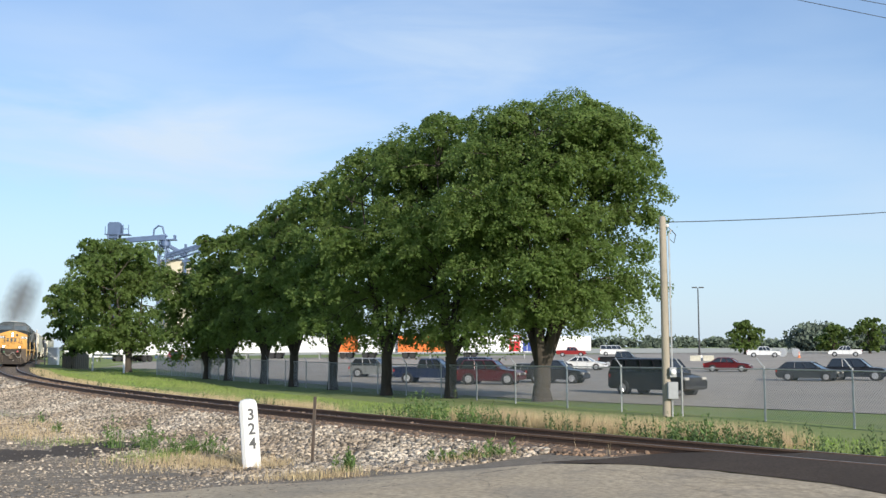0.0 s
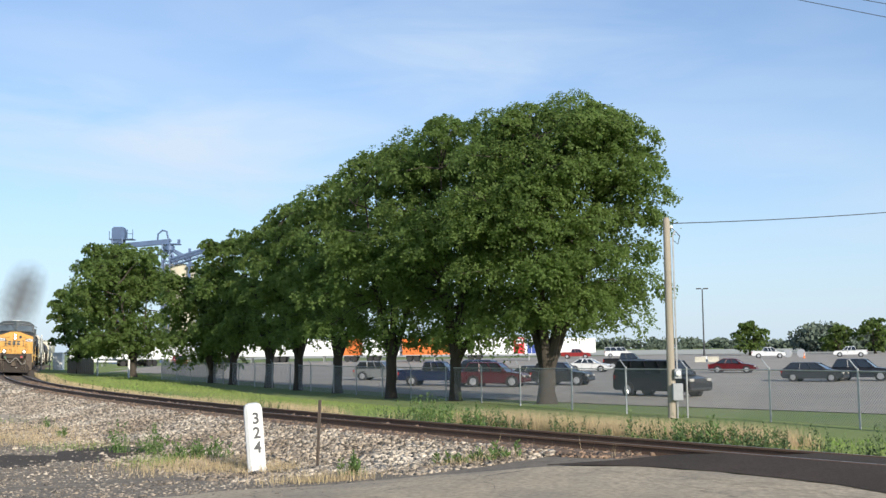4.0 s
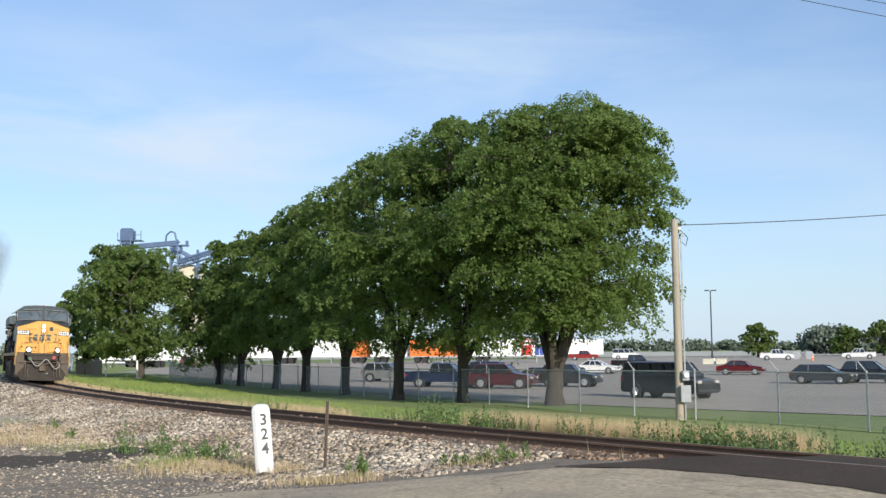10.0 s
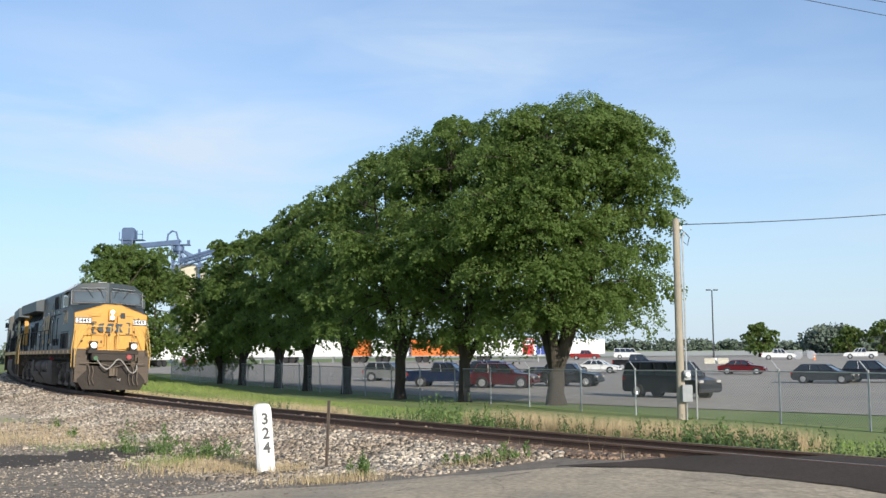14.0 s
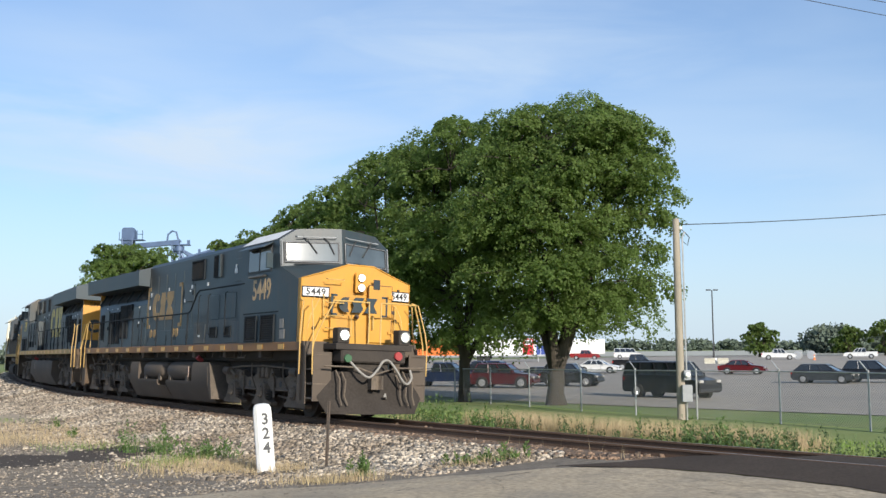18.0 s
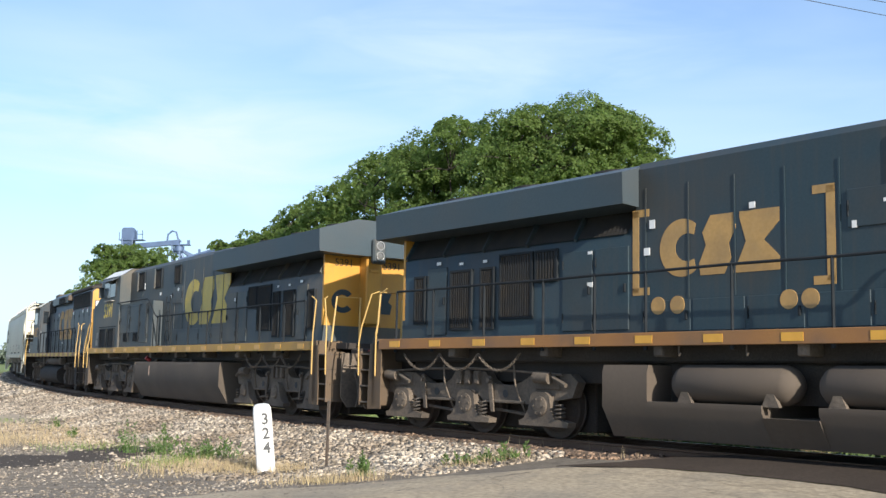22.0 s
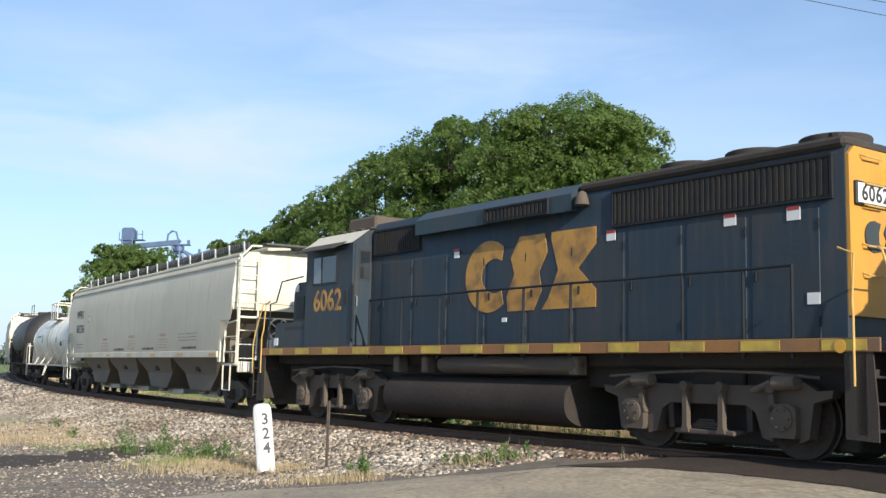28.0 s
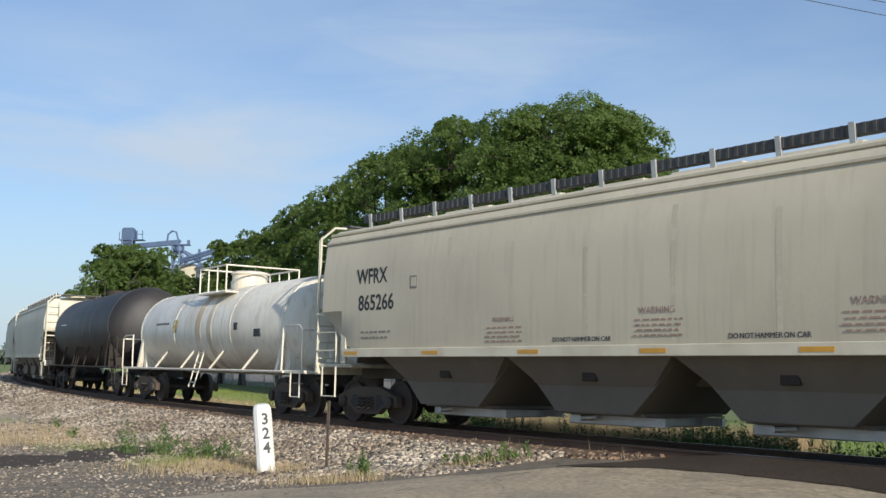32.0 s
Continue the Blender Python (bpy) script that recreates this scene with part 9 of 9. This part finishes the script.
for _k, (_x0, _y0) in enumerate(((62.3, 188.8), (64.4, 188.0))):
    _t = thing("cable_drum", "white round cable drum standing on its rim", "cable drum", Matrix.Translation((_x0, _y0, height(_x0, _y0) + 0.02)) @ pose(0, 0, 0, 0, 0, 40) @ Matrix.Diagonal((0.75, 0.75, 0.75, 1)))
    part("flange", Bag().turned([(-0.30, 0.2), (-0.30, 0.95), (-0.25, 0.95), (-0.25, 0.5)], "x", 22, (0, 0, 0.95)), M["sticker"], _t)
    part("flange", Bag().turned([(0.25, 0.5), (0.25, 0.95), (0.30, 0.95), (0.30, 0.2)], "x", 22, (0, 0, 0.95)), M["sticker"], _t)
    part("core", Bag().turned([(-0.25, 0.5), (0.25, 0.5)], "x", 18, (0, 0, 0.95)), M["cable"], _t)
M["cone"] = mat("orange_plastic", (0.85, 0.20, 0.03), 0.5)
cone = thing("traffic_cone", "orange traffic cone with a white band", "traffic cone", Matrix.Translation((60.9, 176.5, height(60.9, 176.5) + 0.02)))
part("cone", Bag().turned([(0.04, 0.16), (0.9, 0.05), (0.92, 0.02)], "z", 12).box(-0.25, 0.25, -0.25, 0.25, 0, 0.05), M["cone"], cone)
part("band", Bag().turned([(0.45, 0.118), (0.62, 0.098)], "z", 12), M["sticker"], cone)

# ---------------------------------------------------------------- trailers
M.update(trailer=mat("white_trailer", (0.80, 0.80, 0.79), 0.5, var=0.06, scale=0.5), orange=mat("orange_trailer", (0.72, 0.17, 0.03), 0.5, var=0.15, scale=0.6), tblue=mat("blue_panel", (0.03, 0.06, 0.25), 0.5), tred=mat("red_panel", (0.55, 0.02, 0.03), 0.5))


def trailer(label, x, y, turn, L, body, doors=(), tall=2.85):
    t = thing("semi_trailer", label, "semi trailer", Matrix.Translation((x, y, height(x, y) + 0.02)) @ pose(0, 0, 0, 0, 0, turn), "semi trailers at the back of the lot")
    part("box", Bag().box(-L / 2, L / 2, -1.28, 1.28, 1.12, 1.12 + tall, 0.04), body, t)
    part("bottom_rail", Bag().box(-L / 2, L / 2, -1.29, 1.29, 1.02, 1.14), M["galv"], t)
    for x0, x1, m_ in doors:
        part("colour_panel", Bag().box(x0, x1, -1.295, -1.27, 1.2, 1.05 + tall), M[m_], t)
        part("mark", Bag().box(x0 + 0.35, x1 - 0.35, -1.302, -1.29, 1.12 + tall * 0.62, 1.12 + tall * 0.9, 0.05), M["sticker"], t)
    for k in range(int(L / 1.2)):
        xx = -L / 2 + 0.6 + k * 1.2
        part("post", Bag().box(xx - 0.03, xx + 0.03, -1.296, -1.27, 1.14, 1.10 + tall), body, t)
    for xx in (-L / 2 + 1.2, -L / 2 + 2.4):
        for sd in (1, -1):
            part("wheel", Bag().turned([(sd * 0.85, 0.3), (sd * 0.85, 0.5), (sd * 1.2, 0.5), (sd * 1.2, 0.3)], "y", 16, (xx, 0, 0.5)), M["tyre"], t)
    for sd in (0.7, -0.7):
        part("landing_leg", Bag().box(L / 2 - 3.1, L / 2 - 2.95, sd - 0.07, sd + 0.07, 0.0, 1.1), M["galv"], t)
    part("axle_frame", Bag().box(-L / 2 + 0.6, -L / 2 + 3.2, -0.6, 0.6, 0.55, 1.02), M["trim"], t)
    return t


for _lab, _tx, _ty, _tt, _tl, _bd, _dr in (
        ("white box trailer with red and blue panels", 12.0, 182.0, -4, 14.0, "trailer", ((1.4, 3.3, "tred"), (3.7, 5.9, "tblue"))),
        ("orange box trailer parked among white ones", -1.2, 184.0, -4, 8.5, "orange", ()), ("white box trailer at the back of the lot", -8.6, 185.5, -4, 7.5, "trailer", ()),
        ("orange box trailer parked among white ones", -14.0, 187.0, -4, 4.6, "orange", ()), ("white box trailer at the back of the lot", -22.5, 188.0, -4, 12.5, "trailer", ()),
        ("white box trailer at the back of the lot", -34.0, 190.0, -4, 9.5, "trailer", ()), ("white box trailer standing end on", -44.0, 176.0, 60, 12.0, "trailer", ()),
        ("white box trailer standing end on", -53.5, 190.0, 30, 6.0, "trailer", ()), ("white box trailer at the back of the lot", -63.0, 200.0, -4, 9.0, "trailer", ()), ("white box trailer at the back of the lot", 27.0, 214.0, -4, 10.0, "trailer", ())):
    trailer(_lab, _tx, _ty, _tt, _tl, M[_bd], _dr)
cabin = thing("relay_cabinet", "white steel relay cabinet beside the line", "cabinet", Matrix.Translation((-52.4, 150.0, height(-52.4, 150.0))))
part("body", Bag().box(-0.65, 0.65, -0.5, 0.5, 0.0, 2.5, 0.04), M["trailer"], cabin)
part("door", Bag().box(-0.5, 0.5, -0.53, -0.5, 0.25, 2.3, 0.01), M["sticker"], cabin)
part("roof", Bag().box(-0.72, 0.72, -0.58, 0.58, 2.5, 2.6, 0.03), M["trailer"], cabin)
for _k, _x0 in enumerate((-55.2, -54.0)):
    _t = thing("signal_mast", "thin grey mast beside the relay cabinet", "mast", Matrix.Translation((_x0, 151.0, height(_x0, 151.0))))
    part("mast", Bag().turned([(0, 0.09), (4.6 - _k * 0.9, 0.07)], "z", 8), M["galv"], _t)
    part("cap", Bag().turned([(4.6 - _k * 0.9, 0.12), (4.8 - _k * 0.9, 0.10)], "z", 8), M["galv"], _t)

# ---------------------------------------------------------------- grain elevator
M.update(eblue=mat("elevator_blue_steel", (0.10, 0.15, 0.26), 0.5, 0.2, var=0.25, scale=0.4), silo=mat("cream_silo", (0.60, 0.54, 0.42), 0.6, 0.1, var=0.15, scale=0.3))
elev = thing("grain_elevator", "blue steel grain elevator legs with a cream bin", "grain elevator", Matrix.Translation((-69.0, 258.0, -1.3)))


def truss(name, p, q, w, material, bays=8):
    """A box girder between two points."""
    p, q = Vector(p), Vector(q)
    b = Bag()
    up = Vector((0, 0, 1)) if abs((q - p).normalized().z) < 0.9 else Vector((1, 0, 0))
    d = (q - p).normalized()
    s = d.cross(up).normalized() * w
    u = s.cross(d).normalized() * w
    cs = [s + u, s - u, -s - u, -s + u]
    for c in cs:
        b.rod(p + c, q + c, w * 0.16, seg=5)
    for k in range(bays):
        a, c = p.lerp(q, k / bays), p.lerp(q, (k + 1) / bays)
        for i in range(4):
            b.rod(a + cs[i], c + cs[(i + 1) % 4], w * 0.09, seg=4)
            b.rod(a + cs[i], a + cs[(i + 1) % 4], w * 0.09, seg=4)
    return part(name, b, material, elev)


truss("leg_tower", (-7.4, 0, 0), (-7.4, 0, 31.0), 1.2, M["eblue"], 14)
part("leg_casing", Bag().box(-8.3, -6.7, -0.7, 0.7, 0, 31.0, 0.1), M["eblue"], elev)
part("head_house", Bag().prism([(-8.8, 29.8), (-8.8, 33.2), (-8.4, 33.7), (-6.2, 33.7), (-5.7, 33.0), (-5.7, 31.2), (-6.4, 29.8)], -1.0, 1.0), M["eblue"], elev)
part("head_platform", Bag().box(-9.4, -3.6, -1.4, 1.4, 30.6, 30.8), M["eblue"], elev)
for _q in (-9.3, -5.0, -3.7):
    part("platform_post", Bag().box(_q, _q + 0.14, -1.4, -1.26, 30.8, 33.0 if _q > -5.5 else 32.6), M["eblue"], elev)
part("platform_hand_rail", Bag().box(-5.0, -3.6, -1.4, -1.3, 31.9, 32.05), M["eblue"], elev)
truss("second_tower", (4.3, 0, 0), (4.3, 0, 29.6), 0.9, M["eblue"], 14)
part("distributor", Bag().turned([(27.2, 0.5), (28.0, 1.2), (29.0, 1.2), (29.4, 0.5)], "z", 12, (5.0, 0, 0)), M["eblue"], elev)
part("second_head", Bag().box(2.8, 7.6, -1.0, 1.0, 29.3, 29.6, 0.05).box(6.9, 7.5, -0.3, 0.3, 29.6, 30.6), M["eblue"], elev)
part("head_hoop", Bag().tube([(2.0, 0, 30.0), (2.2, 0, 32.0), (3.2, 0, 32.9), (4.2, 0, 32.6), (4.6, 0, 31.0), (5.4, 0, 30.2)], 0.22, 7), M["eblue"], elev)
part("bridge", Bag().prism([(-6.0, 28.6), (5.0, 29.6), (5.0, 30.7), (-6.0, 29.8)], -0.7, 0.7), M["eblue"], elev, "enclosed blue conveyor bridge")
for _q in ((-1.6, 24.6), (3.2, 24.4), (6.8, 24.6), (9.8, 26.0), (11.2, 24.2)):
    part("spout", Bag().rod((4.8, 0, 28.6), (_q[0], 0, _q[1]), 0.34, seg=8), M["eblue"], elev)
part("support_leg", Bag().box(9.6, 10.1, -0.3, 0.3, 14.0, 28.4).box(9.2, 11.0, -0.5, 0.5, 24.0, 24.5), M["eblue"], elev)
truss("long_conveyor", (5.2, 0, 24.9), (34.0, 0, 33.4), 0.75, M["eblue"], 26)
part("conveyor_cover", Bag().prism([(5.2, 24.9), (34.0, 33.4), (34.0, 34.6), (5.2, 26.1)], -0.6, 0.6), M["eblue"], elev, "long blue covered conveyor")
part("bin", Bag().turned([(0, 4.1), (24.2, 4.1), (24.4, 4.2), (24.8, 3.9), (25.2, 0.4)], "z", 32, (6.3, 4.5, 0)), M["silo"], elev, "cream corrugated steel grain bin")

# ---------------------------------------------------------------- distance
tree("lot_tree", "round green tree alone at the back of the lot", 68.0, 231.0, 7.4, 3.9, 31, 1.3, (0, 0), 12000, 0.26, 0.26, group="trees behind the lot", fork_z=1.3, boughs=40)
tree("lot_tree", "green tree at the edge of the far woods", 98.0, 238.0, 8.0, 3.7, 32, 0.9, (0, 0), 9000, 0.30, 0.26, group="trees behind the lot", fork_z=1.2, boughs=36)
tree("lot_tree", "green tree at the edge of the far woods", 91.5, 242.0, 6.6, 3.6, 33, 0.7, (0, 0), 9000, 0.30, 0.26, group="trees behind the lot", fork_z=1.2, boughs=34)


def woods(name, x0, x1, y0, y1, tall, n, size, seed, label):
    """A far wood as many leaf clumps on uneven crowns."""
    rs = np.random.RandomState(seed)
    k = int(n / 110)
    cx = np.linspace(0, 1, k) + rs.normal(0, 0.3 / k, k)
    px, py = x0 + (x1 - x0) * cx, y0 + (y1 - y0) * cx + rs.normal(0, abs(x1 - x0) * 0.01 + 3, k)
    hh = tall * (0.62 + 0.38 * rs.rand(k)) * (0.85 + 0.2 * np.sin(cx * 19 + seed))
    c, ww = [], []
    for i in range(k):
        d = rs.normal(size=(110, 3))
        d /= np.linalg.norm(d, axis=1)[:, None]
        r = hh[i] * 0.55
        base = height(px[i], py[i])
        q = d * (rs.rand(110, 1) ** 0.4) * np.array([r * 1.3, r * 1.3, hh[i] * 0.5]) + np.array([px[i], py[i], base + hh[i] * 0.5])
        c.append(q)
    c = np.concatenate(c)
    m_ = len(c)
    nrm = rs.normal(size=(m_, 3)) + np.array([0, -0.6, 0.5])
    nrm /= np.linalg.norm(nrm, axis=1)[:, None]
    u = np.cross(nrm, rs.normal(size=(m_, 3)))
    u /= np.linalg.norm(u, axis=1)[:, None]
    v = np.cross(nrm, u)
    s = size * (0.6 + 0.8 * rs.rand(m_, 1))
    return quads(name, c, u * s, v * s, M["hazed_leaf"], kind="stuff", label=label, category="woods")


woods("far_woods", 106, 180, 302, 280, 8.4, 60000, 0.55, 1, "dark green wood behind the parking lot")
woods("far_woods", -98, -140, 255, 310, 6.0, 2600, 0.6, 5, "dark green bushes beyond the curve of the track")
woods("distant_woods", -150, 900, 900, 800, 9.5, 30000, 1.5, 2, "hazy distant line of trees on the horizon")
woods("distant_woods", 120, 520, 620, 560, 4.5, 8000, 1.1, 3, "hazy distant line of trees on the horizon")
M["field"] = mat("pale_field", (0.40, 0.39, 0.34), 0.95, scale=0.02, col2=(0.33, 0.33, 0.27))
sheet("far_field", list(np.linspace(-60, 420, 25)), list(np.linspace(262, 560, 16)), 0.10, M["field"], label="pale open field beyond the parking lot")

# ---------------------------------------------------------------- the train, at rest in its own space


def law(t):
    """Metres along the track of the coupling behind the first locomotive."""
    u = (t - 24) / 8
    return 6.43115 + 5.937185 * 8 * u + 1.08636 * u ** 2 - 0.223217 * u ** 3 - 0.08196 * u ** 4


def car_pose(t, centre, pivot, back=False):
    """Where a car stands at t: centre and pivots of its trucks in metres from that coupling."""
    s = law(t) + centre
    a, b = track(s + pivot), track(s - pivot)
    h = math.degrees(math.atan2(a.y - b.y, a.x - b.x))
    lean = math.degrees(CANT)
    m = Matrix.Translation((a + b) / 2) @ pose(0, 0, 0, 0, 0, h + (180 if back else 0))
    return m @ pose(0, 0, 0, lean if back else -lean, 0, 0)


TRAIN = []


def couple(made, centre, pivot, back=False):
    TRAIN.append((made[0], centre, pivot, back, made[1]))


couple(big_locomotive("leading dark blue and yellow diesel locomotive with lit headlights", "5449", M["navy"], M["logo"], M["sill"], True, True, True), 11.15, 7.1)
couple(big_locomotive("grimy dark blue diesel locomotive with a yellow end", "5391", M["navy2"], M["logo2"], M["sill2"], False, False, False), -11.15, 7.1, True)
couple(small_locomotive("older dark blue four-axle diesel locomotive with yellow hood end", "6062"), -31.6, 5.18, True)
POSTS = [-8.68 + 1.17 * k for k in range(16)]
couple(hopper_car("long grey covered hopper car with cream ends", 20.8, ((-5.55, 1.95), (-1.68, 1.90), (2.15, 1.92), (6.22, 2.0)), True, POSTS, M["cream"]), -51.4, 8.3)
couple(tank_car("white tank car with rust stained bands and a railed dome", 15.2, 1.28, 2.25, M["tank_white"], M["tank_white"], True), -69.4, 5.7)
couple(tank_car("soot black tank car with a plain round tank", 14.8, 1.48, 2.58, M["tank_black"], M["under_dark"], False), -84.4, 5.5)
couple(hopper_car("grey covered hopper car at the end of the train", 17.4, ((-4.2, 2.0), (0.0, 2.0), (4.2, 2.0)), False, [-7.2 + 1.2 * k for k in range(13)], M["cream"]), -100.6, 6.6)
couple(hopper_car("grey covered hopper car at the end of the train", 17.4, ((-4.2, 2.0), (0.0, 2.0), (4.2, 2.0)), False, [-7.2 + 1.2 * k for k in range(13)], M["cream"]), -118.4, 6.6)


# ---------------------------------------------------------------- exhaust of the first locomotive
M["smoke"] = mat("diesel_smoke", (0.09, 0.085, 0.085), 1.0, spec=0.0)
_sn, _sl = M["smoke"].node_tree.nodes, M["smoke"].node_tree.links
_tr, _sx = _sn.new("ShaderNodeBsdfTransparent"), _sn.new("ShaderNodeMixShader")
_co, _gr, _nz, _mu = _sn.new("ShaderNodeTexCoord"), _sn.new("ShaderNodeTexGradient"), _sn.new("ShaderNodeTexNoise"), _sn.new("ShaderNodeMath")
_mp = _sn.new("ShaderNodeMapping")
_mp.inputs["Scale"].default_value = (0.42, 0.42, 0.42)
_gr.gradient_type, _mu.operation = "SPHERICAL", "MULTIPLY"       # the cloud thins out from its middle
_nz.inputs["Scale"].default_value = 0.9
_sl.new(_co.outputs["Object"], _mp.inputs["Vector"])
_sl.new(_mp.outputs["Vector"], _gr.inputs["Vector"])
_sl.new(_co.outputs["Object"], _nz.inputs["Vector"])
_sl.new(_gr.outputs["Fac"], _mu.inputs[0])
_sl.new(_nz.outputs["Fac"], _mu.inputs[1])
_th = _sn.new("ShaderNodeMath")
_th.operation, _th.inputs[1].default_value = "MULTIPLY", 1.0
_sl.new(_mu.outputs["Value"], _th.inputs[0])
_sl.new(_th.outputs["Value"], _sx.inputs["Fac"])
_sl.new(_tr.outputs["BSDF"], _sx.inputs[1])
_sl.new(_sn["Principled BSDF"].outputs["BSDF"], _sx.inputs[2])
_sl.new(_sx.outputs["Shader"], _sn["Material Output"].inputs["Surface"])
PUFFS = []
for _k in range(5):
    _bag = Bag()
    _bag.add([(2.4 * math.cos(q * 0.19635), 0.15 * math.sin(q * 0.4 + _k), 2.4 * math.sin(q * 0.19635)) for q in range(32)], [tuple(range(32))])   # a thin bowed sheet
    _p = part("exhaust_smoke", _bag, M["smoke"], sharp=0)
    tagged(_p, "thin grey diesel smoke over the locomotive", "smoke", kind="stuff")
    PUFFS.append((_p, _k))


def motions():
    for ob, centre, pivot, back, sets in TRAIN:
        walk(ob, [(t / 2, car_pose(t / 2, centre, pivot, back)) for t in range(65)])
        for ax, x, r in sets:
            k = -1 if back else 1
            walk(ax, [(i / 10, pose(x, 0, r) @ Matrix.Rotation(k * law(i / 10) / r, 4, "Y")) for i in range(321)])
    for ob, k in PUFFS:
        # each puff stands over the stack, then drifts up and off behind the row of trees
        rows_ = []
        for i in range(33):
            a = track(law(min(i, 8)) + 11.15 - 2.0 * k)
            gone = max(0.0, i - 8.0)
            rows_.append((i, pose(a.x + 0.25 * k - 3.0 * gone, a.y + 2.0 * gone, 5.6 + 0.95 * k + 0.8 * gone, 0, 0, 2 * i)))
        walk(ob, rows_)


motions()
